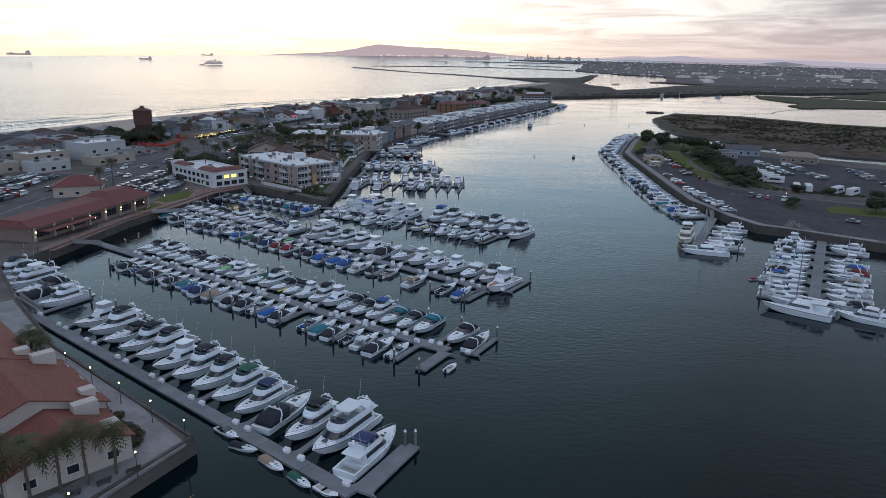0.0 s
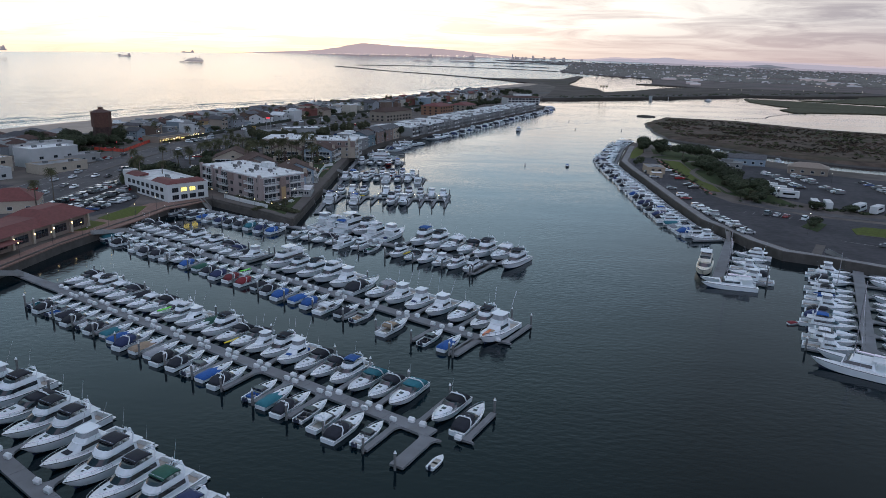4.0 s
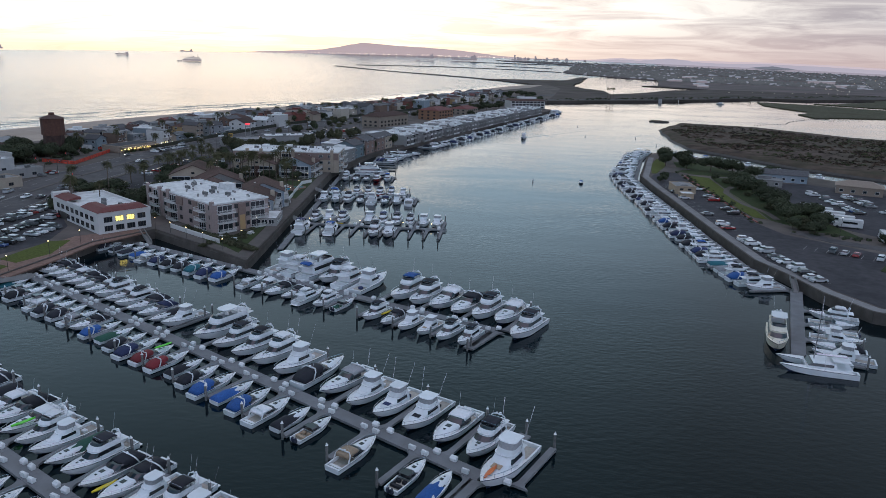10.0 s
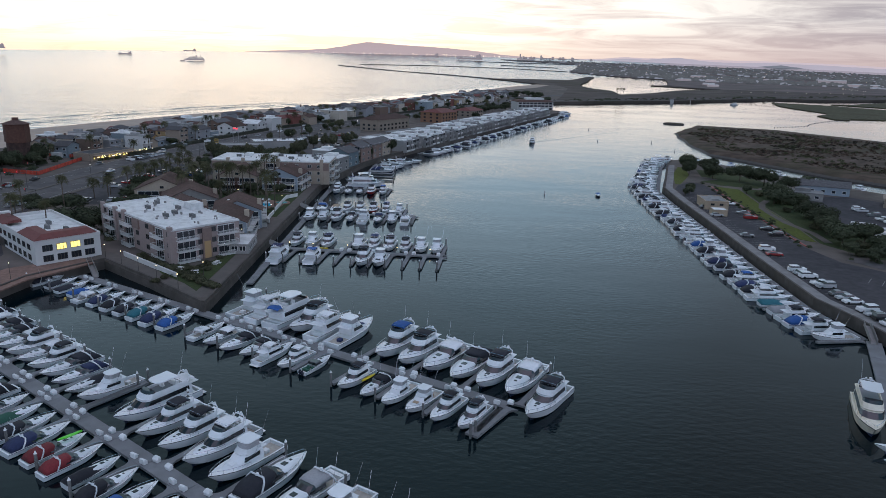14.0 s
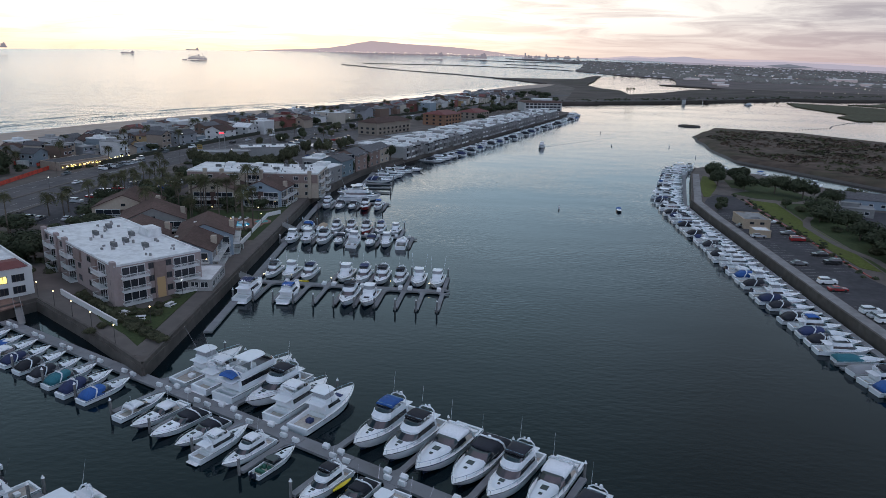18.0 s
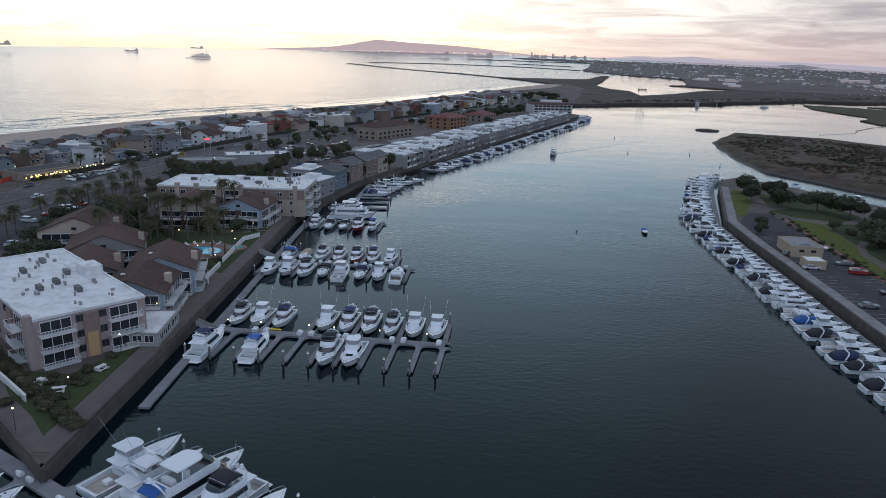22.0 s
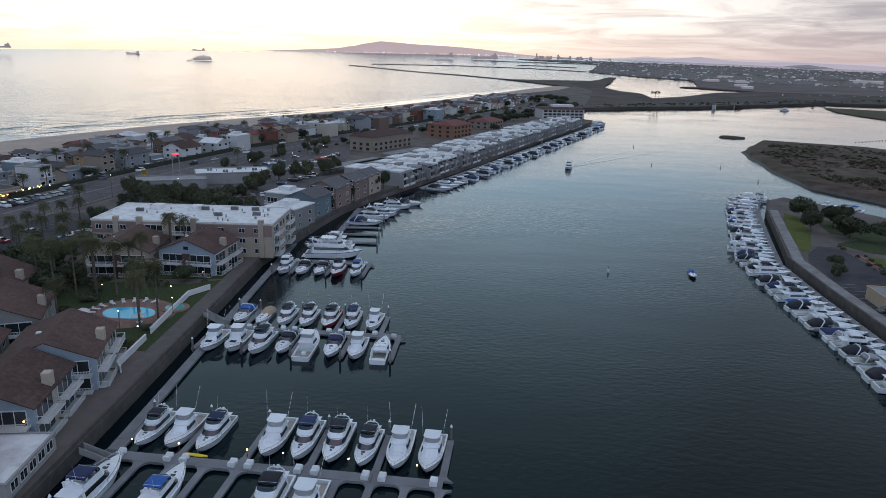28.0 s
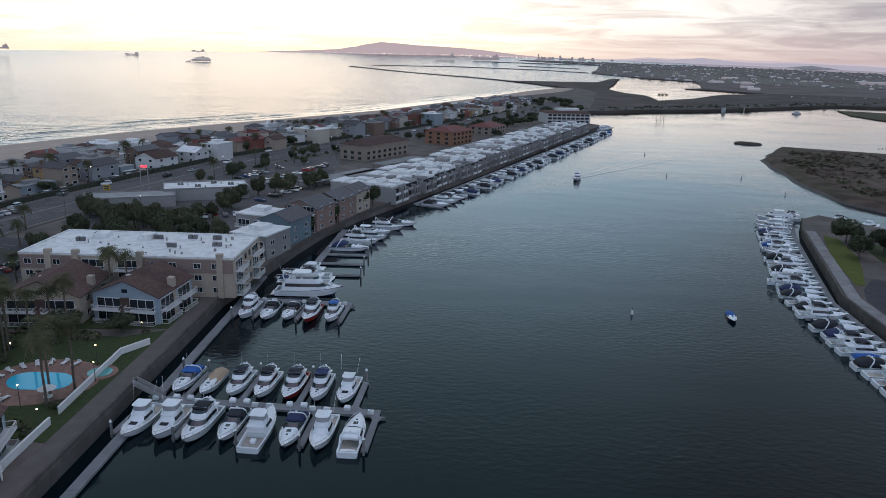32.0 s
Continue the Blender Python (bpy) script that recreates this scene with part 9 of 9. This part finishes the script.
# haze put in as emission; shared by towers, shed walls and ships
FT = far_haze_material("hazed_tower", (0.10, 0.10, 0.12), (0.21, 0.185, 0.20))
for i in range(26):
    az = rnd.gauss(8.2, 1.3) if i < 20 else rnd.uniform(4.5, 12)
    a, r = radians(az), 4660
    w, h = rnd.uniform(7, 17), rnd.uniform(5, 15) + (14 if i in (2, 7) else 0)
    ob = thing("far_tower_block", pose(r * math.sin(a), FARC.y + r * math.cos(a), EYE + r * math.tan(radians(LIFT(az))) - 3), "hazy far tower block on the skyline", "building", "skyline towers")
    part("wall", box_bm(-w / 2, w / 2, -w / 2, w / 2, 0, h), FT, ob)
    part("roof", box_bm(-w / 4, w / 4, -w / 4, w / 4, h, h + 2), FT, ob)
# pale marina sheds and yards on the plain
for X, Y, w, d, h in ((760, 2400, 40, 16, 5), (820, 2330, 26, 18, 6), (690, 1990, 30, 14, 4), (650, 1850, 24, 12, 4), (1250, 2300, 60, 24, 7), (1330, 2350, 44, 22, 6), (1420, 2250, 70, 26, 6), (1620, 2350, 80, 26, 7), (1700, 2200, 50, 24, 6), (1180, 2700, 60, 30, 8), (980, 2900, 50, 30, 8), (1500, 2900, 90, 34, 9)):
    c = far(X, Y, 2.2)
    ob = thing("far_shed", pose(c.x, c.y, c.z, 0, 0, rnd.uniform(-30, 30)), "long pale shed far off on the plain", "building", "far sheds")
    part("wall", box_bm(-w / 2, w / 2, -d / 2, d / 2, -1, h), FT, ob)
    # shed roofs also carry a little emission for haze
    part("roof", box_bm(-w / 2 - 0.6, w / 2 + 0.6, -d / 2 - 0.6, d / 2 + 0.6, h, h + 1.8, 0.6, 0.6, d / 2, d / 2), far_haze_material("hazed_pale_roof", (0.40, 0.40, 0.40), (0.08, 0.08, 0.09)), ob)
# trees on the spit and the causeway
spots = []
for i in range(260):
    p = lerp((150, 1040), (900, 1500), ug.random()) if i % 3 else lerp((150, 1036), (540, 1288), ug.random())
    spots.append((p[0] + ug.uniform(-4, 14), p[1] + ug.uniform(2, 46), 2.8, ug.uniform(0.8, 3.0)))
undergrowth("bank_scrub", spots, "dark uneven scrub on the far bank", LEAF, 26, 51)
for i in range(26):
    tree(prn.uniform(85, 140), prn.uniform(975, 1180), 3.0, prn.uniform(4, 7), prn.uniform(4, 7), "trees at the end of the beach", False, "dark tree at the end of the beach")
for i, (x, y) in enumerate(((252, 1150), (257, 1152), (262, 1155))):
    palm(x, y, 3.0, 15, "causeway palms")
bridge = thing("bridge", pose(352, 1165, 0, 0, 0, 57), "low white bridge on the causeway", "bridge")
part("deck", box_bm(-7, 7, -20, 20, 3.2, 4.2), WALKM, bridge)
for k in range(4):
    part("pier", box_bm(-7, 7, -14 + k * 9, -13 + k * 9, -1, 3.2), WHITEP, bridge)
gate = thing("bridge_tower", pose(322, 1118, 0, 0, 0, 57), "small white gauge tower on the causeway bank", "tower")
part("wall", soft_box(-2, 2, -2, 2, 0, 5.5, 0.1), WALLS0, gate)
part("roof", box_bm(-2.3, 2.3, -2.3, 2.3, 5.5, 6.1, 1, 1, 1, 1), SHINGG, gate)


# ships in the bay
def ship(az, el, L, turn, name, label, near=0.0):
    """A ship at a bearing and waterline elevation as seen from the harbour."""
    rho = (EYE / math.tan(radians(max(0.3, LIFT(az) - el + 0.05)))) if near == 0 else near
    a = radians(az)
    c = far(FARC.x + rho * math.sin(a), FARC.y + rho * math.cos(a))
    c.z = EYE + (c - Vector((FARC.x, FARC.y, c.z))).length * math.tan(radians(el))
    ob = thing(name, Matrix.Translation(c) @ pose(0, 0, 0, 0, 0, turn - az), label, "ship", "ships in the bay")
    b = L * 0.075
    bm = bmesh.new()
    tbox(bm, -b, b, -L * 0.48, L * 0.40, -2, L * 0.05, -L * 0.01, -L * 0.01, 0, 0)
    tbox(bm, -b, b, L * 0.40, L * 0.5, -2, L * 0.065, b * 0.7, b * 0.7, 0, -L * 0.02)
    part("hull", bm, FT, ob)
    if name == "ferry":
        for k in range(3):
            part("deck", soft_box(-b, b, -L * (0.46 - 0.03 * k), L * (0.40 - 0.06 * k), L * (0.055 + 0.042 * k), L * (0.085 + 0.042 * k), 0.3), FSHIPW, ob, "pale passenger deck")
        part("funnel", box_bm(-b * 0.4, b * 0.4, -L * 0.12, -L * 0.04, L * 0.17, L * 0.24), FT, ob)
        part("mast", box_bm(-0.5, 0.5, L * 0.1, L * 0.11, L * 0.17, L * 0.40), FT, ob)
        part("mast", box_bm(-0.5, 0.5, -L * 0.3, -L * 0.29, L * 0.17, L * 0.33), FT, ob)
    else:
        part("superstructure", box_bm(-b * 0.9, b * 0.9, -L * 0.44, -L * 0.24, L * 0.05, L * 0.15, 0, 0, 1, 1), FT, ob)
        part("funnel", box_bm(-b * 0.4, b * 0.4, -L * 0.40, -L * 0.34, L * 0.15, L * 0.20), FT, ob)
        part("deck_house", box_bm(-b * 0.8, b * 0.8, L * 0.25, L * 0.38, L * 0.05, L * 0.085), FT, ob)


# pale ship decks, lifted by an emission painted as haze
FSHIPW = far_haze_material("hazed_ship_white", (0.30, 0.30, 0.31), (0.16, 0.14, 0.14))
ship(-19.1, -0.68, 82, 72, "ferry", "small passenger ship with masts anchored in the bay", 4300)
ship(-20.0, -0.74, 22, 80, "launch", "tiny launch beside the anchored ship", 4100)
ship(-23.85, -0.36, 66, 82, "cargo_ship", "small dark cargo ship anchored in the bay")
ship(-32.0, -0.16, 110, 88, "cargo_ship", "hazy grey ship low on the horizon")
ship(-19.4, -0.04, 66, 85, "cargo_ship", "hazy grey ship low on the horizon")
ship(1.95, -0.10, 150, 92, "tanker", "long dark tanker anchored off the port")
ship(-6.0, 0.02, 60, 88, "cargo_ship", "hazy ship at the port under the hill")
ship(-1.2, 0.0, 110, 90, "cargo_ship", "hazy ship at the port under the hill")
ship(6.3, -0.02, 90, 90, "cargo_ship", "hazy ship at the port under the hill")
